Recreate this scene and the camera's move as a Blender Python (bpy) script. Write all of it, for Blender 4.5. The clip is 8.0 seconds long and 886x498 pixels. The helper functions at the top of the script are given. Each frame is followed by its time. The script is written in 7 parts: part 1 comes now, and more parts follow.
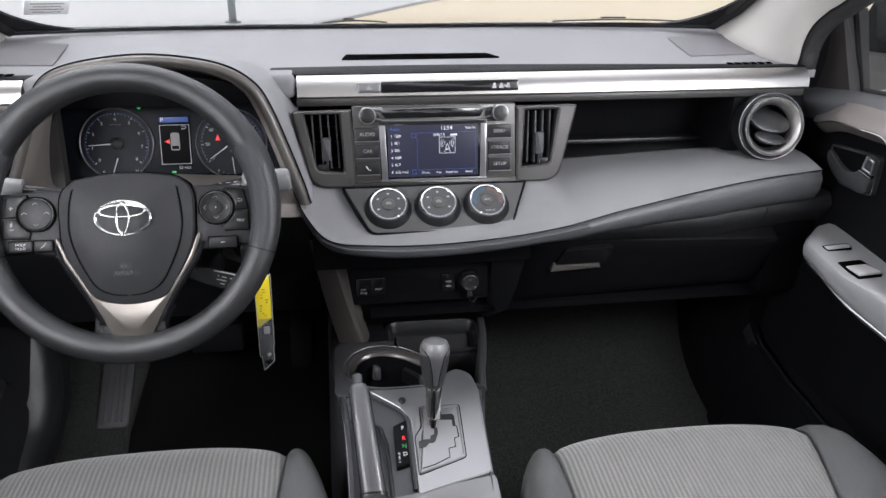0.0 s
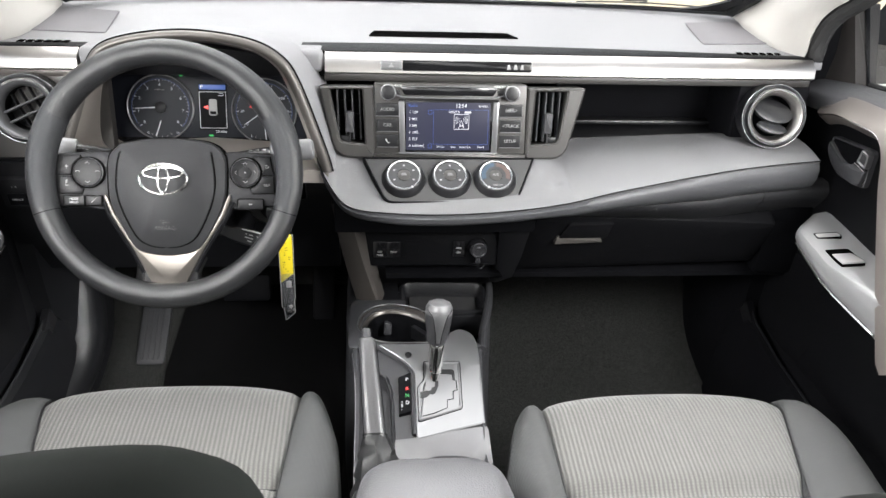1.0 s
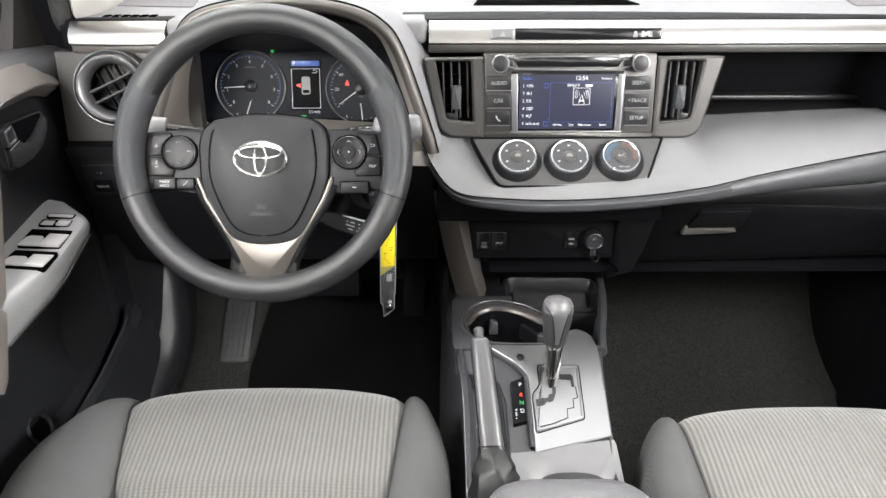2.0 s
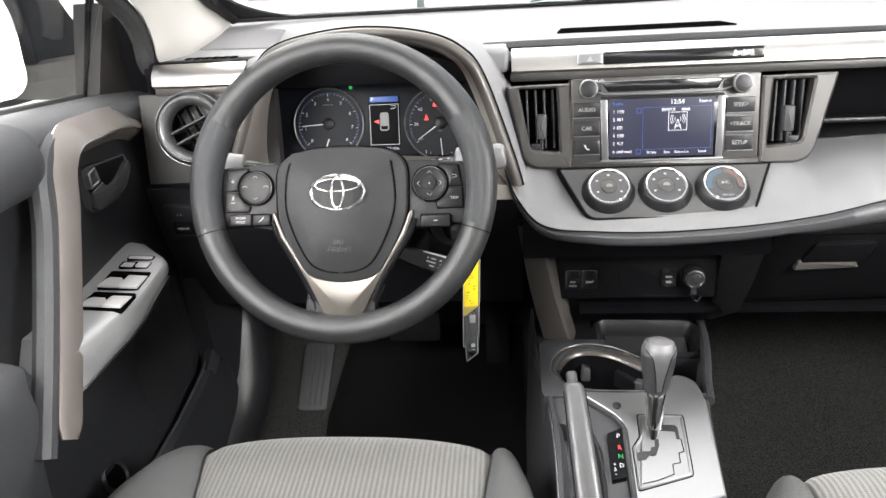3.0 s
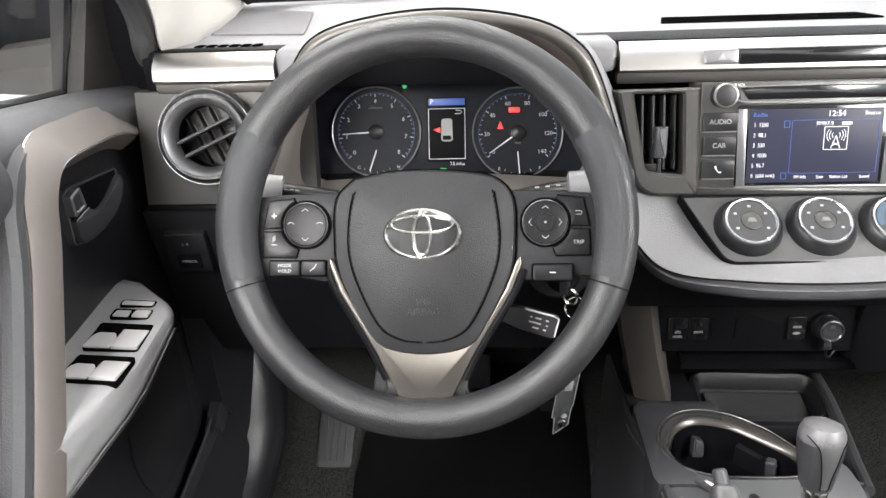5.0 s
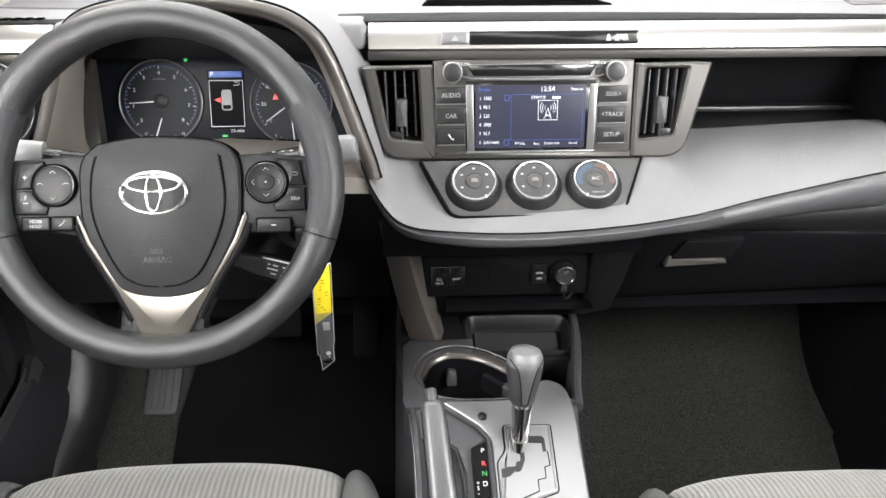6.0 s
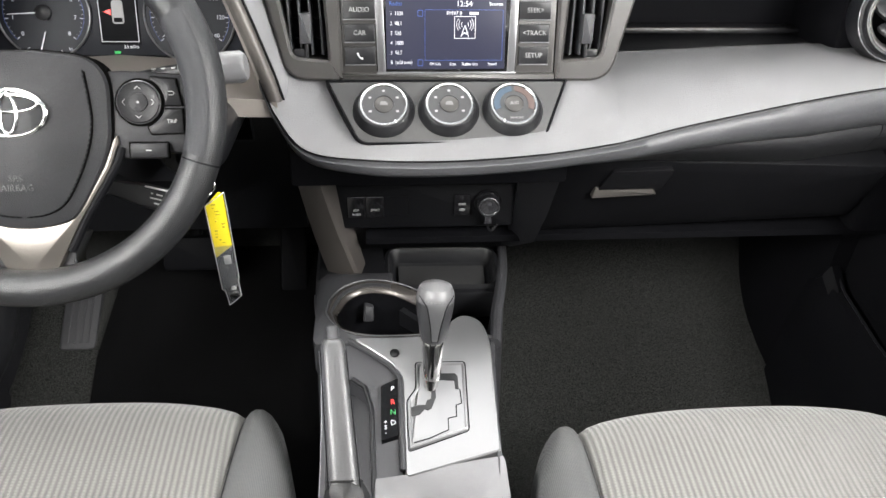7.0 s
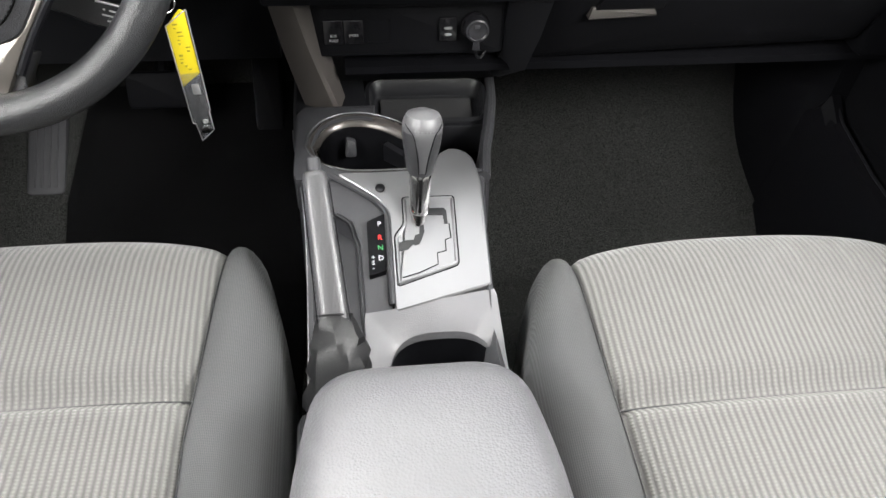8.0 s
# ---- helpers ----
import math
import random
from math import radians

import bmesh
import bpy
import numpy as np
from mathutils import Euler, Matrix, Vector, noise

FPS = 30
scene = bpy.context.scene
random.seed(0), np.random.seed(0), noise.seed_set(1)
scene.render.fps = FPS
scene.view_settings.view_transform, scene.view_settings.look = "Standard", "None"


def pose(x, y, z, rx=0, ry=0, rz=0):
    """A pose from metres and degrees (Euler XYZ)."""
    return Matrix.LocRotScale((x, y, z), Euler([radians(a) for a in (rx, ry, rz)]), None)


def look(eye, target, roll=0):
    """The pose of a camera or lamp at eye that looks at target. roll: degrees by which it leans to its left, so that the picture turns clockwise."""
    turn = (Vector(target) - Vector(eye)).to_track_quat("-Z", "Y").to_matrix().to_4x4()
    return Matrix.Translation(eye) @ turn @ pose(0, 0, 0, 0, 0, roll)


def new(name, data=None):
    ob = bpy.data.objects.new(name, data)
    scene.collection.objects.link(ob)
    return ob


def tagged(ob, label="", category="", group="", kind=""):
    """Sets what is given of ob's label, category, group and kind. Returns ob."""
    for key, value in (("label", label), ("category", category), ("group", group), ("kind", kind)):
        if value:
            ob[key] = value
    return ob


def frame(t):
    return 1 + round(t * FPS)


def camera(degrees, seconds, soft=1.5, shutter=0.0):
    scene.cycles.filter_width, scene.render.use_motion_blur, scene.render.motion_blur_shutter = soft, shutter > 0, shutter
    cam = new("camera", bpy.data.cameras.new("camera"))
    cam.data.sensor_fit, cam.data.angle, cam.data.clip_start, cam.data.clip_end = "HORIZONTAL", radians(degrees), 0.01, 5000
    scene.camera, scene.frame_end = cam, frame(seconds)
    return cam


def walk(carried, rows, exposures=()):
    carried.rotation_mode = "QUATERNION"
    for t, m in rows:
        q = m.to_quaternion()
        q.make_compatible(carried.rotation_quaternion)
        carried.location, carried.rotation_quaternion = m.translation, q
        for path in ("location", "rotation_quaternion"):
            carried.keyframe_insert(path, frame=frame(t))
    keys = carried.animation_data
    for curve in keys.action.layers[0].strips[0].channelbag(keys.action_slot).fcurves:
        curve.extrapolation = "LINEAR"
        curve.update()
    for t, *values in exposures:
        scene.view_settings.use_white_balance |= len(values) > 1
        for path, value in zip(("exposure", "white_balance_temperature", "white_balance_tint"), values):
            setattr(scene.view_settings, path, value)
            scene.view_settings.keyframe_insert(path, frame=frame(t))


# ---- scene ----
cam = camera(62.5, 8.0)
# car axes: x to the right, y to the nose, z up from the cabin floor
PATH = [
    (0, (-0.14, 0.118, 1.034), (0.13, 1.926, 0.221), 0.6),
    (0.1, (-0.138, 0.094, 1.039), (0.097, 1.895, 0.203), 0.7),
    (0.2, (-0.129, 0.078, 1.048), (0.071, 1.875, 0.193), 0.8),
    (0.3, (-0.121, 0.067, 1.058), (0.054, 1.860, 0.190), 0.85),
    (0.5, (-0.108, 0.049, 1.077), (0.039, 1.84, 0.198), 1.0),
    (0.8, (-0.105, 0.038, 1.0865), (0.049, 1.817, 0.185), 1.6),
    (1, (-0.108, 0.038, 1.087), (0.06, 1.808, 0.171), 2.2),
    (1.5, (-0.115, 0.042, 1.085), (0.022, 1.807, 0.154), 2.0),
    (2, (-0.179, 0.141, 1.021), (-0.175, 1.915, 0.098), -0.1),
    (2.2, (-0.187, 0.167, 0.999), (-0.235, 1.951, 0.094), -0.9),
    (3.3, (-0.195, 0.21, 0.976), (-0.421, 2.042, 0.205), -3.8),
    (3.5, (-0.216, 0.247, 0.986), (-0.442, 2.075, 0.206), -3.7),
    (4, (-0.2965, 0.377, 0.9585), (-0.4995, 2.199, 0.1595), -3.9),
    (4.2, (-0.3415, 0.408, 0.945), (-0.5355, 2.228, 0.140), -3.7),
    (5.3, (-0.332, 0.394, 0.96), (-0.418, 2.216, 0.141), -1.5),
    (5.5, (-0.281, 0.371, 0.969), (-0.332, 2.188, 0.135), -1.1),
    (6, (-0.149, 0.298, 0.983), (-0.062, 2.082, 0.083), 0.1),
    (6.5, (-0.082, 0.305, 0.98), (0.064, 2.049, 0.012), 0.9),
    (7, (-0.074, 0.339, 0.961), (0.083, 2.023, -0.106), 1.6),
    (7.5, (-0.078, 0.355, 0.934), (0.081, 1.921, -0.3), 2.1),
    (7.8, (-0.08, 0.358, 0.921), (0.111, 1.816, -0.432), 2.34),
    (8, (-0.081, 0.359, 0.918), (0.118, 1.79, -0.465), 2.4),
]
walk(cam, [(t, look(eye, target, roll)) for t, eye, target, roll in PATH],
     exposures=[(0.0, 0.50, 6120, 14), (0.25, 0.98, 6200, 12), (0.5, 1.02, 6250, 10), (1.0, 1.2, 6400, 10), (2.2, 1.34, 6500, 10), (3.5, 1.42, 6500, 10), (6.0, 1.42, 6500, 10), (7.0, 1.42, 6500, 10), (8.0, 1.32, 6450, 10)])

# ---- light ----
world = bpy.data.worlds.new("overcast_sky")
scene.world = world
world.use_nodes = True
wn = world.node_tree.nodes
sky = wn.new("ShaderNodeTexSky")
sky.sky_type = "NISHITA"
sky.sun_disc = False
sky.sun_elevation, sky.sun_rotation = radians(55), radians(-40)
sky.air_density, sky.dust_density = 1.0, 4.0
cloud = wn.new("ShaderNodeHueSaturation")      # cloud cover takes the blue out of the sky
cloud.inputs["Saturation"].default_value = 0.25
world.node_tree.links.new(sky.outputs[0], cloud.inputs["Color"])
world.node_tree.links.new(cloud.outputs[0], wn["Background"].inputs[0])
wn["Background"].inputs[1].default_value = 0.15

sun_data = bpy.data.lights.new("sun", "SUN")
sun_data.energy, sun_data.angle, sun_data.color = 1.25, radians(60), (1.0, 0.97, 0.93)
sun = new("sun", sun_data)
sun.matrix_world = look((0.1, 1.3, 2.4), (0, 0, 0))

# daylight through the side and rear windows, and through the open rear door on the driver's side
for eye, target, w, h, power in (((-0.735, 0.46, 1.03), (-0.05, 0.72, 0.28), 0.46, 0.26, 5.6), ((0.635, 0.46, 1.03), (-0.45, 0.85, 0.40), 0.46, 0.26, 7.0),
                                 ((-0.05, -1.44, 1.04), (-0.05, 0.0, 0.75), 1.15, 0.42, 1.6), ((-0.80, -0.50, 0.78), (0.25, 0.55, 0.62), 0.95, 0.90, 6.5), ((0.68, -0.55, 1.04), (-0.4, 0.2, 0.5), 0.95, 0.40, 1.6)):
    ld = bpy.data.lights.new("window_daylight", "AREA")
    ld.shape, ld.size, ld.size_y, ld.energy, ld.color = "RECTANGLE", w, h, power, (1.0, 0.985, 0.96)
    new("window_daylight", ld).matrix_world = look(eye, target)

XC = -0.05          # the car's middle line


# ---- materials ----
def material(name, color, rough=0.5, metal=0.0, grain=0.0, scale=400.0, vary=0.15, emit=None, spec=0.5, coat=0.0, kind="noise"):
    """A surface with fine grain relief and a slow change of tone and gloss."""
    m = bpy.data.materials.new(name)
    m.use_nodes = True
    nt = m.node_tree
    b = nt.nodes["Principled BSDF"]
    b.inputs["Roughness"].default_value = rough
    b.inputs["Metallic"].default_value = metal
    b.inputs["Specular IOR Level"].default_value = spec
    b.inputs["Coat Weight"].default_value = coat
    co = nt.nodes.new("ShaderNodeTexCoord")
    big = nt.nodes.new("ShaderNodeTexNoise")
    big.inputs["Scale"].default_value, big.inputs["Detail"].default_value = 9.0, 5.0
    nt.links.new(co.outputs["Object"], big.inputs["Vector"])
    ramp = nt.nodes.new("ShaderNodeMapRange")
    ramp.inputs["To Min"].default_value, ramp.inputs["To Max"].default_value = 1 - vary, 1 + vary
    nt.links.new(big.outputs["Fac"], ramp.inputs["Value"])
    mul = nt.nodes.new("ShaderNodeMix")
    mul.data_type, mul.blend_type = "RGBA", "MULTIPLY"
    mul.inputs[0].default_value = 1.0
    mul.inputs[6].default_value = (*color, 1)
    nt.links.new(ramp.outputs[0], mul.inputs[7])
    nt.links.new(mul.outputs[2], b.inputs["Base Color"])
    rr = nt.nodes.new("ShaderNodeMapRange")
    rr.inputs["To Min"].default_value, rr.inputs["To Max"].default_value = max(0.02, rough - 0.07), min(1.0, rough + 0.07)
    nt.links.new(big.outputs["Fac"], rr.inputs["Value"])
    nt.links.new(rr.outputs[0], b.inputs["Roughness"])
    if grain:
        if kind == "cells":
            fine = nt.nodes.new("ShaderNodeTexVoronoi")
            out = fine.outputs["Distance"]
        else:
            fine = nt.nodes.new("ShaderNodeTexNoise")
            fine.inputs["Detail"].default_value = 3.0
            out = fine.outputs["Fac"]
        fine.inputs["Scale"].default_value = scale
        nt.links.new(co.outputs["Object"], fine.inputs["Vector"])
        bump = nt.nodes.new("ShaderNodeBump")
        bump.inputs["Strength"].default_value, bump.inputs["Distance"].default_value = grain, 0.002
        nt.links.new(out, bump.inputs["Height"])
        nt.links.new(bump.outputs[0], b.inputs["Normal"])
    if emit:
        b.inputs["Emission Color"].default_value = (*emit[0], 1)
        b.inputs["Emission Strength"].default_value = emit[1]
    return m


def fabric(name, dark, light, pitch, axis=0, weave=2200.0):
    """Woven cloth with ribs of the given pitch along the seat, and a fine crosswise weave."""
    m = material(name, dark, 0.9, vary=0.12, spec=0.25)
    nt = m.node_tree
    b = nt.nodes["Principled BSDF"]
    b.inputs["Sheen Weight"].default_value = 0.25
    b.inputs["Sheen Roughness"].default_value = 0.5
    co = nt.nodes.new("ShaderNodeTexCoord")
    sep = nt.nodes.new("ShaderNodeSeparateXYZ")
    nt.links.new(co.outputs["Object"], sep.inputs[0])
    ph = nt.nodes.new("ShaderNodeMath")
    ph.operation = "MULTIPLY"
    ph.inputs[1].default_value = 2 * math.pi / pitch
    nt.links.new(sep.outputs[axis], ph.inputs[0])
    sn = nt.nodes.new("ShaderNodeMath")
    sn.operation = "SINE"
    nt.links.new(ph.outputs[0], sn.inputs[0])
    mr = nt.nodes.new("ShaderNodeMapRange")
    mr.inputs["From Min"].default_value, mr.inputs["From Max"].default_value = -1.0, 0.9
    nt.links.new(sn.outputs[0], mr.inputs["Value"])
    pc = nt.nodes.new("ShaderNodeMath")               # picks across the ribs break them into dashes
    pc.operation = "MULTIPLY"
    pc.inputs[1].default_value = 2 * math.pi / (pitch * 0.5)
    nt.links.new(sep.outputs[1 - axis], pc.inputs[0])
    ps = nt.nodes.new("ShaderNodeMath")
    ps.operation = "SINE"
    nt.links.new(pc.outputs[0], ps.inputs[0])
    pm = nt.nodes.new("ShaderNodeMapRange")
    pm.inputs["From Min"].default_value, pm.inputs["From Max"].default_value = -1.0, 1.0
    pm.inputs["To Min"].default_value, pm.inputs["To Max"].default_value = 0.66, 1.0
    nt.links.new(ps.outputs[0], pm.inputs["Value"])
    dash = nt.nodes.new("ShaderNodeMath")
    dash.operation = "MULTIPLY"
    nt.links.new(mr.outputs[0], dash.inputs[0])
    nt.links.new(pm.outputs[0], dash.inputs[1])
    ns = nt.nodes.new("ShaderNodeTexNoise")
    ns.inputs["Scale"].default_value, ns.inputs["Detail"].default_value = weave, 2.0
    nt.links.new(co.outputs["Object"], ns.inputs["Vector"])
    mix = nt.nodes.new("ShaderNodeMix")
    mix.data_type = "RGBA"
    mix.inputs[6].default_value, mix.inputs[7].default_value = (*dark, 1), (*light, 1)
    nt.links.new(dash.outputs[0], mix.inputs[0])
    spot = nt.nodes.new("ShaderNodeMix")
    spot.data_type, spot.blend_type = "RGBA", "OVERLAY"
    spot.inputs[0].default_value = 0.35
    nt.links.new(mix.outputs[2], spot.inputs[6])
    nt.links.new(ns.outputs["Fac"], spot.inputs[7])
    nt.links.new(spot.outputs[2], b.inputs["Base Color"])
    add = nt.nodes.new("ShaderNodeMath")
    add.operation = "MULTIPLY_ADD"
    add.inputs[1].default_value = 0.35
    nt.links.new(ns.outputs["Fac"], add.inputs[0])
    nt.links.new(dash.outputs[0], add.inputs[2])
    bump = nt.nodes.new("ShaderNodeBump")
    bump.inputs["Strength"].default_value, bump.inputs["Distance"].default_value = 0.6, 0.0015
    nt.links.new(add.outputs[0], bump.inputs["Height"])
    nt.links.new(bump.outputs[0], b.inputs["Normal"])
    return m


def weave(m, pitch, depth=0.5):
    """Breaks a cloth's colour into the small crossing threads of its weave."""
    nt = m.node_tree
    b = nt.nodes["Principled BSDF"]
    src = b.inputs["Base Color"].links[0].from_socket
    co = nt.nodes.new("ShaderNodeTexCoord")
    sep = nt.nodes.new("ShaderNodeSeparateXYZ")
    nt.links.new(co.outputs["Object"], sep.inputs[0])
    tall = nt.nodes.new("ShaderNodeMath")
    tall.operation = "ADD"
    nt.links.new(sep.outputs[1], tall.inputs[0])
    nt.links.new(sep.outputs[2], tall.inputs[1])
    waves = []
    for op in ("ADD", "SUBTRACT"):
        a = nt.nodes.new("ShaderNodeMath")
        a.operation = op
        nt.links.new(sep.outputs[0], a.inputs[0])
        nt.links.new(tall.outputs[0], a.inputs[1])
        k = nt.nodes.new("ShaderNodeMath")
        k.operation = "MULTIPLY"
        k.inputs[1].default_value = math.pi / pitch
        nt.links.new(a.outputs[0], k.inputs[0])
        w = nt.nodes.new("ShaderNodeMath")
        w.operation = "SINE"
        nt.links.new(k.outputs[0], w.inputs[0])
        waves.append(w)
    both = nt.nodes.new("ShaderNodeMath")
    both.operation = "MULTIPLY"
    nt.links.new(waves[0].outputs[0], both.inputs[0])
    nt.links.new(waves[1].outputs[0], both.inputs[1])
    mr = nt.nodes.new("ShaderNodeMapRange")
    mr.inputs["From Min"].default_value = -1.0
    mr.inputs["To Min"].default_value, mr.inputs["To Max"].default_value = 1 - depth, 1 + depth
    nt.links.new(both.outputs[0], mr.inputs["Value"])
    mul = nt.nodes.new("ShaderNodeMix")
    mul.data_type, mul.blend_type, mul.clamp_result = "RGBA", "MULTIPLY", False
    mul.inputs[0].default_value = 1.0
    nt.links.new(src, mul.inputs[6])
    nt.links.new(mr.outputs[0], mul.inputs[7])
    nt.links.new(mul.outputs[2], b.inputs["Base Color"])


def glass(name, tint=(1, 1, 1), rough=0.0):
    m = bpy.data.materials.new(name)
    m.use_nodes = True
    b = m.node_tree.nodes["Principled BSDF"]
    b.inputs["Base Color"].default_value = (*tint, 1)
    b.inputs["Roughness"].default_value = rough
    b.inputs["Transmission Weight"].default_value = 1.0
    b.inputs["IOR"].default_value = 1.45
    return m


SOFT = material("soft_black_plastic", (0.042, 0.0425, 0.046), 0.5, spec=0.35, grain=0.25, scale=900)
HARD = material("hard_black_plastic", (0.0085, 0.0087, 0.01), 0.32, spec=0.5, grain=0.18, scale=1300)
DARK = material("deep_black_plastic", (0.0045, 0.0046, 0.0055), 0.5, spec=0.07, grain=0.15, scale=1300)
TOP = material("grey_dash_skin", (0.196, 0.1943, 0.203), 0.5, grain=0.35, scale=700)
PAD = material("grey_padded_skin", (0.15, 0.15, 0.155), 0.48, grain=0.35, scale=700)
# pad skin again, darkened for the roll's shade; also on the window sills
ROLL = material("grey_skin_with_roll_shade", (0.0595, 0.0604, 0.0648), 0.42, grain=0.35, scale=700)
BAND = material("charcoal_padded_skin", (0.045, 0.046, 0.05), 0.45, grain=0.3, scale=700)
SILVER = material("satin_silver_paint", (0.46, 0.445, 0.43), 0.36, metal=1.0, vary=0.05)
PLATE = material("grey_metallic_paint", (0.225, 0.225, 0.232), 0.36, metal=0.8, vary=0.06, grain=0.04, scale=2500)
BRONZE = material("brown_grey_metallic_paint", (0.19, 0.17, 0.158), 0.42, metal=0.55, vary=0.08, grain=0.05, scale=2000)
HOODEDGE = material("satin_silver_brown_paint", (0.105, 0.097, 0.09), 0.42, metal=0.5, vary=0.06)
STACK = material("dark_grey_metallic_paint", (0.046, 0.0437, 0.0415), 0.42, spec=0.6, metal=0.25, vary=0.06)
CHROME = material("chrome", (0.72, 0.715, 0.70), 0.18, metal=1.0, vary=0.03)
COLLAR = material("polished_collar", (0.9, 0.895, 0.88), 0.14, metal=1.0, vary=0.03)
EMBLEM = material("bright_chrome", (0.55, 0.545, 0.53), 0.2, metal=1.0, vary=0.04)
FORK = material("champagne_satin_paint", (0.138, 0.126, 0.113), 0.34, metal=0.8, vary=0.06)
GLOSS = material("gloss_black_plastic", (0.008, 0.008, 0.009), 0.12, vary=0.05)
RIM = material("grained_black_vinyl", (0.0145, 0.0149, 0.016), 0.38, spec=0.5, grain=0.22, scale=950, kind="cells")
KEYSILVER = material("silver_switch_paint", (0.48, 0.47, 0.475), 0.4, metal=0.3, vary=0.05)
ARCHED = material("bronze_black_satin_paint", (0.1, 0.092, 0.086), 0.26, metal=0.6, vary=0.1)
CLIMATE = material("grey_climate_panel_paint", (0.06, 0.0595, 0.0595), 0.42, metal=0.2, vary=0.06, grain=0.05, scale=2000)
NUMERAL = material("dim_white_numerals", (0.33, 0.34, 0.36), 0.5, emit=((0.75, 0.82, 1.0), 0.09))
LEATHER = material("grained_grey_vinyl", (0.088, 0.088, 0.093), 0.36, spec=0.7, grain=0.19, scale=460, kind="cells")
GREY_VINYL = material("worn_grey_vinyl", (0.056, 0.056, 0.0585), 0.38, spec=0.6, grain=0.08, scale=600, kind="cells")
ARM = material("satin_grey_armrest", (0.225, 0.225, 0.231), 0.42, grain=0.15, scale=1200)
PALE = material("pale_grey_plastic", (0.125, 0.125, 0.13), 0.38, spec=0.6, grain=0.2, scale=900)
STITCH = material("grey_thread", (0.175, 0.175, 0.1837), 0.8)
CARPET = material("black_carpet", (0.02, 0.02, 0.0195), 0.98, grain=1.0, scale=650, vary=0.35, spec=0.05)
tuft = CARPET.node_tree.nodes.new("ShaderNodeTexNoise")            # fibre tufts, light and dark
tuft.inputs["Scale"].default_value, tuft.inputs["Detail"].default_value = 800.0, 3.0
tone = CARPET.node_tree.nodes.new("ShaderNodeValToRGB")
tone.color_ramp.elements[0].position, tone.color_ramp.elements[0].color = 0.38, (0.005, 0.0051, 0.0051, 1)
tone.color_ramp.elements[1].position, tone.color_ramp.elements[1].color = 0.65, (0.064, 0.065, 0.0625, 1)
where = CARPET.node_tree.nodes.new("ShaderNodeTexCoord")
CARPET.node_tree.links.new(where.outputs["Object"], tuft.inputs["Vector"])
CARPET.node_tree.links.new(tuft.outputs["Fac"], tone.inputs[0])
CARPET.node_tree.links.new(tone.outputs[0], CARPET.node_tree.nodes["Principled BSDF"].inputs["Base Color"])
LINER = material("beige_grey_liner", (0.45, 0.436, 0.41), 0.85, grain=0.3, scale=1200, vary=0.05)
RIBS = fabric("ribbed_grey_cloth", (0.080, 0.0795, 0.0765), (0.148, 0.146, 0.138), 0.0063)
MESH = material("charcoal_mesh_cloth", (0.057, 0.0587, 0.0592), 0.85, grain=0.35, scale=1500, vary=0.16, kind="cells", spec=0.45)
weave(MESH, 0.0016, 0.50)
HUBM = material("dull_black_spoke_plastic", (0.0175, 0.0175, 0.0192), 0.45, spec=0.2, grain=0.2, scale=1100)
KEYM = material("black_switch_plastic", (0.010, 0.010, 0.011), 0.4, spec=0.18, grain=0.08, scale=1500)
SATIN = material("satin_black_plastic", (0.0175, 0.0175, 0.0201), 0.24, spec=0.9, grain=0.12, scale=1300, vary=0.2)
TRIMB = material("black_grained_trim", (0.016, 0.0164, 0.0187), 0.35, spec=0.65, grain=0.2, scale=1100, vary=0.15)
# flat plates in this black paint the shade inside slots, gaps and wells
VOID = material("unlit_vent_black", (0.003, 0.003, 0.003), 1.0, spec=0.0)
FACE = material("dark_grey_knob_face", (0.055, 0.055, 0.057), 0.32, metal=0.3, spec=0.35, grain=0.05, scale=2000)
DIAL = material("blue_black_dial", (0.009, 0.010, 0.014), 0.45, vary=0.1, spec=0.15)
RUBBER = material("black_rubber", (0.022, 0.022, 0.0225), 0.65, spec=0.4, grain=0.2, scale=900)
# glove box plastic; also the passenger door's trim, darkened for its shade
GLOVE = material("dull_black_plastic_and_shaded_trim", (0.0055, 0.0056, 0.0064), 0.42, spec=0.09, grain=0.18, scale=1100)
FASCIA = material("charcoal_grained_plastic", (0.02, 0.0203, 0.022), 0.45, spec=0.4, grain=0.22, scale=900)
SURROUND = material("brown_grey_satin_plastic", (0.25, 0.226, 0.208), 0.45, metal=0.25, vary=0.08, grain=0.05, scale=2000)
WHITE = material("white_print", (0.75, 0.75, 0.75), 0.6)
GREY_PRINT = material("grey_print", (0.3, 0.3, 0.3), 0.6)
INK = material("faded_ink", (0.42, 0.33, 0.02), 0.7)
DIM = material("dim_grey_print", (0.14, 0.14, 0.14), 0.6)
BOOT = material("soft_black_leather", (0.0115, 0.0117, 0.0123), 0.46, spec=0.3, grain=0.05, scale=500, kind="cells")
KNOB = material("black_knob_vinyl", (0.038, 0.0384, 0.041), 0.4, spec=0.5, grain=0.1, scale=900, kind="cells")
STRUTM = material("dark_brown_grey_metallic_paint", (0.098, 0.0885, 0.082), 0.4, metal=0.4, vary=0.08, grain=0.05, scale=2000)
SHELL = material("matt_black_outer_plastic", (0.010, 0.010, 0.012), 0.6, spec=0.2, grain=0.2, scale=900)
SAIL = material("brown_black_plastic", (0.026, 0.0235, 0.0225), 0.48, spec=0.4, grain=0.2, scale=900)
YELLOW = material("yellow_paper", (0.85, 0.68, 0.02), 0.6, vary=0.06)
CLEAR = glass("clear_film", (0.82, 0.84, 0.87), 0.04)
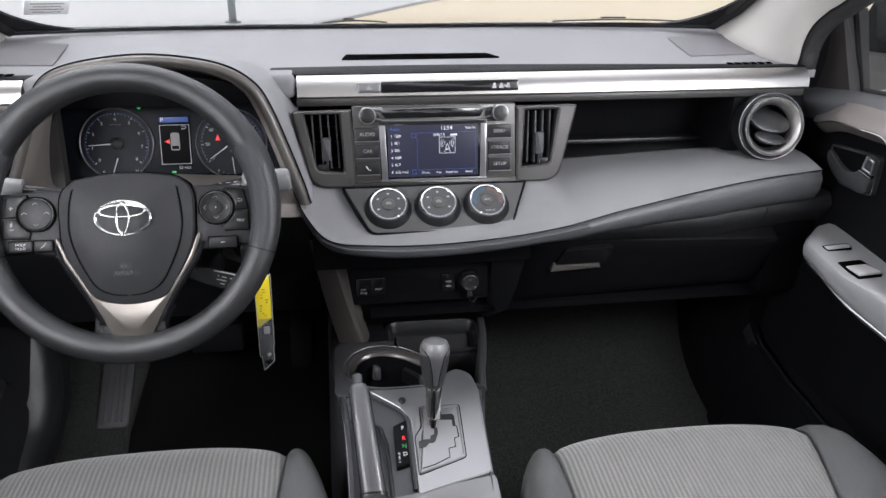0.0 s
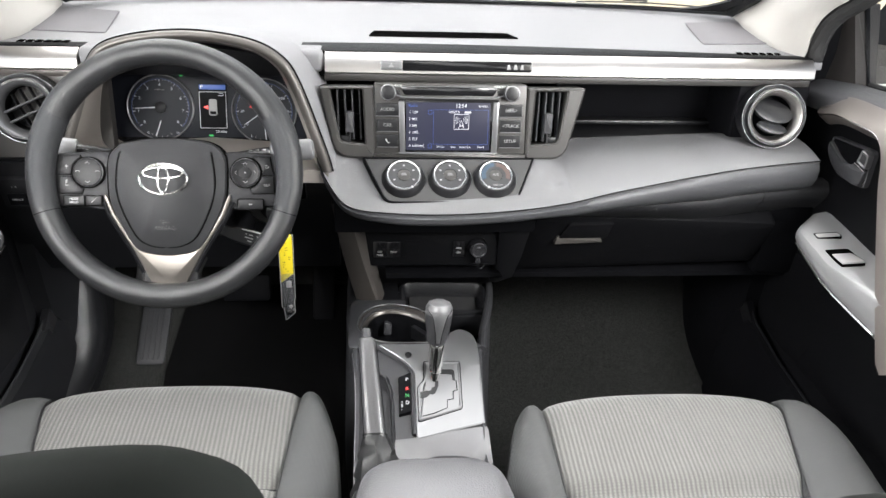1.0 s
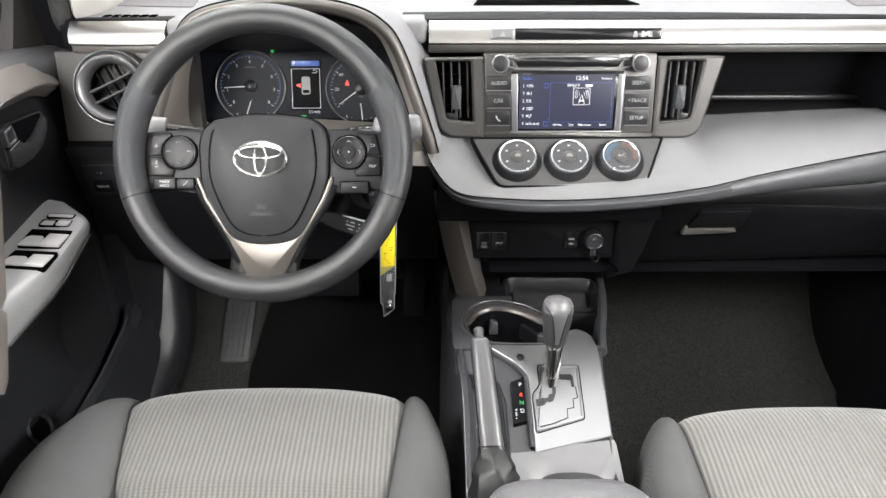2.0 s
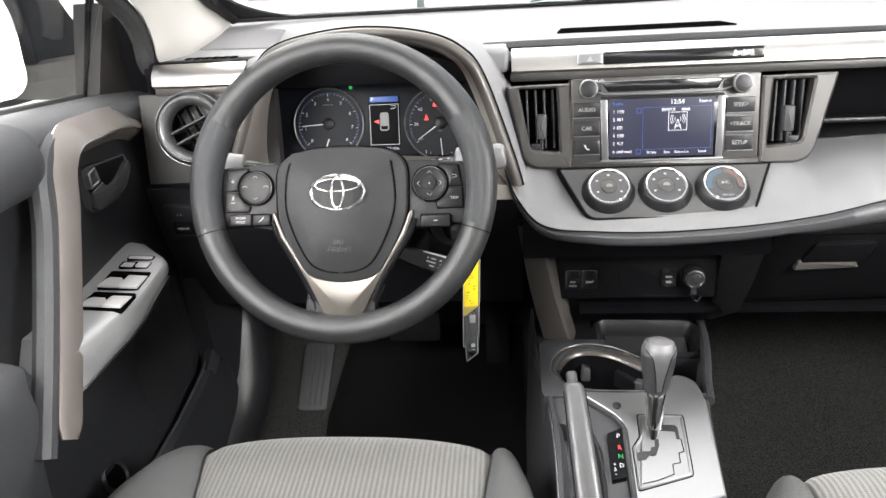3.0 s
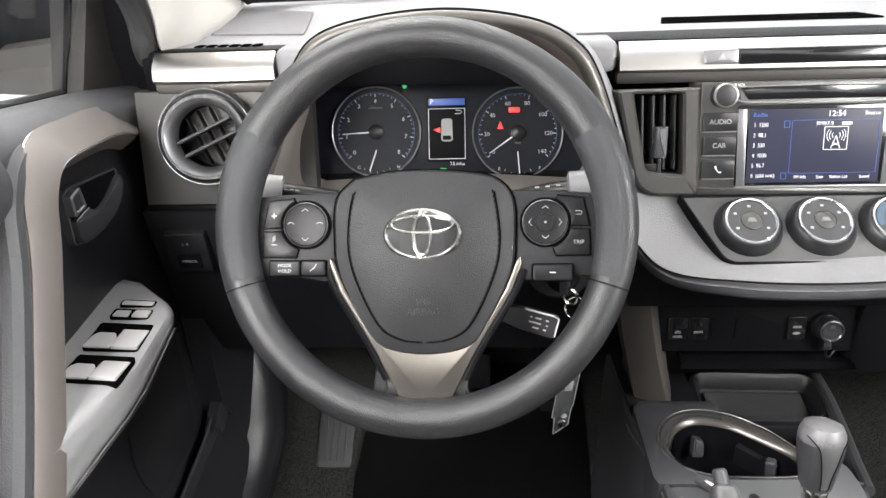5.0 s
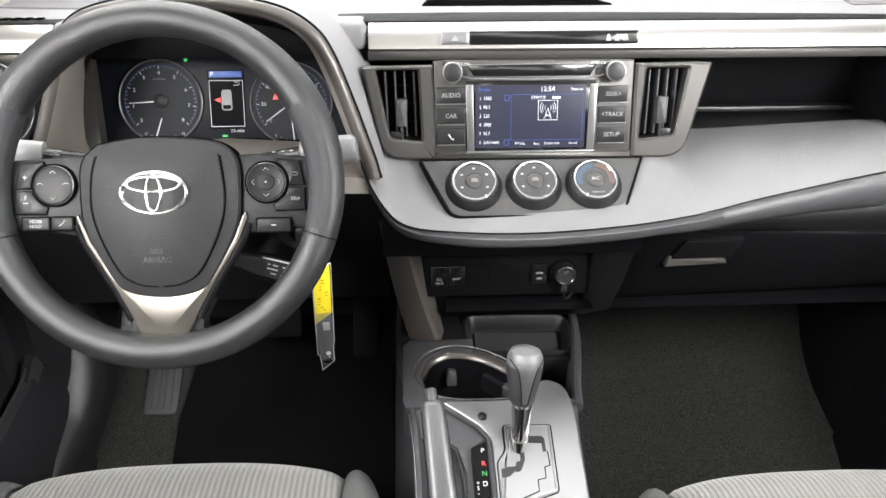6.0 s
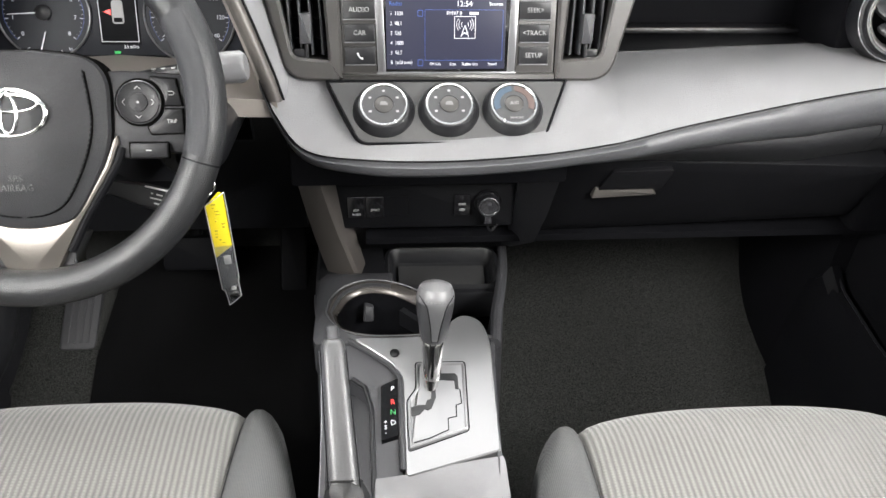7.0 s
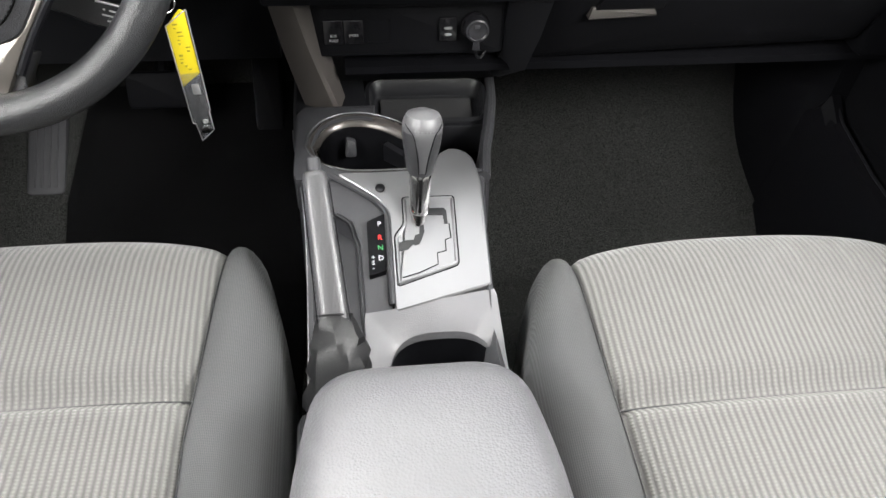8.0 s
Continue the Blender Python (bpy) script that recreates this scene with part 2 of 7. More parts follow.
CLEAR.node_tree.nodes["Principled BSDF"].inputs["Transmission Weight"].default_value = 0.92
PANE = glass("window_glass", (0.96, 0.98, 0.97))
MIRROR = material("mirror_silver", (0.9, 0.9, 0.9), 0.02, metal=1.0, vary=0.0)
SCREEN = material("lit_navy_screen", (0.01, 0.01, 0.02), 0.45, spec=0.2, emit=((0.060, 0.063, 0.095), 0.24))
LIT = material("lit_white", (0.6, 0.6, 0.62), 0.4, emit=((0.8, 0.82, 0.9), 0.085))
LITB = material("lit_blue", (0.02, 0.05, 0.2), 0.4, emit=((0.06, 0.2, 0.75), 0.10))
ARC = material("dim_blue_arc", (0.03, 0.06, 0.2), 0.4, emit=((0.06, 0.14, 0.5), 0.02))
LITR = material("lit_red", (0.5, 0.02, 0.02), 0.4, emit=((0.9, 0.04, 0.03), 0.6))
LITG = material("lit_green", (0.02, 0.2, 0.05), 0.4, emit=((0.05, 0.75, 0.15), 0.24))
CONCRETE = material("pale_concrete", (0.48, 0.472, 0.456), 0.9, grain=0.4, scale=60, vary=0.12)
TAN = material("tan_concrete", (0.58, 0.49, 0.345), 0.9, grain=0.4, scale=60, vary=0.12)
PAINTED = material("grey_green_painted_steel", (0.22, 0.25, 0.24), 0.5)
LEAF = material("green_leaf", (0.09, 0.13, 0.03), 0.6, vary=0.4)
BARK = material("brown_bark", (0.12, 0.08, 0.05), 0.9, grain=0.8, scale=60)
MIRARM = material("brown_grey_outer_plastic", (0.0875, 0.0805, 0.0752), 0.55, grain=0.2, scale=900)
BODY = material("dark_grey_car_paint", (0.05, 0.05, 0.055), 0.25, metal=0.5, coat=1.0)


# ---- mesh helpers ----
def finish(name, bm, mat, sharp=35):
    bmesh.ops.recalc_face_normals(bm, faces=bm.faces)
    me = bpy.data.meshes.new(name)
    bm.to_mesh(me)
    bm.free()
    for p in me.polygons:
        p.use_smooth = True
    me.set_sharp_from_angle(angle=radians(sharp))
    me.materials.append(mat)
    return me


def part(name, bm, mat, parent=None, label="", sharp=35):
    ob = new(name, finish(name, bm, mat, sharp))
    ob.parent = parent
    if label:
        ob["label"] = label
    return ob


def thing(name, label, category, group="", kind=""):
    ob = new(name)
    ob.empty_display_size = 0.05
    return tagged(ob, label, category, group, kind)


def structure(name, bm, mat, label, category="", sharp=35):
    return tagged(part(name, bm, mat, None, "", sharp), label, category or name.split("_")[0], "", "structure")


def loft(rings, close=True, caps=True, into=None):
    """Skin through rings of points."""
    bm = into or bmesh.new()
    vs = [[bm.verts.new(p) for p in r] for r in rings]
    n = len(vs[0])
    for a, b in zip(vs, vs[1:]):
        for i in range(n if close else n - 1):
            j = (i + 1) % n
            bm.faces.new((a[i], a[j], b[j], b[i]))
    if caps and close:
        bm.faces.new(vs[0][::-1])
        bm.faces.new(vs[-1])
    return bm


def sheet(fn, nu, nv, thick=(0, 0, -0.004)):
    """A surface fn(u, v), u and v from 0 to 1, given a thickness along a vector."""
    off = Vector(thick)
    rings = []
    for i in range(nu + 1):
        row = [Vector(fn(i / nu, j / nv)) for j in range(nv + 1)]
        rings.append(row + [p + off for p in reversed(row)])
    return loft(rings)


def rounded(pts, r, n=5):
    """A closed outline with rounded corners."""
    out = []
    k = len(pts)
    rs = r if isinstance(r, (list, tuple)) else [r] * k
    for i in range(k):
        p, a, b = Vector(pts[i]), Vector(pts[i - 1]), Vector(pts[(i + 1) % k])
        da, db = (a - p), (b - p)
        q = min(rs[i], da.length * 0.48, db.length * 0.48)
        s, e = p + da.normalized() * q, p + db.normalized() * q
        for j in range(n + 1):
            t = j / n
            out.append(s * (1 - t) ** 2 + p * 2 * t * (1 - t) + e * t ** 2)
    return out


def inset(outline, d):
    """Moves a closed 2D outline inwards by d."""
    area = sum(a.x * b.y - b.x * a.y for a, b in zip(outline, outline[1:] + outline[:1]))
    sgn = 1 if area > 0 else -1
    out = []
    k = len(outline)
    for i in range(k):
        t = (outline[(i + 1) % k] - outline[i - 1])
        if t.length < 1e-9:
            out.append(outline[i].copy())
            continue
        t.normalize()
        out.append(outline[i] + Vector((-t.y, t.x)) * d * sgn)
    return out


def slab(outline, m, depth, bevel=0.002, dome=0.0, into=None, back=0.0):
    """A plate: the outline in the plane of m, its front at z = 0, depth behind it, with a rounded front edge and a domed face."""
    o2 = [Vector((p[0], p[1])) for p in outline]
    rings = []
    for d, z in ((back, -depth), (0, -bevel), (bevel * 0.3, -bevel * 0.3), (bevel, 0)):
        rings.append([m @ Vector((p.x, p.y, z)) for p in (inset(o2, d) if d else o2)])
    if dome:
        c = sum(o2, Vector((0, 0))) / len(o2)
        last = inset(o2, bevel)
        for f in (0.8, 0.55, 0.25):
            rings.append([m @ Vector((c.x + (p.x - c.x) * f, c.y + (p.y - c.y) * f, dome * (1 - f * f))) for p in last])
    return loft(rings, into=into)


def frame_ring(outer, inner, m, depth, bevel=0.0015, into=None):
    """A flat frame between two outlines of equally many points."""
    bm = into or bmesh.new()
    o, i = [Vector((p[0], p[1])) for p in outer], [Vector((p[0], p[1])) for p in inner]
    o1, i1 = inset(o, bevel), inset(i, -bevel)
    rings = []
    for pts, z in ((o, -depth), (o, -bevel), (o1, 0), (i1, 0), (i, -bevel), (i, -depth), (o, -depth)):
        rings.append([m @ Vector((p.x, p.y, z)) for p in pts])
    return loft(rings, caps=False, into=bm)


def rect(w, h, r=0.003, n=4, cx=0.0, cy=0.0):
    return rounded([(cx - w / 2, cy - h / 2), (cx + w / 2, cy - h / 2), (cx + w / 2, cy + h / 2), (cx - w / 2, cy + h / 2)], r, n)


def ellipse(a, b, n=40, cx=0.0, cy=0.0):
    return [Vector((cx + a * math.cos(2 * math.pi * i / n), cy + b * math.sin(2 * math.pi * i / n))) for i in range(n)]


def lathe(profile, m, n=40, into=None, hollow=False):
    """A turned body: (radius, height) pairs round m's z axis; hollow leaves both ends open."""
    rings = [[m @ Vector((r * math.cos(2 * math.pi * i / n), r * math.sin(2 * math.pi * i / n), z)) for i in range(n)] for r, z in profile]
    return loft(rings, into=into, caps=not hollow)


def smooth_path(pts, n=8):
    """A Catmull-Rom curve through the points."""
    pts = [Vector(p) for p in pts]
    ext = [pts[0] * 2 - pts[1]] + pts + [pts[-1] * 2 - pts[-2]]
    out = []
    for i in range(1, len(ext) - 2):
        a, b, c, d = ext[i - 1:i + 3]
        for j in range(n):
            t = j / n
            out.append(0.5 * (2 * b + (c - a) * t + (2 * a - 5 * b + 4 * c - d) * t * t + (3 * b - a - 3 * c + d) * t ** 3))
    out.append(pts[-1])
    return out


def tube(pts, radius, n=12, into=None, flat=1.0, up=(0, 0, 1)):
    """A round bar along a path; radius is a number or a function of 0..1."""
    pts = [Vector(p) for p in pts]
    rings = []
    for i, p in enumerate(pts):
        d = (pts[min(i + 1, len(pts) - 1)] - pts[max(i - 1, 0)]).normalized()
        u = d.cross(Vector(up))
        if u.length < 1e-3:
            u = d.cross(Vector((1, 0, 0)))
        u.normalize()
        w = u.cross(d)
        r = radius(i / (len(pts) - 1)) if callable(radius) else radius
        rings.append([p + (u * math.cos(2 * math.pi * k / n) + w * math.sin(2 * math.pi * k / n) * flat) * r for k in range(n)])
    return loft(rings, into=into)


def block(x0, x1, y0, y1, z0, z1, bevel=0.004, seg=2, into=None):
    bm = bmesh.new()
    bmesh.ops.create_cube(bm, size=1)
    bmesh.ops.scale(bm, vec=(x1 - x0, y1 - y0, z1 - z0), verts=bm.verts)
    bmesh.ops.translate(bm, vec=((x0 + x1) / 2, (y0 + y1) / 2, (z0 + z1) / 2), verts=bm.verts)
    if bevel:
        bmesh.ops.bevel(bm, geom=bm.edges[:], offset=bevel, segments=seg, affect="EDGES", profile=0.5)
    return bm


def axes(origin, x, y):
    """A frame from an origin, its x direction and the rough y direction."""
    x = Vector(x).normalized()
    z = x.cross(Vector(y)).normalized()
    y = z.cross(x)
    return Matrix(((x.x, y.x, z.x, origin[0]), (x.y, y.y, z.y, origin[1]), (x.z, y.z, z.z, origin[2]), (0, 0, 0, 1)))


def shift(m, x=0.0, y=0.0, z=0.0):
    return m @ Matrix.Translation((x, y, z))


def words(text, m, size, mat, parent, align="CENTER", label="", bold=0.0, squeeze=1.0):
    """Flat printed letters, their middle at m."""
    cu = bpy.data.curves.new("print", "FONT")
    cu.body, cu.size, cu.align_x, cu.align_y, cu.extrude, cu.offset = text, size, align, "CENTER", 0.0002, bold
    cu.resolution_u = 2
    tmp = bpy.data.objects.new("print", cu)
    scene.collection.objects.link(tmp)
    me = bpy.data.meshes.new_from_object(tmp.evaluated_get(bpy.context.evaluated_depsgraph_get()))
    bpy.data.objects.remove(tmp)
    me.transform(m @ Matrix.Diagonal((squeeze, 1, 1, 1)))
    me.materials.clear()
    me.materials.append(mat)
    ob = new("lettering", me)
    ob.parent = parent
    if label:
        ob["label"] = label
    return ob


def stitches(path, parent, step=0.006, length=0.0038, r=0.00055, mat=None):
    """A row of thread stitches along a path, as one seam."""
    bm = bmesh.new()
    pts = [Vector(p) for p in path]
    acc, nxt = 0.0, 0.0
    for a, b in zip(pts, pts[1:]):
        seg = (b - a).length
        while nxt <= acc + seg and seg > 0:
            p = a + (b - a) * ((nxt - acc) / seg)
            d = (b - a).normalized()
            tube([p - d * length / 2, p, p + d * length / 2], r, 6, into=bm)
            nxt += step
        acc += seg
    return part("stitching", bm, mat or STITCH, parent, "stitched seam of grey thread")


# ---- outside ----
GZ = -0.42
bm = bmesh.new()
vs = [bm.verts.new(p) for p in ((-400, -400, GZ), (400, -400, GZ), (400, 400, GZ), (-400, 400, GZ))]
bm.faces.new(vs)
structure("ground", bm, CONCRETE, "pale grey concrete parking lot, worn and dry", "ground")

bm = loft([[(-0.4, 11.9, z), (5.0, 21.0, z), (12.0, 40.0, z), (40, 40, z), (40, 4.0, z), (9.0, 4.0, z), (3.5, 8.0, z)] for z in (GZ - 0.05, GZ + 0.012)])
structure("pavement", bm, TAN, "tan concrete slab beside the grey lot", "pavement")
joint = thing("kerb", "low pale concrete kerb along the tan slab", "kerb")
part("kerb_edge", tube([(-0.4, 11.9, GZ + 0.01), (2.0, 16.0, GZ + 0.01), (5.0, 21.0, GZ + 0.01), (12.0, 40.0, GZ + 0.01)], 0.06, 8), CONCRETE, joint)

post = thing("steel_post", "grey-green painted steel post standing in the lot", "post")
part("pole", lathe([(0.062, 0), (0.062, 3.2), (0.05, 3.22)], pose(-1.70, 12.6, GZ)), PAINTED, post)
part("base_plate", lathe([(0.13, 0), (0.13, 0.015), (0.12, 0.02)], pose(-1.70, 12.6, GZ)), PAINTED, post)


def tree(x, y, h, seed):
    rnd = random.Random(seed)
    t = thing("tree", "green leafy tree beside the parking lot", "tree", group="trees beside the lot")
    part("trunk", tube(smooth_path([(x, y, GZ), (x + 0.1, y, GZ + h * 0.3), (x - 0.05, y + 0.1, GZ + h * 0.6)]), lambda s: 0.14 - 0.08 * s, 10), BARK, t)
    bm = bmesh.new()
    for i in range(9):
        a = rnd.uniform(0, 6.28)
        s = Vector((x, y, GZ + h * rnd.uniform(0.3, 0.6)))
        e = s + Vector((math.cos(a) * h * 0.28, math.sin(a) * h * 0.28, h * rnd.uniform(0.1, 0.3)))
        tube([s, (s + e) / 2 + Vector((0, 0, 0.1)), e], lambda q: 0.05 - 0.04 * q, 6, into=bm)
    part("limbs", bm, BARK, t)
    vv, ff = [], []
    for i in range(5200):
        a, b, r = rnd.uniform(0, 6.28), rnd.uniform(-1, 1), rnd.uniform(0.35, 1) ** 0.6
        c = Vector((x + math.cos(a) * math.sqrt(1 - b * b) * r * h * 0.36, y + math.sin(a) * math.sqrt(1 - b * b) * r * h * 0.36, GZ + h * (0.62 + 0.38 * b * r)))
        c += Vector(noise.noise_vector(c * 1.3)) * 0.45
        u = Vector((rnd.gauss(0, 1), rnd.gauss(0, 1), rnd.gauss(0, 1))).normalized()
        w = u.orthogonal().normalized()
        k = len(vv)
        vv += [c - u * 0.07, c + w * 0.035, c + u * 0.07, c - w * 0.035]
        ff.append((k, k + 1, k + 2, k + 3))
    me = bpy.data.meshes.new("crown")
    me.from_pydata(vv, [], ff)
    me.materials.append(LEAF)
    c = new("crown", me)
    c.parent = t
    return t


tree(6.5, 5.6, 3.6, 3)
tree(5.2, 8.6, 3.0, 4)
tree(-3.0, -8.0, 4.6, 5)

# ---- cabin shell ----
def floor_z(y):
    return 0.06 if y < 1.18 else 0.06 + (y - 1.18) * 0.62


bm = sheet(lambda u, v: (-0.83 + 1.56 * u, -1.45 + 3.25 * v, floor_z(-1.45 + 3.25 * v) + 0.004 * noise.noise(Vector((u * 14, v * 26, 0)))), 60, 130, (0, 0, -0.03))
structure("floor", bm, CARPET, "black looped carpet on the cabin floor and toe board", "floor")
structure("ceiling", sheet(lambda u, v: (XC - 0.66 + 1.32 * u, -1.45 + 2.1 * v, 1.30 - 0.05 * (2 * u - 1) ** 4 - 0.06 * max(0, v - 0.7)), 24, 12, (0, 0, 0.03)), LINER,
          "beige-grey cloth roof liner", "ceiling")
structure("wall_north", block(-0.85, 0.75, 1.80, 1.84, -0.1, 0.80, 0), DARK, "black firewall behind the dashboard", "wall")
structure("wall_south", block(-0.80, 0.70, -1.50, -1.46, -0.1, 0.80, 0), HARD, "plain black rear panel below the rear window", "wall")
for s, nm in ((-1, "wall_west"), (1, "wall_east")):
    bm = block(XC + s * 0.77 - 0.02, XC + s * 0.77 + 0.02, -1.46, -1.02 if s < 0 else 0.30, -0.1, 0.80, 0)      # the driver's side rear door stands open
    # unseen panel, added to keep outside light out of the footwell
    front = block(XC + s * 0.785 - 0.012, XC + s * 0.785 + 0.012, 1.22, 1.80, -0.1, 0.775, 0)
    structure(nm + "_front", front, DARK, "black inner body side beside the footwell", "wall")
    structure(nm, bm, HARD, "plain black rear side panel below the window", "wall")
    for y0 in (0.20, -1.46):
        bm = loft([[(XC + s * 0.75, y0, 0.80), (XC + s * 0.79, y0, 0.80), (XC + s * 0.79, y0 + 0.12, 0.80), (XC + s * 0.75, y0 + 0.12, 0.80)],
                   [(XC + s * 0.63, y0, 1.28), (XC + s * 0.67, y0, 1.28), (XC + s * 0.67, y0 + 0.12, 1.28), (XC + s * 0.63, y0 + 0.12, 1.28)]])
        structure("trim", bm, LINER, "beige-grey roof pillar trim", "pillar")


def base_y(x):
    return 1.64 - 0.20 * min(1.05, abs((x - XC) / 0.63)) ** 2.4


def base_z(x):
    return 0.843 + 0.018 * min(1.0, abs((x - XC) / 0.64)) ** 2


def screen_point(u, v):
    """The windscreen: u across, v from its foot to the roof."""
    q = 2 * u - 1
    hw = 0.622 + 0.040 * (1 - math.exp(-max(0.0, v) / 0.06)) - 0.10 * v
    a = Vector((XC + q * 0.622, base_y(XC + q * 0.622) + 0.010, base_z(XC + q * 0.622) + 0.006))
    b = Vector((XC + q * 0.56, 0.74 - 0.10 * q ** 2, 1.255))
    p = a.lerp(b, v)
    p.x = XC + q * hw
    p.z += 0.05 * math.sin(math.pi * v)
    return p


# unseen closing sheet; it stops daylight leaking in behind the dashboard
structure("cowl", sheet(lambda u, v: (-0.84 + 1.58 * u, min(1.80, base_y(-0.84 + 1.58 * u) + 0.02) * (1 - v) + 1.82 * v, 0.832 - 0.035 * v), 30, 4, (0, 0, -0.02)), DARK, "black cowl below the windscreen", "cowl")

win = part("window_1", sheet(lambda u, v: screen_point(u, v), 24, 12, (0, 0.003, 0.004)), PANE)
tagged(win, "clear windscreen with a black edge band", "windscreen", "", "structure")
win.visible_shadow = False
fr = bmesh.new()
tube([screen_point(i / 24, 0.0) + Vector((0, -0.002, -0.003)) for i in range(25)], 0.0045, 8, into=fr)
for u in (0.0, 1.0):
    tube([screen_point(u, i / 16) + Vector((0.004 - 0.008 * u, 0.002, 0)) for i in range(17)], 0.011, 8, into=fr)
for u in (0.0, 1.0):                                    # the band's rounded lower corners
    c0, c1, c2 = screen_point(u, 0.20), screen_point(u, 0.0), screen_point(abs(u - 0.085), 0.0)
    rows = []
    for i in range(13):
        t = i / 12
        p = c0 * (1 - t) ** 2 + c1 * 2 * t * (1 - t) + c2 * t ** 2
        e = c0.lerp(c1, min(1.0, 2 * t)) if t < 0.5 else c1.lerp(c2, 2 * t - 1)
        rows.append([p + Vector((0, -0.003, -0.001)), e + Vector((0, -0.003, -0.001)), e + Vector((0, 0.001, 0.002)), p + Vector((0, 0.001, 0.002))])
    loft(rows, into=fr)
part("edge_band", fr, GLOSS, win, "black ceramic edge band")

sticker = thing("paper_sticker", "pale paper sticker with faint lines on the windscreen", "sticker")
SP = axes(screen_point(0.075, 0.085) + Vector((0, -0.006, -0.004)), screen_point(0.12, 0.085) - screen_point(0.03, 0.085), screen_point(0.075, 0.13) - screen_point(0.075, 0.04))
part("paper", slab(rect(0.066, 0.040, 0.002, 2), SP, 0.002, 0.0002), WHITE, sticker, "pale printed paper")
for k in range(4):
    part("print_bar", slab(rect(0.05 - 0.008 * (k % 2), 0.003, 0.0004, 2, 0, 0.012 - k * 0.008), shift(SP, 0, 0, 0.0006), 0.0006, 0.0001), GREY_PRINT, sticker)


# A-pillars, sail panels, doors, mirrors
OUT = smooth_path([(0.658, 1.250, 0.815), (0.657, 1.232, 0.834), (0.655, 1.226, 0.862), (0.652, 1.206, 0.894), (0.650, 1.172, 0.920), (0.648, 1.128, 0.943), (0.628, 0.90, 1.065), (0.600, 0.70, 1.17), (0.575, 0.52, 1.24)], 4)


def pillar(s, name):
    rings = []
    n = len(OUT)
    for i, o in enumerate(OUT):
        t = i / (n - 1)
        inn = screen_point(0.0 if s < 0 else 1.0, max(-0.02, (t - 0.06) * 1.03) ** 1.0 if t > 0.06 else -0.02 + t * 0.3) + Vector((s * 0.004, -0.004, -0.004))
        o = Vector((XC + s * o.x, o.y, o.z))
        mid = (inn + o) / 2 + Vector((-s * 0.020, -0.022, 0.006))
        q1 = inn.lerp(mid, 0.5) + Vector((-s * 0.006, -0.006, 0.002))
        q2 = mid.lerp(o, 0.5) + Vector((-s * 0.008, -0.010, 0.0))
        back = [v + Vector((s * 0.035, 0.045, 0.015)) for v in (o, mid, inn)]
        rings.append([inn, q1, mid, q2, o] + back)
    structure(name, loft(rings), LINER, "pale beige-grey roof pillar cover", "pillar", 60)


pillar(-1, "pillar_trim_1")
pillar(1, "pillar_trim_2")


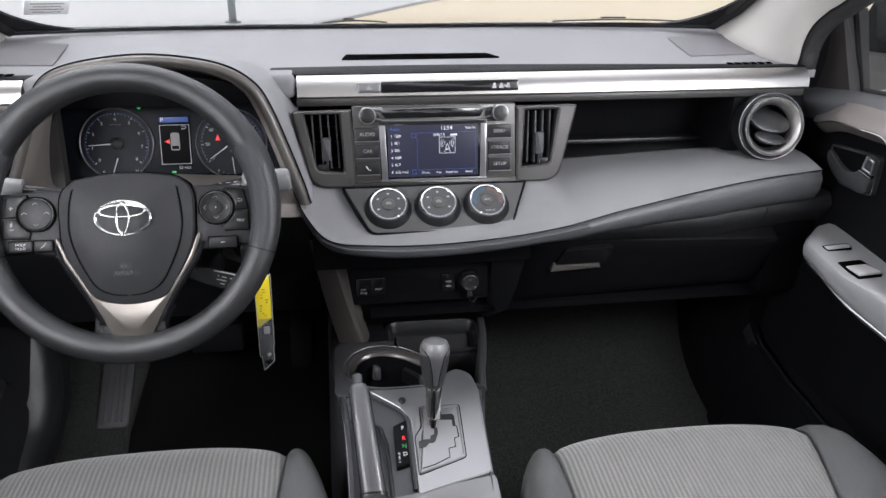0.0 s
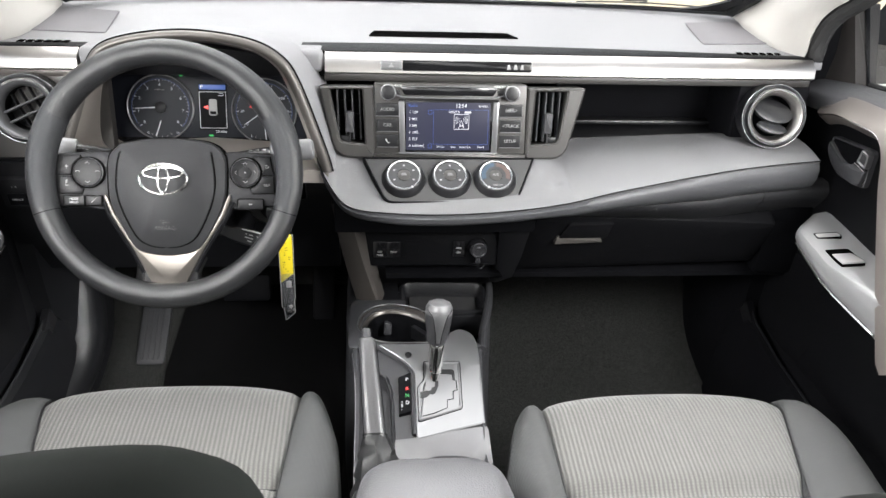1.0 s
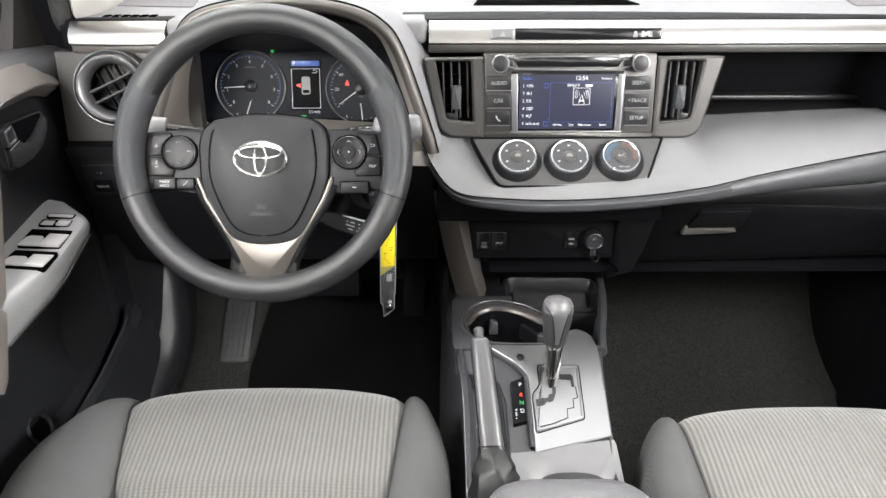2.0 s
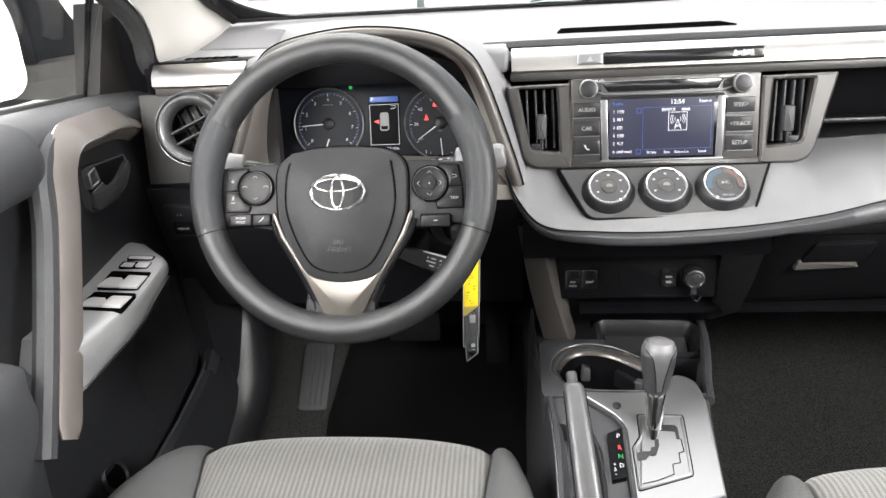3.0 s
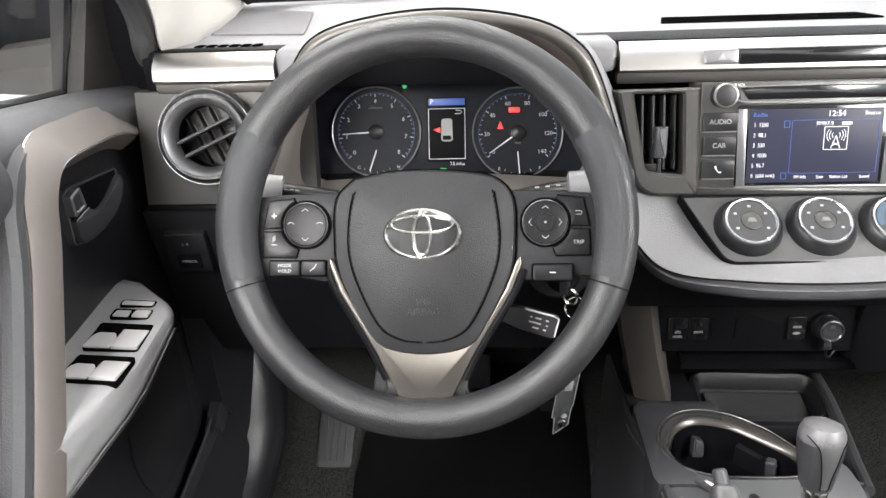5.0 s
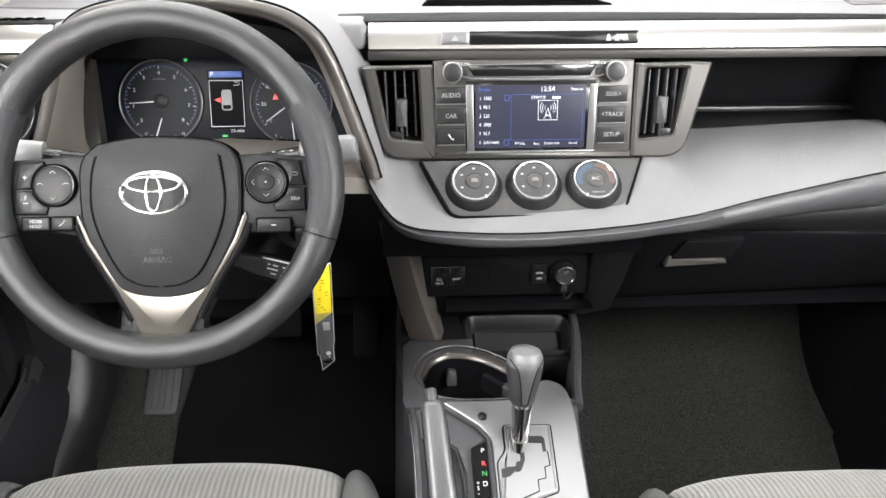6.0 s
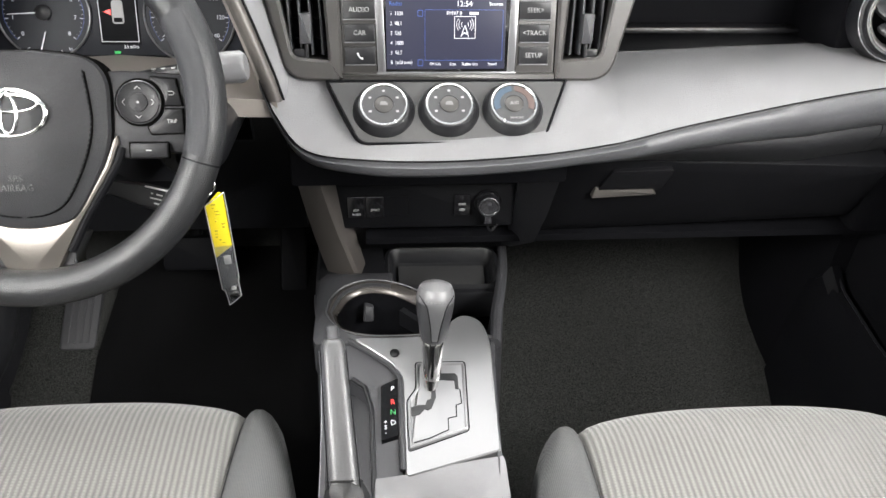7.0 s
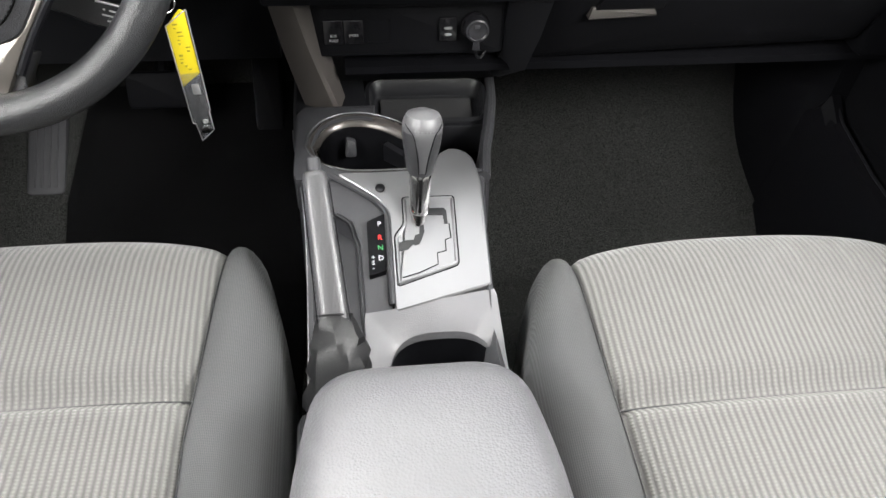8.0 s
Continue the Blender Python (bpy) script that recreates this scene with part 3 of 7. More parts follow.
def door(s, nm, switches):
    X = lambda d: XC + s * d

    def skin(u, v):
        y = 1.46 - 1.24 * u
        top = 0.775 + 0.035 * u
        z = 0.08 + (top - 0.08) * v
        d = 0.712 + 0.012 * max(0.0, (z - 0.55) / 0.25)
        if z < 0.52:
            d = 0.712 - 0.016 * math.sin(max(0.0, z - 0.08) / 0.44 * math.pi)
        return (X(d), y, z)
    # the passenger's door takes a darker trim colour that holds its shade
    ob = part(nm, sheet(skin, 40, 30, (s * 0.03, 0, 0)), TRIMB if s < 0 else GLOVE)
    tagged(ob, "black front door panel with silver-brown pull strip and switch armrest, closed", "car door", "", "structure")
    part("sill", loft([[(X(0.694), y, z - 0.012), (X(0.700), y, z + 0.002), (X(0.722), y, z + 0.014), (X(0.752), y, z + 0.017), (X(0.776), y, z + 0.012), (X(0.785), y, z - 0.012), (X(0.70), y, z - 0.03)]
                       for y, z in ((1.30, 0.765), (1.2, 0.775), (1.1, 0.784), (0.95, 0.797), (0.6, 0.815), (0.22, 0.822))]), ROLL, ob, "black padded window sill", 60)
    part("seal", tube([(X(0.778), 1.22, 0.788), (X(0.776), 0.95, 0.812), (X(0.776), 0.22, 0.836)], 0.006, 8), RUBBER, ob)
    win_o = [(1.218, 0.785), (1.270, 0.92), (1.13, 0.98), (0.76, 1.228), (0.24, 1.255), (0.24, 0.825)]
    gl = part("pane", loft([[(X(0.776 + e - (z - 0.785) * 0.245), y, z) for y, z in win_o] for e in (0.0, 0.004)]), PANE, ob)
    gl.visible_shadow = False
    # triangular cover, black seal along the roof pillar and window channel
    sail = [(1.211, 0.772), (1.261, 0.90), (1.268, 0.915), (1.30, 0.912), (1.345, 0.83), (1.38, 0.765)]
    part("sail_panel", loft([[(X(0.752 - (z - 0.78) * 0.05 - 0.03 * max(0, (y - 1.25) / 0.1)), y, z) for y, z in sail], [(X(0.79), y, z) for y, z in sail]]), SAIL, ob, "black triangular mirror base cover")
    part("pillar_seal", tube([Vector((XC + s * (o.x + 0.020), o.y + 0.004, o.z - 0.004)) for o in OUT[2:]], 0.014, 10), RUBBER, ob, "black rubber door seal")
    part("sail_back", loft([[(X(0.700), 1.30, 0.70), (X(0.79), 1.30, 0.70), (X(0.79), 1.48, 0.70), (X(0.700), 1.48, 0.70)], [(X(0.700), 1.275, 0.83), (X(0.76), 1.275, 0.83), (X(0.76), 1.44, 0.83), (X(0.700), 1.44, 0.83)],
                            [(X(0.695), 1.262, 0.893), (X(0.745), 1.278, 0.893), (X(0.745), 1.36, 0.893), (X(0.695), 1.36, 0.893)]]), DARK, ob)
    part("window_frame", loft([[(X(0.771), 1.222, 0.782), (X(0.7775), 1.222, 0.782), (X(0.7775), 1.212, 0.782), (X(0.771), 1.212, 0.782)],
                               [(X(0.760), 1.278, 0.925), (X(0.767), 1.278, 0.925), (X(0.767), 1.265, 0.925), (X(0.760), 1.265, 0.925)],
                               [(X(0.725), 1.14, 0.985), (X(0.733), 1.14, 0.985), (X(0.733), 1.12, 0.975), (X(0.725), 1.12, 0.975)],
                               [(X(0.665), 0.76, 1.235), (X(0.673), 0.76, 1.235), (X(0.673), 0.73, 1.225), (X(0.665), 0.73, 1.225)],
                               [(X(0.645), 0.24, 1.285), (X(0.653), 0.24, 1.285), (X(0.653), 0.24, 1.255), (X(0.645), 0.24, 1.255)]]), DARK, ob, "black rubber window channel")

    # armrest with switches: its nose runs slantwise
    def nose(d, y):
        return y - 0.070 * min(1.0, max(0.0, (0.70 - d) / 0.077)) * min(1.0, max(0.0, (y - 0.95) / 0.19))

    def arm(y):
        zt = 0.571 + 0.011 * min(1.0, max(0.0, (y - 1.0) / 0.12))
        zl = 0.553 - 0.17 * (1.08 - y)
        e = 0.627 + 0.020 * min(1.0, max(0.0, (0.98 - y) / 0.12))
        sec = [(0.725, zt + 0.006), (0.69, zt + 0.004), (e + 0.010, zt + 0.001), (e + 0.003, zt - 0.002), (e, zt - 0.008), (e + 0.003, zl), (e + 0.022, zl - 0.022), (0.72, zl - 0.05)]
        return [(X(d), nose(d, y), z) for d, z in sec]
    rings = [arm(y) for y in (1.150, 1.144, 1.13, 1.10, 1.06, 1.0, 0.95, 0.91, 0.88, 0.862)]
    for k, w in ((-2, 0.6), (-1, 1.0)):
        rings[k] = [(p[0], p[1] + (p[2] - 0.56) * 0.75 * w, p[2]) for p in rings[k]]
    c = Vector((X(0.70), 1.10, 0.545))
    rings[0] = [(Vector(p) - c) * 0.80 + c + Vector((0, 0.010, 0)) for p in rings[0]]
    rings[1] = [(Vector(p) - c) * 0.94 + c + Vector((0, 0.004, 0)) for p in rings[1]]
    part("armrest", loft(rings), ARM, ob, "grey satin switch armrest", 40)
    part("piping", tube([(X(0.6255 + 0.020 * min(1.0, max(0.0, (0.98 - y) / 0.12))), nose(0.627, y), 0.554 - 0.17 * (1.08 - y)) for y in (1.13, 1.10, 1.05, 1.0, 0.95, 0.91, 0.88, 0.862)], 0.0022, 6), CHROME, ob, "thin bright edge line")

    # pull: upper strip turning down into a slanting strut
    up = smooth_path([(X(0.700), 1.212, 0.752), (X(0.692), 1.15, 0.772), (X(0.687), 1.075, 0.778), (X(0.683), 1.020, 0.778), (X(0.677), 0.985, 0.752),
                      (X(0.672), 0.962, 0.702), (X(0.665), 0.934, 0.66), (X(0.652), 0.879, 0.585), (X(0.641), 0.826, 0.515), (X(0.637), 0.806, 0.489)], 6)
    rings = []
    for i, p in enumerate(up):
        k = i / (len(up) - 1)
        d = (up[min(i + 1, len(up) - 1)] - up[max(i - 1, 0)]).normalized()
        q = min(1.0, max(0.0, (k - 0.3) / 0.3))
        n = Vector((-s * (0.72 + 0.23 * q), -0.25 * q, 0.69 * (1 - q) + 0.1 * q)).normalized()
        w = d.cross(n).normalized() * (1 if s < 0 else -1)
        h = (0.0200 - 0.0030 * q) * min(1.0, 0.70 + k * 9) * (1 - 0.35 * max(0, k - 0.93) / 0.07)
        rings.append([p + w * h - n * 0.010, p + w * h * 0.93, p + n * 0.0015 + w * h * 0.5, p + n * 0.0015 - w * h * 0.5, p - w * h * 0.93, p - w * h - n * 0.010, p - w * h * 0.8 - n * 0.03, p + w * h * 0.8 - n * 0.03])
    part("pull_strip", loft(rings), BRONZE, ob, "silver-brown painted pull strip")
    part("pull_back", tube([q + Vector((s * 0.016, -0.028, -0.006)) for q in up[16:]], 0.014, 10), BAND, ob, "charcoal rear edge of the pull")
    edge = [r[1].lerp(r[0], 0.25) for r in rings] + [r[4].lerp(r[5], 0.25) for r in rings[::-1]]
    part("bright_line", tube(edge + edge[:1], 0.0009, 6), CHROME, ob, "thin bright outline")

    # padded roll and elbow rest behind the pull
    roll = []
    for y, f in ((0.972, 0.35), (0.968, 0.66), (0.958, 0.88), (0.94, 1.0), (0.85, 1.0), (0.6, 1.0), (0.25, 1.0)):
        roll.append([(X(0.715 + (d - 0.715) * f), y, 0.768 + (z - 0.768) * f) for d, z in ((0.72, 0.815), (0.698, 0.808), (0.684, 0.792), (0.678, 0.770), (0.680, 0.748), (0.694, 0.730), (0.72, 0.72))])
    part("upper_roll", loft(roll), BAND, ob, "black padded upper roll", 60)
    part("elbow_rest", loft([[(X(0.72), y, zt - 0.01), (X(0.69), y, zt), (X(0.660), y, zt - 0.006), (X(0.640 + o), y, zt - 0.028), (X(0.637 + o), y, zt - 0.06), (X(0.650 + o), y, zt - 0.12), (X(0.68), y, zt - 0.2), (X(0.72), y, zt - 0.24)]
                             for y, zt, o in ((0.808, 0.575, 0.035), (0.800, 0.592, 0.022), (0.785, 0.605, 0.010), (0.75, 0.615, 0.0), (0.65, 0.62, 0.0), (0.45, 0.625, 0.0), (0.25, 0.625, 0.0))]), BAND, ob, "charcoal padded elbow rest", 60)

    # inner handle in its dish
    dish = axes((X(0.7120), 1.118, 0.690), (0, -s, 0), (0, 0, 1))
    q = 1 if s < 0 else -1
    flip = lambda pts: [Vector((a * q, b)) for a, b in pts][::q]
    o = rounded(flip([(-0.056, -0.030), (0.02, -0.034), (0.048, -0.020), (0.060, 0.022), (-0.052, 0.032)]), 0.010)
    part("handle_dish", frame_ring(o, inset(o, 0.003), shift(dish, 0, 0, 0.003), 0.012, 0.001), SOFT, ob)
    part("dish_back", slab(inset(o, 0.0025), shift(dish, 0, 0, 0.0005), 0.006, 0.0005), DARK, ob, "dark hollow behind the handle")
    lever_o = [Vector((p.x, p.y)) for p in smooth_path([(a, b, 0) for a, b in ((-0.051, -0.003), (-0.022, 0.001), (-0.004, -0.007), (0.022, -0.002), (0.0545, 0.013), (0.0535, -0.006), (0.022, -0.026), (-0.040, -0.0305), (-0.051, -0.003))], 4)[:-1]]
    part("door_handle", slab(flip([(p.x, p.y) for p in lever_o]), shift(dish, 0, 0, 0.0075), 0.010, 0.003, 0.002), SOFT, ob, "black door release lever")
    tab_o = rounded(flip([(-0.054, 0.003), (-0.030, 0.007), (-0.035, 0.030), (-0.055, 0.026)]), 0.003)
    tab = part("lock_tab", frame_ring(tab_o, inset(tab_o, 0.004), shift(dish, 0, 0, 0.011), 0.010, 0.0012), PLATE, ob, "silver-grey lock tab")
    part("tab_face", slab(inset(tab_o, 0.0038), shift(dish, 0, 0, 0.0095), 0.006, 0.0005), SOFT, tab)
    # silver tube painting the highlight along the lever's edge
    part("lever_highlight", tube([shift(dish, 0, 0, 0.0085) @ Vector((a * q, b, 0)) for a, b in ((-0.051, -0.001), (-0.038, 0.0015), (-0.024, 0.0035))], 0.0006, 6), KEYSILVER, ob)

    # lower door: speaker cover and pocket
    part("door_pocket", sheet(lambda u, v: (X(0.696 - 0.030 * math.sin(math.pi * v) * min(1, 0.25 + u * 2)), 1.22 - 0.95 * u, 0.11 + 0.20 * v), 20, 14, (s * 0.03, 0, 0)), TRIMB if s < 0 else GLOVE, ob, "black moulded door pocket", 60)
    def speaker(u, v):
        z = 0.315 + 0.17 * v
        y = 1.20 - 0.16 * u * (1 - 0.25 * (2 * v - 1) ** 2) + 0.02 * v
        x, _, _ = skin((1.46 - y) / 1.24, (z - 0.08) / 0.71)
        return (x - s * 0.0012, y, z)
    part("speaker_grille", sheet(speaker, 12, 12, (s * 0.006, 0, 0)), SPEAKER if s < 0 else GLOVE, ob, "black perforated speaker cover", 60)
    BR = axes((X(0.693), 0.932, 0.327), (0, -s, 0), (0, 0, 1)) @ pose(0, 0, 0, -25, 0, 0)
    if s < 0:
        part("bottle_ring", lathe([(0.024, -0.006), (0.024, 0.003), (0.021, 0.006), (0.0175, 0.004), (0.016, -0.006)], BR, 28, hollow=True), SATIN, ob, "round black moulding in the pocket")
        part("ring_hollow", lathe([(0.0175, -0.006), (0.0175, 0.0005), (0.0, 0.0005)], BR, 24), VOID, ob)
    sw = thing("window_switch", "black and silver window and lock switches set in the armrest", "switch panel", group="door switch panels")
    base = lambda y: 0.5765 + 0.011 * min(1.0, max(0.0, (y - 1.0) / 0.12))
    for y, d, w, l, kind in switches:
        tilt = axes((X(d), y, base(y) + 0.0012), (0, 1, 0.092 if y > 1.0 else 0.0), (-1, 0, -0.06 * s))
        if kind == "well":
            part("well", slab(rect(l, w, 0.003), tilt, 0.008, 0.0003), VOID, sw)
        else:
            part("key", slab(rect(l, w, 0.002), shift(tilt, 0, 0, 0.0012) @ pose(0, 0, 0, 0, 5, 0), 0.008, 0.0012, 0.0008), KEYSILVER, sw)
    return ob


SPEAKER = material("speaker_mesh", (0.018, 0.018, 0.02), 0.45, spec=0.3, grain=0.3, scale=700, kind="cells")
door(-1, "door_1", [(1.024, 0.664, 0.056, 0.044, "well"), (1.0195, 0.6500, 0.0270, 0.033, "key"), (1.0195, 0.6780, 0.0270, 0.033, "key"),
                    (0.970, 0.660, 0.056, 0.042, "well"), (0.966, 0.6460, 0.0270, 0.032, "key"), (0.966, 0.6740, 0.0270, 0.032, "key"),
                    (1.064, 0.668, 0.042, 0.017, "well"), (1.064, 0.657, 0.017, 0.013, "key"), (1.064, 0.678, 0.017, 0.013, "key"), (1.084, 0.669, 0.038, 0.012, "well"), (1.084, 0.669, 0.034, 0.008, "key")])
door(1, "door_2", [(0.990, 0.661, 0.038, 0.050, "well"), (0.9845, 0.661, 0.035, 0.036, "key"), (1.055, 0.668, 0.042, 0.016, "well"), (1.055, 0.668, 0.038, 0.011, "key")])


def flank(s):
    """The car's own outer side, which the mirrors show."""
    X = lambda d: XC + s * d
    fl = thing("car_flank", "dark grey painted outer side of the car", "car body", group="car sides")

    def skin(u, v):
        z = -0.18 + 0.95 * v
        return (X(0.800 + 0.045 * math.sin(math.pi * min(1.0, 0.15 + v)) - 0.010 * math.exp(-((z - 0.35) / 0.04) ** 2)), 1.20 - (1.02 if s < 0 else 2.68) * u, z)
    part("side_panel", sheet(skin, 40, 24, (-s * 0.012, 0, 0)), BODY, fl, "dark grey painted side panel", 60)
    for y in (0.40,) if s < 0 else (0.40, -0.75):
        part("outer_handle", tube([(X(0.845), y + 0.03, 0.62), (X(0.868), y, 0.622), (X(0.868), y - 0.12, 0.625), (X(0.845), y - 0.15, 0.625)], 0.012, 10), BODY, fl)


def wing_mirror(s):
    X = lambda d: XC + s * d
    mm = thing("wing_mirror", "black wing mirror with a grey base arm outside the door", "wing mirror", group="wing mirrors")
    face = [(0.930, 0.768), (0.910, 0.79), (0.905, 0.84), (0.908, 0.90), (0.925, 0.962), (1.05, 0.985), (1.13, 0.95), (1.14, 0.82), (1.09, 0.757), (0.99, 0.757)]
    shell = [(0.935, 0.802), (0.865, 0.833), (0.824, 0.840), (0.850, 0.900), (0.898, 0.968), (1.05, 0.992), (1.145, 0.955), (1.152, 0.82), (1.09, 0.752), (0.99, 0.760)]
    loop = lambda pts: smooth_path([(x, 0, z) for x, z in pts + pts[:1]], 4)[:-1]
    rs = [[(X(p.x), 1.318, p.z) for p in loop(face)], [(X(p.x), 1.325, p.z) for p in loop([((a + c) / 2 - 0.004, (b + d) / 2) for (a, b), (c, d) in zip(face, face)])]]
    for y, f in ((1.345, 1.0), (1.38, 0.97), (1.43, 0.82), (1.47, 0.60), (1.495, 0.38), (1.505, 0.18)):
        rs.append([(X(0.93 + (p.x - 0.93) * f + (y - 1.345) * 0.75), y, 0.86 + (p.z - 0.86) * f) for p in loop(shell)])
    part("housing", loft(rs), SHELL, mm, "black mirror housing", 50)
    g = rounded([(0.935, 0.778), (0.918, 0.80), (0.915, 0.90), (0.932, 0.952), (1.11, 0.945), (1.12, 0.81), (1.08, 0.768), (0.99, 0.768)], 0.02, 4)
    rs = [[(X(p.x), 1.272 + 0.39 * (1.00 - p.x), p.y) for p in g], [(X(p.x), 1.345, p.y) for p in g]]
    part("mirror_glass", loft(rs), MIRROR, mm, "silvered mirror glass")
    part("arm", loft([[(X(d), 1.315, z0), (X(d), 1.44, z0), (X(d), 1.44, z1 - 0.01), (X(d), 1.43, z1), (X(d), 1.325, z1), (X(d), 1.315, z1 - 0.006)] for d, z0, z1 in ((0.765, 0.764, 0.836), (0.84, 0.766, 0.836), (0.90, 0.768, 0.830), (0.97, 0.772, 0.82))]), MIRARM, mm, "brown-grey mirror arm")


flank(-1)
flank(1)
wing_mirror(-1)
wing_mirror(1)

for x0, x1 in ((-0.16, -0.03), (0.30, 0.56)):
    wp = thing("windscreen_wiper", "black windscreen wiper lying at the foot of the glass", "wiper", group="wipers")
    pts = [screen_point((x0 + (x1 - x0) * i / 6 - XC) / 1.244 + 0.5, 0.004 + 0.008 * math.sin(i / 6 * math.pi)) + Vector((0, 0.010, 0.003)) for i in range(7)]
    part("blade", tube(pts, 0.0022, 6, flat=0.7), RUBBER, wp)
    part("arm", tube([p + Vector((0, 0.008, 0.003)) for p in pts[2:4]], 0.002, 6), HARD, wp)


# ---- dashboard ----
def lerp_list(pts, x):
    for a, b in zip(pts, pts[1:]):
        if x <= b[0]:
            t = max(0.0, (x - a[0]) / (b[0] - a[0]))
            return [p + (q - p) * t for p, q in zip(a, b)]
    return list(pts[-1])


ARCH = [(-0.606, 0.665), (-0.585, 0.70), (-0.555, 0.765), (-0.528, 0.826), (-0.500, 0.856), (-0.445, 0.871), (-0.375, 0.876), (-0.300, 0.866), (-0.256, 0.845), (-0.230, 0.808), (-0.196, 0.707), (-0.185, 0.665)]
ARCH_S = smooth_path([(x, 0, z) for x, z in ARCH], 5)

dash = thing("dashboard", "grey and black moulded car dashboard with silver trim strip", "dashboard")


def dash_top_z(x, v):
    zf = 0.8295
    return zf + (base_z(x) - zf) * v ** 1.7


def hood_bump(x, y):
    if not -0.56 < x < -0.2:
        return 0.0
    z = lerp_list([(p.x, p.z) for p in ARCH_S], x)[1]
    edge = min(1.0, (x + 0.56) / 0.05, (-0.2 - x) / 0.04)
    return max(0.0, z - 0.832) * max(0.0, 1 - (y - 1.12) / 0.34) ** 1.5 * max(0, edge)


def top_skin(u, v):
    x = -0.714 + 1.349 * u
    y0 = 1.222
    y1 = base_y(x) + 0.035
    y = y0 + (y1 - y0) * v
    z = dash_top_z(x, v) + hood_bump(x, y)
    if v < 0.03:
        z -= 0.006
    return (x, y, z)


part("top_pad", sheet(top_skin, 110, 40, (0, 0, -0.012)), TOP, dash, "grained grey top pad")
# hood over the instruments: the skin falls away behind the lip and flares out to the dash at the sides
HC = Vector((-0.39, 0, 0.70))


def arch(y, fx, fz):
    return [Vector((HC.x + (p.x - HC.x) * fx, y, HC.z + (p.z - HC.z) * fz)) for p in ARCH_S]


rings = [arch(*k) for k in ((1.126, 0.985, 0.985), (1.123, 1.0, 1.0), (1.135, 1.02, 1.0), (1.165, 1.06, 0.985), (1.20, 1.10, 0.955), (1.240, 1.135, 0.915))]
part("instrument_hood", loft([list(r) for r in zip(*rings)], close=False), TOP, dash, "grained grey hood over the instruments", 60)

# brown-grey surround funnelling in to the instruments
CL = axes((0, 1.255, 0.72), (1, 0, 0), (0, 0.287, 0.958))     # plane of the instruments
INNER = [(-0.515, 0.668), (-0.552, 0.680), (-0.567, 0.714), (-0.563, 0.760), (-0.535, 0.793), (-0.455, 0.812), (-0.385, 0.815), (-0.310, 0.810), (-0.262, 0.795), (-0.236, 0.765), (-0.222, 0.70), (-0.235, 0.668)]
IN_S = smooth_path([(x, 1.255 + (z - 0.72) * 0.3, z) for x, z in INNER], 5)
lip2 = arch(1.118, 0.925, 0.940)
lip3 = arch(1.150, 0.865, 0.890)
edge = [arch(*k) for k in ((1.127, 1.0, 1.0), (1.119, 1.006, 1.005), (1.1145, 0.995, 0.996), (1.1125, 0.972, 0.978), (1.1135, 0.945, 0.958))] + [lip2]
# thin dark tube paints the shadow crease between hood edge and pad
part("hood_crease_shade", tube(arch(1.1225, 1.010, 1.008), 0.0016, 6), DARK, dash, "dark tube for the shadow crease behind the hood edge")
part("hood_edge", loft([list(r) for r in zip(*edge)], close=False), HOODEDGE, dash, "satin silver-brown hood edge", 60)
mid = [a.lerp(b, 0.05) for a, b in zip(lip3, IN_S)]
part("surround", loft([list(r) for r in zip(lip2, [a.lerp(b, 0.5) + Vector((0, -0.006, 0)) for a, b in zip(lip2, lip3)], lip3, [a.lerp(b, 0.5) for a, b in zip(lip3, IN_S)], IN_S)], close=False), SURROUND, dash, "brown-grey painted instrument surround")
n0, n1 = 14, len(IN_S) - 14
part("hood_liner", loft([list(r) for r in zip([p + Vector((0, 0, -0.002)) for p in mid[n0:n1]], [a.lerp(b, 0.5) + Vector((0, 0, -0.003)) for a, b in zip(mid[n0:n1], IN_S[n0:n1])], [p + Vector((0, -0.002, -0.003)) for p in IN_S[n0:n1]])], close=False), DARK, dash, "black underside of the hood")
part("surround_foot", loft([[(-0.60, 1.12, 0.665), (-0.56, 1.25, 0.672), (-0.56, 1.26, 0.655), (-0.60, 1.12, 0.645)], [(-0.39, 1.13, 0.672), (-0.39, 1.245, 0.678), (-0.39, 1.26, 0.66), (-0.39, 1.12, 0.65)],
                            [(-0.19, 1.12, 0.665), (-0.22, 1.25, 0.672), (-0.22, 1.26, 0.655), (-0.19, 1.12, 0.645)]]), SURROUND, dash, "brown-grey painted foot of the surround")

# silver strips
def strip(x0, x1, name, end_l, end_r):
    def ring(x):
        e = min(1.0, (x - x0 + 0.002) / 0.02, (x1 - x + 0.002) / 0.02) if (end_l and end_r) else 1.0
        bow = 0.004 * math.sin(math.pi * (x - x0) / (x1 - x0))
        zt, zb = 0.8285, 0.796
        return [(x, 1.232, zt), (x, 1.224 - bow, zt - 0.001), (x, 1.213 - bow, zt - 0.010), (x, 1.208 - bow, (zt + zb) / 2), (x, 1.206 - bow, zb + 0.004), (x, 1.212 - bow, zb), (x, 1.235, zb - 0.002)]
    n = max(3, int((x1 - x0) / 0.03))
    return part(name, loft([ring(x0 + (x1 - x0) * i / n) for i in range(n + 1)]), SILVER, dash, "satin silver trim strip", 40)


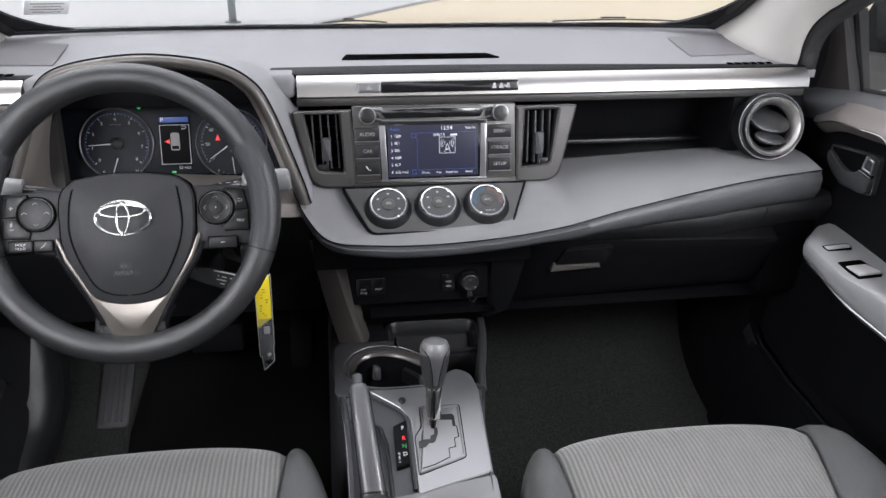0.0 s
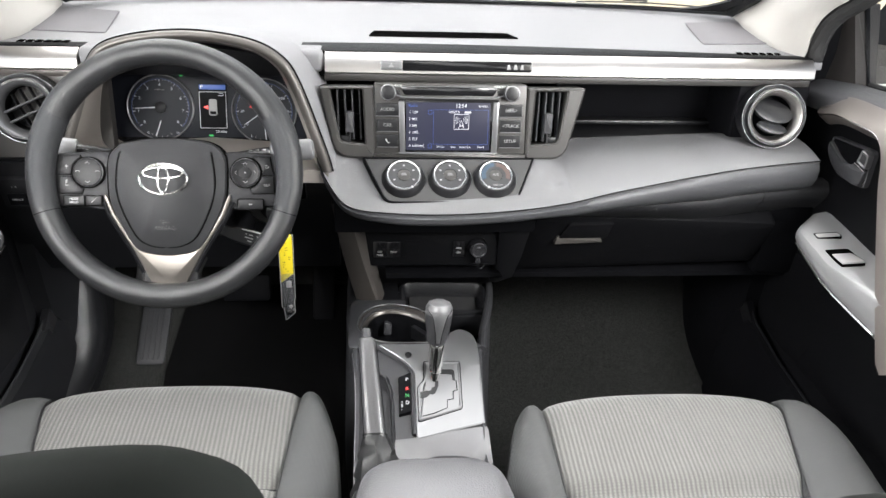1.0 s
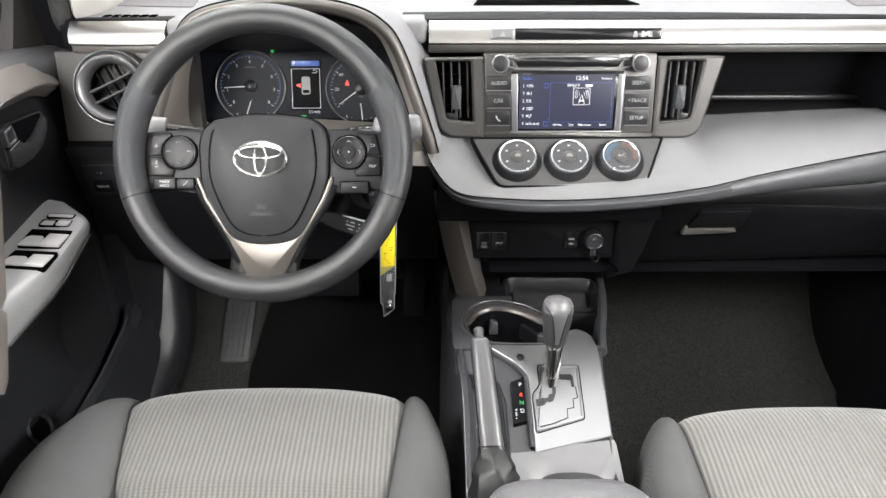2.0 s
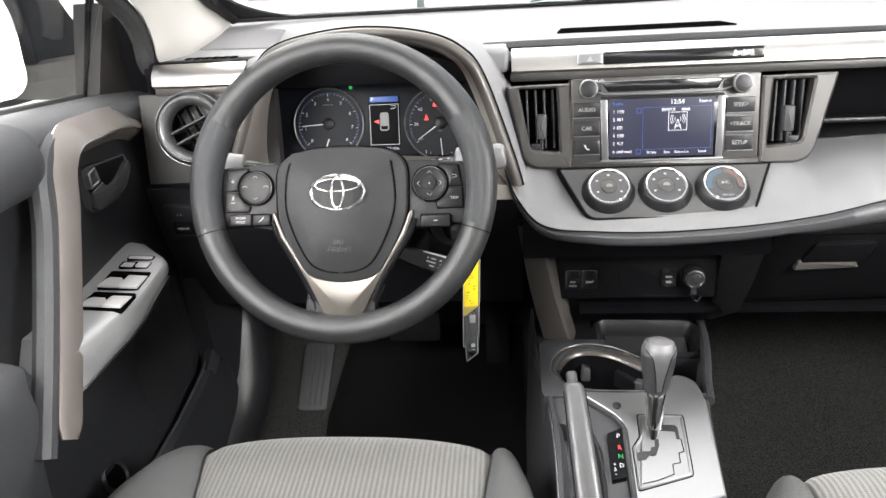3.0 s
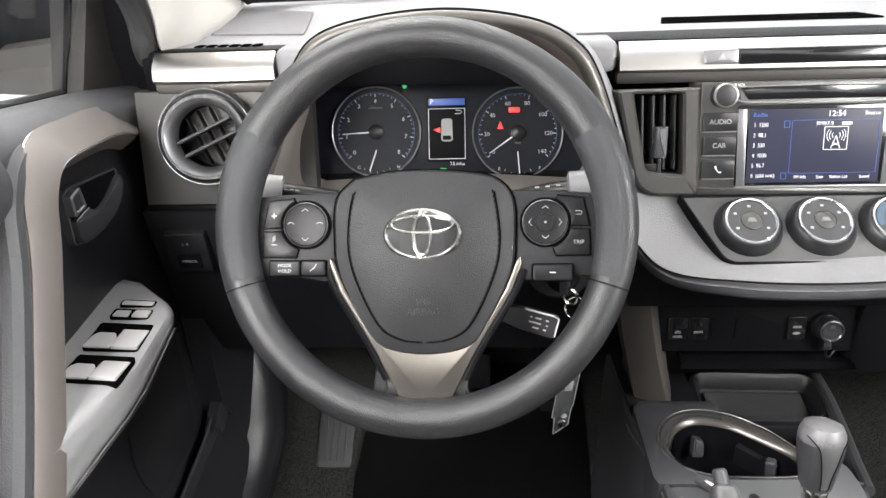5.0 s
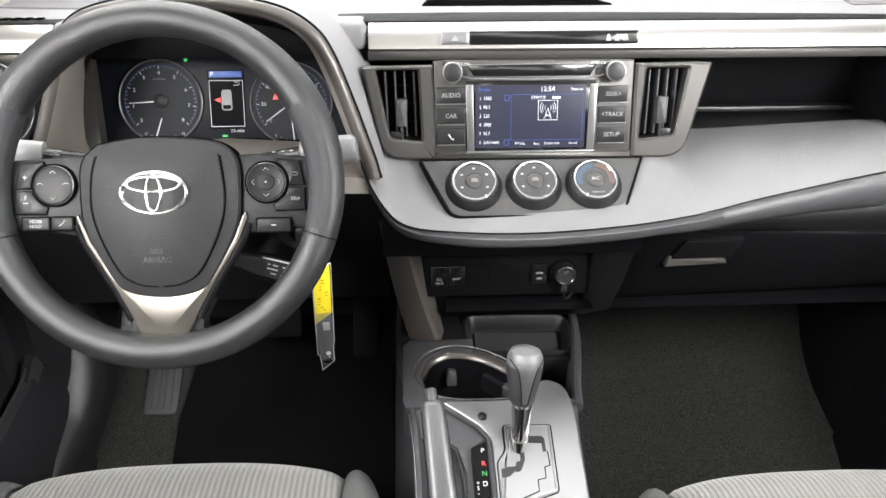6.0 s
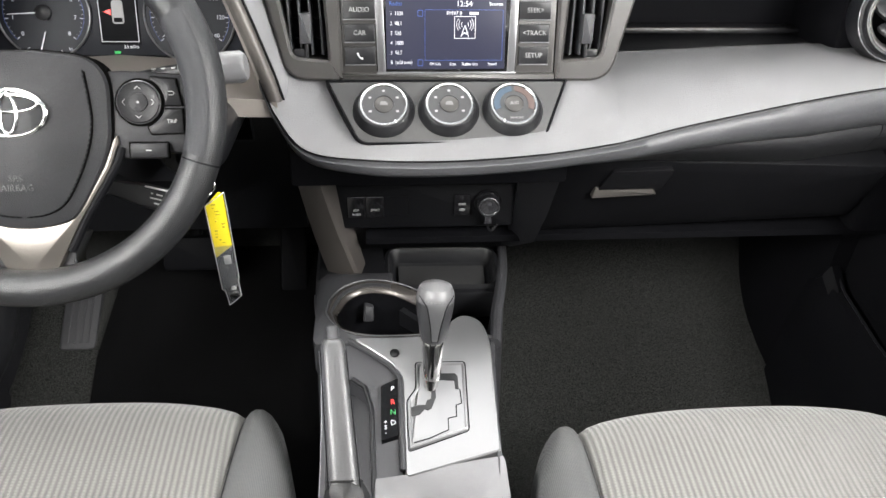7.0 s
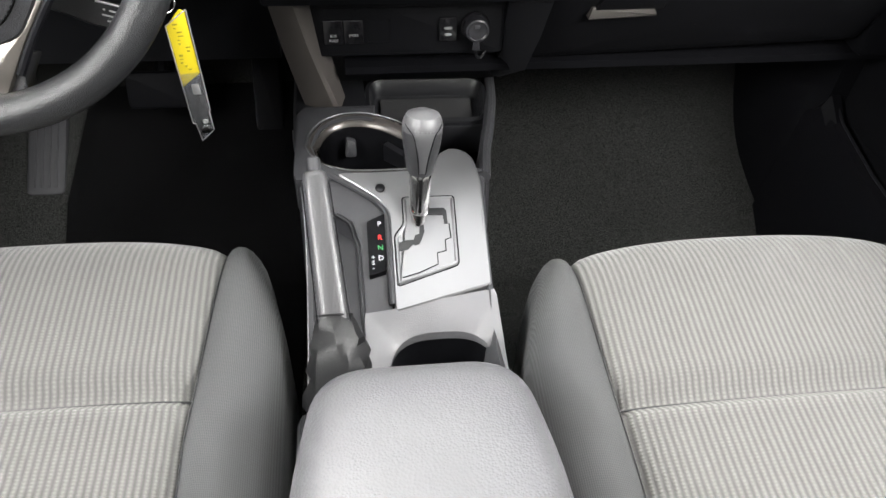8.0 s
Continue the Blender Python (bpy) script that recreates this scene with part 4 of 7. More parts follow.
strip(-0.712, -0.574, "trim_strip", True, True)
strip(-0.196, 0.618, "trim_strip", True, True)
for x0, x1 in ((-0.262, -0.1985), (-0.572, -0.535)):
    part("corner_skin", block(x0, x1, 1.210, 1.262, 0.797, 0.8315, 0.009, 4), TOP, dash, "grained grey skin beside the strip")
part("under_strip", block(-0.198, 0.616, 1.212, 1.25, 0.784, 0.797, 0.003), STACK, dash, "dark band under the strip")
part("under_strip", block(-0.714, -0.575, 1.214, 1.25, 0.784, 0.797, 0.003), STRUTM, dash)
# clock window with the hazard button
cw = axes((0, 1.2035, 0.8125), (1, 0, 0), (0, 0.12, 0.99))
part("clock_window", slab(rect(0.208, 0.016, 0.002, 3, 0.031), shift(cw, 0, 0, 0.0015), 0.012, 0.0008), GLOSS, dash, "black clock window with small lamps")
part("hazard_button", slab(rect(0.034, 0.0145, 0.002, 3, -0.091), shift(cw, 0, 0, 0.002), 0.012, 0.001, 0.0006), PLATE, dash, "grey hazard warning button")
tri = bmesh.new()
slab([(-0.0955, -0.003), (-0.0865, -0.003), (-0.091, 0.0045)], shift(cw, 0, 0, 0.0032), 0.0005, 0.0002, into=tri)
part("mark", tri, GREY_PRINT, dash)
for k in range(3):
    part("lamp_mark", slab(rounded([(0.094 + k * 0.011, -0.004), (0.101 + k * 0.011, -0.004), (0.099 + k * 0.011, 0.004), (0.096 + k * 0.011, 0.004)], 0.001, 2), shift(cw, 0, 0, 0.0019), 0.0006, 0.0002), GREY_PRINT, dash)
part("lamp_mark", slab(rect(0.012, 0.009, 0.001, 2, 0.127), shift(cw, 0, 0, 0.0019), 0.0006, 0.0002), STACK, dash)
# vent slot on the top pad
part("top_slot", slab(rounded([(-0.128, -0.017), (0.134, -0.017), (0.118, 0.019), (-0.120, 0.019)], 0.002), axes((0.0, 1.352, 0.8338), (1, 0, 0), (0, 1, 0.035)), 0.02, 0.0006), VOID, dash, "narrow black vent slot")
for s in (-1, 1):
    o = rounded([(XC + s * 0.528, 1.450), (XC + s * 0.640, 1.430), (XC + s * 0.634, 1.312), (XC + s * 0.511, 1.312)], 0.004, 3)
    rings = []
    for dz in (-0.006, 0.0018):
        rings.append([(p.x, p.y, dash_top_z(p.x, (p.y - 1.222) / (base_y(p.x) + 0.035 - 1.222)) + dz) for p in (o if s > 0 else o[::-1])])
    part("speaker_panel", loft(rings), material("lavender_grey_panel", (0.17, 0.163, 0.175), 0.6, grain=0.6, scale=1500, kind="cells"), dash, "flat grey speaker panel")
    for k in range(6):
        x = XC + s * 0.585 - 0.034 + k * 0.0135
        part("defrost_slit", slab(rounded([(-0.0055, -0.006), (0.0040, -0.006), (0.0055, 0.006), (-0.0040, 0.006)], 0.001, 2), axes((x, 1.252, 0.8315), (1, 0, 0), (0, 1, 0.02)), 0.006, 0.0004), VOID, dash)

# dark core: beam behind the strip, pocket, driver's lower panels
part("beam", block(-0.73, 0.625, 1.225, 1.29, 0.786, 0.83, 0.003), DARK, dash)
part("pocket_back", sheet(lambda u, v: (0.21 + 0.34 * u, 1.345 - 0.02 * v, 0.675 + 0.125 * v), 6, 6, (0, 0.01, 0)), DARK, dash, "dark back of the open shelf")
part("shelf", sheet(lambda u, v: (0.21 + 0.34 * u, 1.243 + 0.10 * v, 0.682 + 0.006 * u - 0.004 * math.sin(math.pi * v)), 8, 6, (0, 0, -0.01)), HARD, dash, "dark open shelf")
part("shelf_ledge", block(0.222, 0.47, 1.318, 1.34, 0.684, 0.692, 0.003), HARD, dash)
part("shelf_end", block(0.500, 0.63, 1.222, 1.35, 0.66, 0.79, 0.012), DARK, dash)
part("shelf_step", block(0.225, 0.50, 1.306, 1.33, 0.686, 0.6945, 0.003), HARD, dash, "second ledge at the back of the shelf")
part("left_panel", sheet(lambda u, v: (-0.742 + 0.205 * u, 1.196 + 0.022 * v, 0.656 + 0.13 * v), 8, 8, (0, 0.02, 0)), STACK, dash, "dark grey panel round the side vent")
part("left_seam", block(-0.742, -0.56, 1.19, 1.21, 0.650, 0.6575, 0.002), DARK, dash)


def knee(u, v):
    return (-0.745 + 0.56 * u, 1.185 + 0.05 * v + 0.03 * v * v, 0.652 - 0.235 * v)


part("knee_panel", sheet(knee, 16, 12, (0, 0.02, 0)), HARD, dash, "black lower panel under the wheel")
part("knee_lip", sheet(lambda u, v: (-0.745 + 0.56 * u, 1.27 + 0.3 * v, 0.417 - 0.03 * v), 6, 4, (0, 0, 0.01)), DARK, dash)

# padded grey shelf front with its piping
PIPE = smooth_path([(-0.2070, 1.121, 0.688), (-0.192, 1.112, 0.650), (-0.158, 1.080, 0.622), (-0.09, 1.048, 0.625), (0.0, 1.037, 0.628), (0.1, 1.041, 0.633), (0.17, 1.050, 0.639), (0.205, 1.0548, 0.6445), (0.25, 1.0625, 0.6525),
                    (0.3, 1.071, 0.6595), (0.4, 1.090, 0.671), (0.5, 1.109, 0.679), (0.618, 1.127, 0.684)], 8)
EDGE = smooth_path([(-0.2070, 1.123, 0.690), (-0.196, 1.150, 0.686), (-0.16, 1.158, 0.682), (-0.09, 1.158, 0.680), (0.0, 1.158, 0.680), (0.1, 1.158, 0.680), (0.17, 1.160, 0.680), (0.205, 1.228, 0.681), (0.25, 1.245, 0.682),
                    (0.3, 1.245, 0.684), (0.4, 1.250, 0.687), (0.5, 1.250, 0.690), (0.618, 1.24, 0.693)], 8)
rows = []
for a, b in zip(EDGE, PIPE):
    sag = 0.016 * max(0.0, 1 - ((a.x) / 0.19) ** 4)
    k = min(1.0, max(0.0, (a.x - 0.16) / 0.16))
    bul = 0.006 * k * k * (3 - 2 * k)
    row = []
    for j in range(13):
        t = j / 12
        p = a.lerp(b, t)
        p.z += (bul - sag) * math.sin(math.pi * t)
        row.append(p)
    rows.append(row + [p + Vector((0, 0.006, -0.012)) for p in reversed(row)])
part("padded_front", loft(rows), PAD, dash, "padded grey shelf front")
part("piping", tube(PIPE, 0.0010, 6), DARK, dash, "dark seam along the pad")
rows = []
for p in PIPE:
    k = min(1.0, max(0.0, (p.x + 0.2) / 0.12))
    w = 0.6 + 0.4 * k
    h = w * (1.0 + 1.25 * min(1.0, max(0.0, (p.x - 0.14) / 0.30)))          # the roll grows taller towards the passenger's door
    rows.append([p + Vector(v) for v in ((0, 0.004, -0.002), (0, -0.004 * w, -0.006 * h), (0, -0.003 * w, -0.014 * h), (0, 0.006 * w, -0.021 * h), (0, 0.022 * w, -0.026 * h), (0, 0.07, -0.028 * h), (0, 0.06, -0.01))])
part("roll", loft(rows), ROLL, dash, "grey padded roll under the seam, shade put into its colour", 60)
PIPE_L = [(q.x, q.y, q.z) for q in PIPE]
for x0, x1 in ((0.10, 0.5400), (0.5412, 0.662)):                            # rounded fascia below the roll, in two pieces
    rows = []
    for i in range(17):
        x = x0 + (x1 - x0) * i / 16
        _, y, z = lerp_list(PIPE_L, min(x, 0.618))
        k = min(1.0, max(0.0, (x - 0.12) / 0.34))                           # it fades out towards the console
        h = 1.0 + 1.25 * min(1.0, max(0.0, (x - 0.14) / 0.30))
        z -= 0.0235 * h
        out = [(0.030, 0.004), (0.0225, -0.003), (0.019, -0.010), (0.0195, -0.018), (0.0255, -0.027), (0.0335, -0.038), (0.044, -0.050), (0.056, -0.062)]
        row = [Vector((x, y + 0.022 * (1 - k) + a, z + b * (0.35 + 0.65 * k))) for a, b in out]
        rows.append(row + [p + Vector((0, 0.02, 0)) for p in reversed(row)])
    part("lower_fascia", loft(rows), FASCIA, dash, "black grained fascia under the roll", 60)
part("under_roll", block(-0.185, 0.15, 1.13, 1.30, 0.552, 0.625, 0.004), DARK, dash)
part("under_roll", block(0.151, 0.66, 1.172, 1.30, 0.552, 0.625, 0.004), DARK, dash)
# added to shut off light between glove box and firewall
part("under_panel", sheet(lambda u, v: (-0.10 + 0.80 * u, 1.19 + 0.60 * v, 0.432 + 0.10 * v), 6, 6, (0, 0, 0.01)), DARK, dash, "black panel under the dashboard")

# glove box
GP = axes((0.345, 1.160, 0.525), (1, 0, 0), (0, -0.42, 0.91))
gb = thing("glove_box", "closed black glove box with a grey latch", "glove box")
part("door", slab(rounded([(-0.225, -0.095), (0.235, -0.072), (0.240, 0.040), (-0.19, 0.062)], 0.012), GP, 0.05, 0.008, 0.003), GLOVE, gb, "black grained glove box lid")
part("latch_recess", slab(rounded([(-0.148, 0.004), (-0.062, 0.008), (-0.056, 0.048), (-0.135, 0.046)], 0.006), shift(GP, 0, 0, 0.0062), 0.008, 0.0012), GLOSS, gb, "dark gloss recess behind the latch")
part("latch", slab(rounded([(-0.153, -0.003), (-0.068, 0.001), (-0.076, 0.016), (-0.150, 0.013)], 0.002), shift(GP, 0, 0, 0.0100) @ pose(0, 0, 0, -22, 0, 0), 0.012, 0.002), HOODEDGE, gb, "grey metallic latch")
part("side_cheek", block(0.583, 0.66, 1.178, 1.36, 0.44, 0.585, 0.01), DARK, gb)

# ---- centre stack ----
RF = axes((0, 1.157, 0.72), (1, 0, 0), (0, 0.196, 0.98))
stack = thing("centre_stack", "dark grey painted centre stack frame round radio and vents", "centre stack")
outer = rounded([(-0.180, -0.042), (0.190, -0.044), (0.219, 0.070), (-0.204, 0.068)], [0.024, 0.024, 0.004, 0.004], 6)
hole_l = rounded([(-0.172, -0.017), (-0.133, -0.021), (-0.137, 0.064), (-0.187, 0.064)], [0.008, 0.003, 0.003, 0.003], 6)
hole_r = rounded([(0.134, -0.021), (0.178, -0.017), (0.190, 0.064), (0.139, 0.064)], [0.003, 0.008, 0.003, 0.003], 6)
left_o = rounded([(-0.180, -0.042), (-0.117, -0.044), (-0.119, 0.069), (-0.204, 0.068)], [0.024, 0.001, 0.001, 0.004], 6)
right_o = rounded([(0.125, -0.044), (0.190, -0.044), (0.219, 0.070), (0.125, 0.069)], [0.001, 0.024, 0.004, 0.001], 6)
part("vent_frame", frame_ring(left_o, hole_l, shift(RF, 0, 0, 0.004), 0.05, 0.003), STACK, stack, "dark grey painted vent frame")
part("vent_frame", frame_ring(right_o, hole_r, shift(RF, 0, 0, 0.004), 0.05, 0.003), STACK, stack, "dark grey painted vent frame")
part("bottom_rail", slab(rect(0.244, 0.010, 0.001, 3, 0.003, -0.0395), shift(RF, 0, 0, 0.003), 0.05, 0.002), STACK, stack)
part("backing", slab(rect(0.37, 0.10, 0.004, 3, 0.003, 0.012), shift(RF, 0, 0, -0.045), 0.05, 0.001), DARK, stack)
for side in (-1, 1):
    av = thing("air_vent", "upright black air vent with vertical slats and a thumb tab", "air vent", group="centre air vents")
    cx = -0.157 if side < 0 else 0.161
    for k in range(4):
        x = cx + (k - 1.5) * 0.0115
        part("slat", slab(rounded([(x - 0.0012, -0.016), (x + 0.0012, -0.016), (x + 0.0012 + side * 0.002, 0.062), (x - 0.0012 + side * 0.002, 0.062)], 0.0005, 2), shift(RF, 0, 0, -0.006 - 0.001 * k), 0.03, 0.0006), SOFT, av)
    part("thumb_tab", slab(rounded([(cx - 0.007, -0.003), (cx + 0.006, -0.003), (cx + 0.007, 0.030), (cx - 0.006, 0.030)], 0.002), shift(RF, 0, 0, 0.003), 0.012, 0.002), SOFT, av, "grey thumb tab")
    part("tab_stem", slab(rect(0.004, 0.022, 0.001, 2, cx, -0.012), shift(RF, 0, 0, -0.002), 0.008, 0.001), HARD, av)
    for k in range(3):
        part("rear_slat", slab(rect(0.05, 0.002, 0.0004, 2, cx, 0.0 + k * 0.022), shift(RF, 0, 0, -0.028), 0.008, 0.0004), DARK, av)
    part("bottom_wheel", slab(rect(0.014, 0.010, 0.002, 2, cx + side * 0.008, -0.014), shift(RF, 0, 0, -0.004), 0.008, 0.001), HARD, av)

radio = thing("car_radio", "black touchscreen car radio, switched on, with side keys and knobs", "car radio")
part("body", slab(rect(0.242, 0.110, 0.003, 4, 0.003, 0.019), RF, 0.05, 0.002), STACK, radio, "dark grey radio front")
part("screen_bezel", slab(rounded([(-0.079, -0.0345), (0.079, -0.0345), (0.080, 0.0500), (-0.080, 0.0500)], 0.003), shift(RF, 0, 0, 0.0015), 0.004, 0.001), GLOSS, radio, "glossy black screen surround")
part("screen_edge", slab(rounded([(-0.0795, -0.0365), (0.0795, -0.0365), (0.0795, -0.0335), (-0.0795, -0.0335)], 0.0008, 2), shift(RF, 0, 0, 0.003), 0.004, 0.0006), PLATE, radio)
for s in (-1, 1):
    part("screen_side", slab(rounded([(s * 0.0735 - 0.0045, -0.034), (s * 0.0735 + 0.0045, -0.034), (s * 0.0755 + 0.0045, 0.046), (s * 0.0755 - 0.0045, 0.046)], 0.001, 2), shift(RF, 0, 0, 0.003), 0.004, 0.0008), PLATE, radio, "grey side rail of the screen")
part("screen", slab(rect(0.134, 0.0755, 0.001, 2, -0.001, 0.0075), shift(RF, 0, 0, 0.0022), 0.003, 0.0003), SCREEN, radio, "lit navy touchscreen")
part("disc_slot", slab(rounded([(-0.07, 0.0555), (0.07, 0.0555), (0.078, 0.0685), (-0.078, 0.0685)], 0.002), shift(RF, 0, 0, 0.0012), 0.003, 0.0006), GLOSS, radio, "black disc slot")
part("slot_lip", tube([RF @ Vector(v) for v in ((-0.09, 0.0575, 0.0025), (-0.074, 0.053, 0.004), (0, 0.0515, 0.005), (0.074, 0.053, 0.004), (0.09, 0.0575, 0.0025))], 0.0012, 6), PLATE, radio, "bright slot edge")
part("slot_lip", tube([RF @ Vector(v) for v in ((-0.085, 0.0685, 0.002), (0, 0.0695, 0.002), (0.085, 0.0685, 0.002))], 0.0008, 6), PLATE, radio)
for x, tx in ((-0.0865, "▲"), (0.0865, "")):
    part("small_key", slab(rect(0.018, 0.008, 0.001, 2, x, 0.0605), shift(RF, 0, 0, 0.0025), 0.004, 0.0008), HARD, radio)
for s, labels in ((-1, ("AUDIO", "CAR", "")), (1, ("SEEK>", "<TRACK", "SETUP"))):
    x = s * 0.0985 + 0.001
    kb = part("knob", lathe([(0.0125, -0.004), (0.0122, 0.010), (0.0112, 0.0125), (0.0095, 0.0132), (0.0, 0.0128)], shift(RF, x - s * 0.001, 0.0605, 0.001), 36), HARD, radio, "black knob with a bright ring")
    part("ring", lathe([(0.0124, 0.0098), (0.0126, 0.0115), (0.0116, 0.0132), (0.0106, 0.0134), (0.0106, 0.012)], shift(RF, x - s * 0.001, 0.0605, 0.001), 36, hollow=True), PLATE, kb)
    for k in range(3):
        y = 0.0335 - k * 0.0245
        w = 0.034 if k else 0.036
        key = part("key", slab(rect(w, 0.0195, 0.001, 2, x, y), shift(RF, 0, 0, 0.0024), 0.005, 0.001), HARD, radio)
        part("edge", slab(rect(w, 0.0012, 0.0003, 2, x, y - 0.0102), shift(RF, 0, 0, 0.0034), 0.005, 0.0003), PLATE, key)
        if labels[k]:
            words(labels[k], shift(RF, x, y, 0.0028), 0.0075, GREY_PRINT, key, squeeze=0.95)
        else:
            part("phone_mark", tube([RF @ Vector((x - 0.003 + 0.006 * t, y + 0.003 - 0.006 * t - 0.0025 * math.sin(math.pi * t), 0.003)) for t in (0, 0.25, 0.5, 0.75, 1)], lambda q: 0.0012 - 0.0007 * math.sin(math.pi * q), 6), WHITE, key)
words("PWR·VOL", shift(RF, -0.083, 0.0705, 0.0023), 0.004, WHITE, radio)
words("TUNE·SCROLL", shift(RF, 0.083, 0.0705, 0.0023), 0.004, WHITE, radio)
# what the screen shows
S1 = shift(RF, -0.001, 0.0075, 0.0026)
words("Radio", shift(S1, -0.0635, 0.0325, 0), 0.0062, LITB, radio, "LEFT")
words("12:54", shift(S1, 0.020, 0.0325, 0), 0.0082, LIT, radio)
words("Source", shift(S1, 0.0555, 0.0325, 0), 0.0055, LIT, radio)
for k, tx in enumerate(("1  1330", "2  98.1", "3  530", "4  1000", "5  96.7", "6  (add new)")):
    words(tx, shift(S1, -0.0625, 0.022 - k * 0.0105, 0), 0.0060, LIT, radio, "LEFT", squeeze=0.8)
words("FM97.9", shift(S1, 0.009, 0.0225, 0), 0.0058, LIT, radio)
part("text_bar", slab(rect(0.010, 0.0028, 0.0003, 2, 0.031, 0.0225), S1, 0.0005, 0.0001), LIT, radio)
for k, tx in enumerate(("FM Info", "Scan", "Station List", "Sound")):
    words(tx, shift(S1, (-0.012, 0.008, 0.027, 0.053)[k], -0.0325, 0), 0.0048, LIT, radio, squeeze=0.85)
part("screen_line", frame_ring(rect(0.088, 0.055, 0.001, 2, 0.020, -0.001), rect(0.0872, 0.0542, 0.001, 2, 0.020, -0.001), S1, 0.0004, 0.0001), LITB, radio)
part("scroll_tab", frame_ring(rect(0.006, 0.007, 0.0005, 2, -0.029, 0.0225), rect(0.0048, 0.0058, 0.0005, 2, -0.029, 0.0225), S1, 0.0004, 0.0001), LITB, radio)
part("scroll_tab", frame_ring(rect(0.006, 0.007, 0.0005, 2, -0.029, -0.031), rect(0.0048, 0.0058, 0.0005, 2, -0.029, -0.031), S1, 0.0004, 0.0001), LITB, radio)
ic = part("mast_icon", frame_ring(rect(0.024, 0.024, 0.0005, 2, 0.021, 0.0075), rect(0.0228, 0.0228, 0.0005, 2, 0.021, 0.0075), S1, 0.0004, 0.0001), LIT, radio, "drawn radio mast")
g = bmesh.new()
for a, b in (((0.0165, -0.003), (0.021, 0.010)), ((0.0255, -0.003), (0.021, 0.010)), ((0.018, 0.0), (0.0245, 0.003)), ((0.024, 0.0), (0.018, 0.003))):
    tube([S1 @ Vector((*a, 0.0003)), S1 @ Vector((*b, 0.0003))], 0.0004, 4, into=g)
for r in (0.004, 0.007, 0.0095):
    for s in (-1, 1):
        tube([S1 @ Vector((0.021 + s * r * math.cos(t), 0.0105 + r * math.sin(t), 0.0003)) for t in (-0.7, -0.35, 0, 0.35, 0.7)], 0.00035, 4, into=g)
part("mast_lines", g, LIT, ic)

# climate panel
KP = axes((0.001, 1.1135, 0.6570), (1, 0, 0), (0, 0.795, 0.607))
clim = thing("climate_panel", "grey climate control panel with three round knobs", "climate controls")
part("panel", slab(rounded([(-0.100, -0.043), (0.102, -0.043), (0.137, 0.037), (-0.137, 0.037)], [0.014, 0.014, 0.003, 0.003], 6), KP, 0.03, 0.003), CLIMATE, clim, "grey metallic panel")
o = rounded([(-0.102, -0.045), (0.104, -0.045), (0.139, 0.038), (-0.139, 0.038)], [0.014, 0.014, 0.003, 0.003], 6)
part("panel_edge", frame_ring(o, inset(o, 0.003), shift(KP, 0, 0, 0.001), 0.03, 0.0008), DARK, clim)
for k in range(3):
    kx = (-0.0725, 0.0, 0.0725)[k]
    K = shift(KP, kx - 0.001, -0.002, -0.004) @ Matrix.Diagonal((0.97, 0.97, 0.66, 1))
    kn = part("knob", lathe([(0.0360, -0.002), (0.0360, 0.005), (0.0345, 0.010), (0.0312, 0.021), (0.0290, 0.0240), (0.0268, 0.0242)], K, 48), HARD, clim, "black round climate knob with chrome ring")
    part("chrome_ring", lathe([(0.0276, 0.018), (0.0276, 0.0250), (0.0268, 0.0270), (0.0252, 0.0274), (0.0241, 0.0258), (0.0241, 0.020)], K, 48, hollow=True), CHROME, kn)
    part("face", lathe([(0.0243, 0.018), (0.0243, 0.0250), (0.0112, 0.0254), (0.0110, 0.0236)], K, 48), FACE, kn)
    part("button", lathe([(0.0104, 0.018), (0.0104, 0.0258), (0.0094, 0.0266), (0.0, 0.0270)], K, 32), STACK, kn)
    part("pointer", slab(rect(0.0016, 0.0036, 0.0006, 2, 0, 0), K @ pose(0, 0, 0, 0, 0, (-150, 30, 150)[k]) @ Matrix.Translation((0, 0.0256, 0.0276)), 0.002, 0.0004), WHITE, kn)
    if k < 2:
        for j in range(5):
            a = radians(210 - j * 60)
            part("mark", slab(rect(0.0034, 0.0026, 0.0008, 2, 0.0178 * math.cos(a), 0.0178 * math.sin(a)), shift(K, 0, 0, 0.0257), 0.0006, 0.0002), GREY_PRINT, kn)
        part("mark", slab(rounded([(-0.005, -0.002), (0.005, -0.002), (0.003, 0.003), (-0.003, 0.003)], 0.001, 2), shift(K, 0, 0, 0.0278), 0.0006, 0.0002), DIM, kn)
    else:
        for a0, a1, mt in ((200, 95, "blue"), (85, -20, "red")):
            out = [Vector((0.0232 * math.cos(radians(a0 + (a1 - a0) * i / 12)), 0.0232 * math.sin(radians(a0 + (a1 - a0) * i / 12)))) for i in range(13)]
            inn = [Vector((0.0165 * math.cos(radians(a0 + (a1 - a0) * i / 12)), 0.0165 * math.sin(radians(a0 + (a1 - a0) * i / 12)))) for i in range(13)]
            part("heat_band", loft([[shift(K, 0, 0, 0.0256 + dz) @ Vector((p.x, p.y, 0)) for p in out + inn[::-1]] for dz in (-0.001, 0.0006)]),
                 material(mt + "_print", (0.03, 0.055, 0.085) if mt == "blue" else (0.075, 0.048, 0.042), 0.5), kn)
        words("A/C", shift(K, 0, 0, 0.0277), 0.0065, GREY_PRINT, kn)
        words("MAX A/C", shift(K, 0.002, -0.0185, 0.0256), 0.0038, GREY_PRINT, kn)


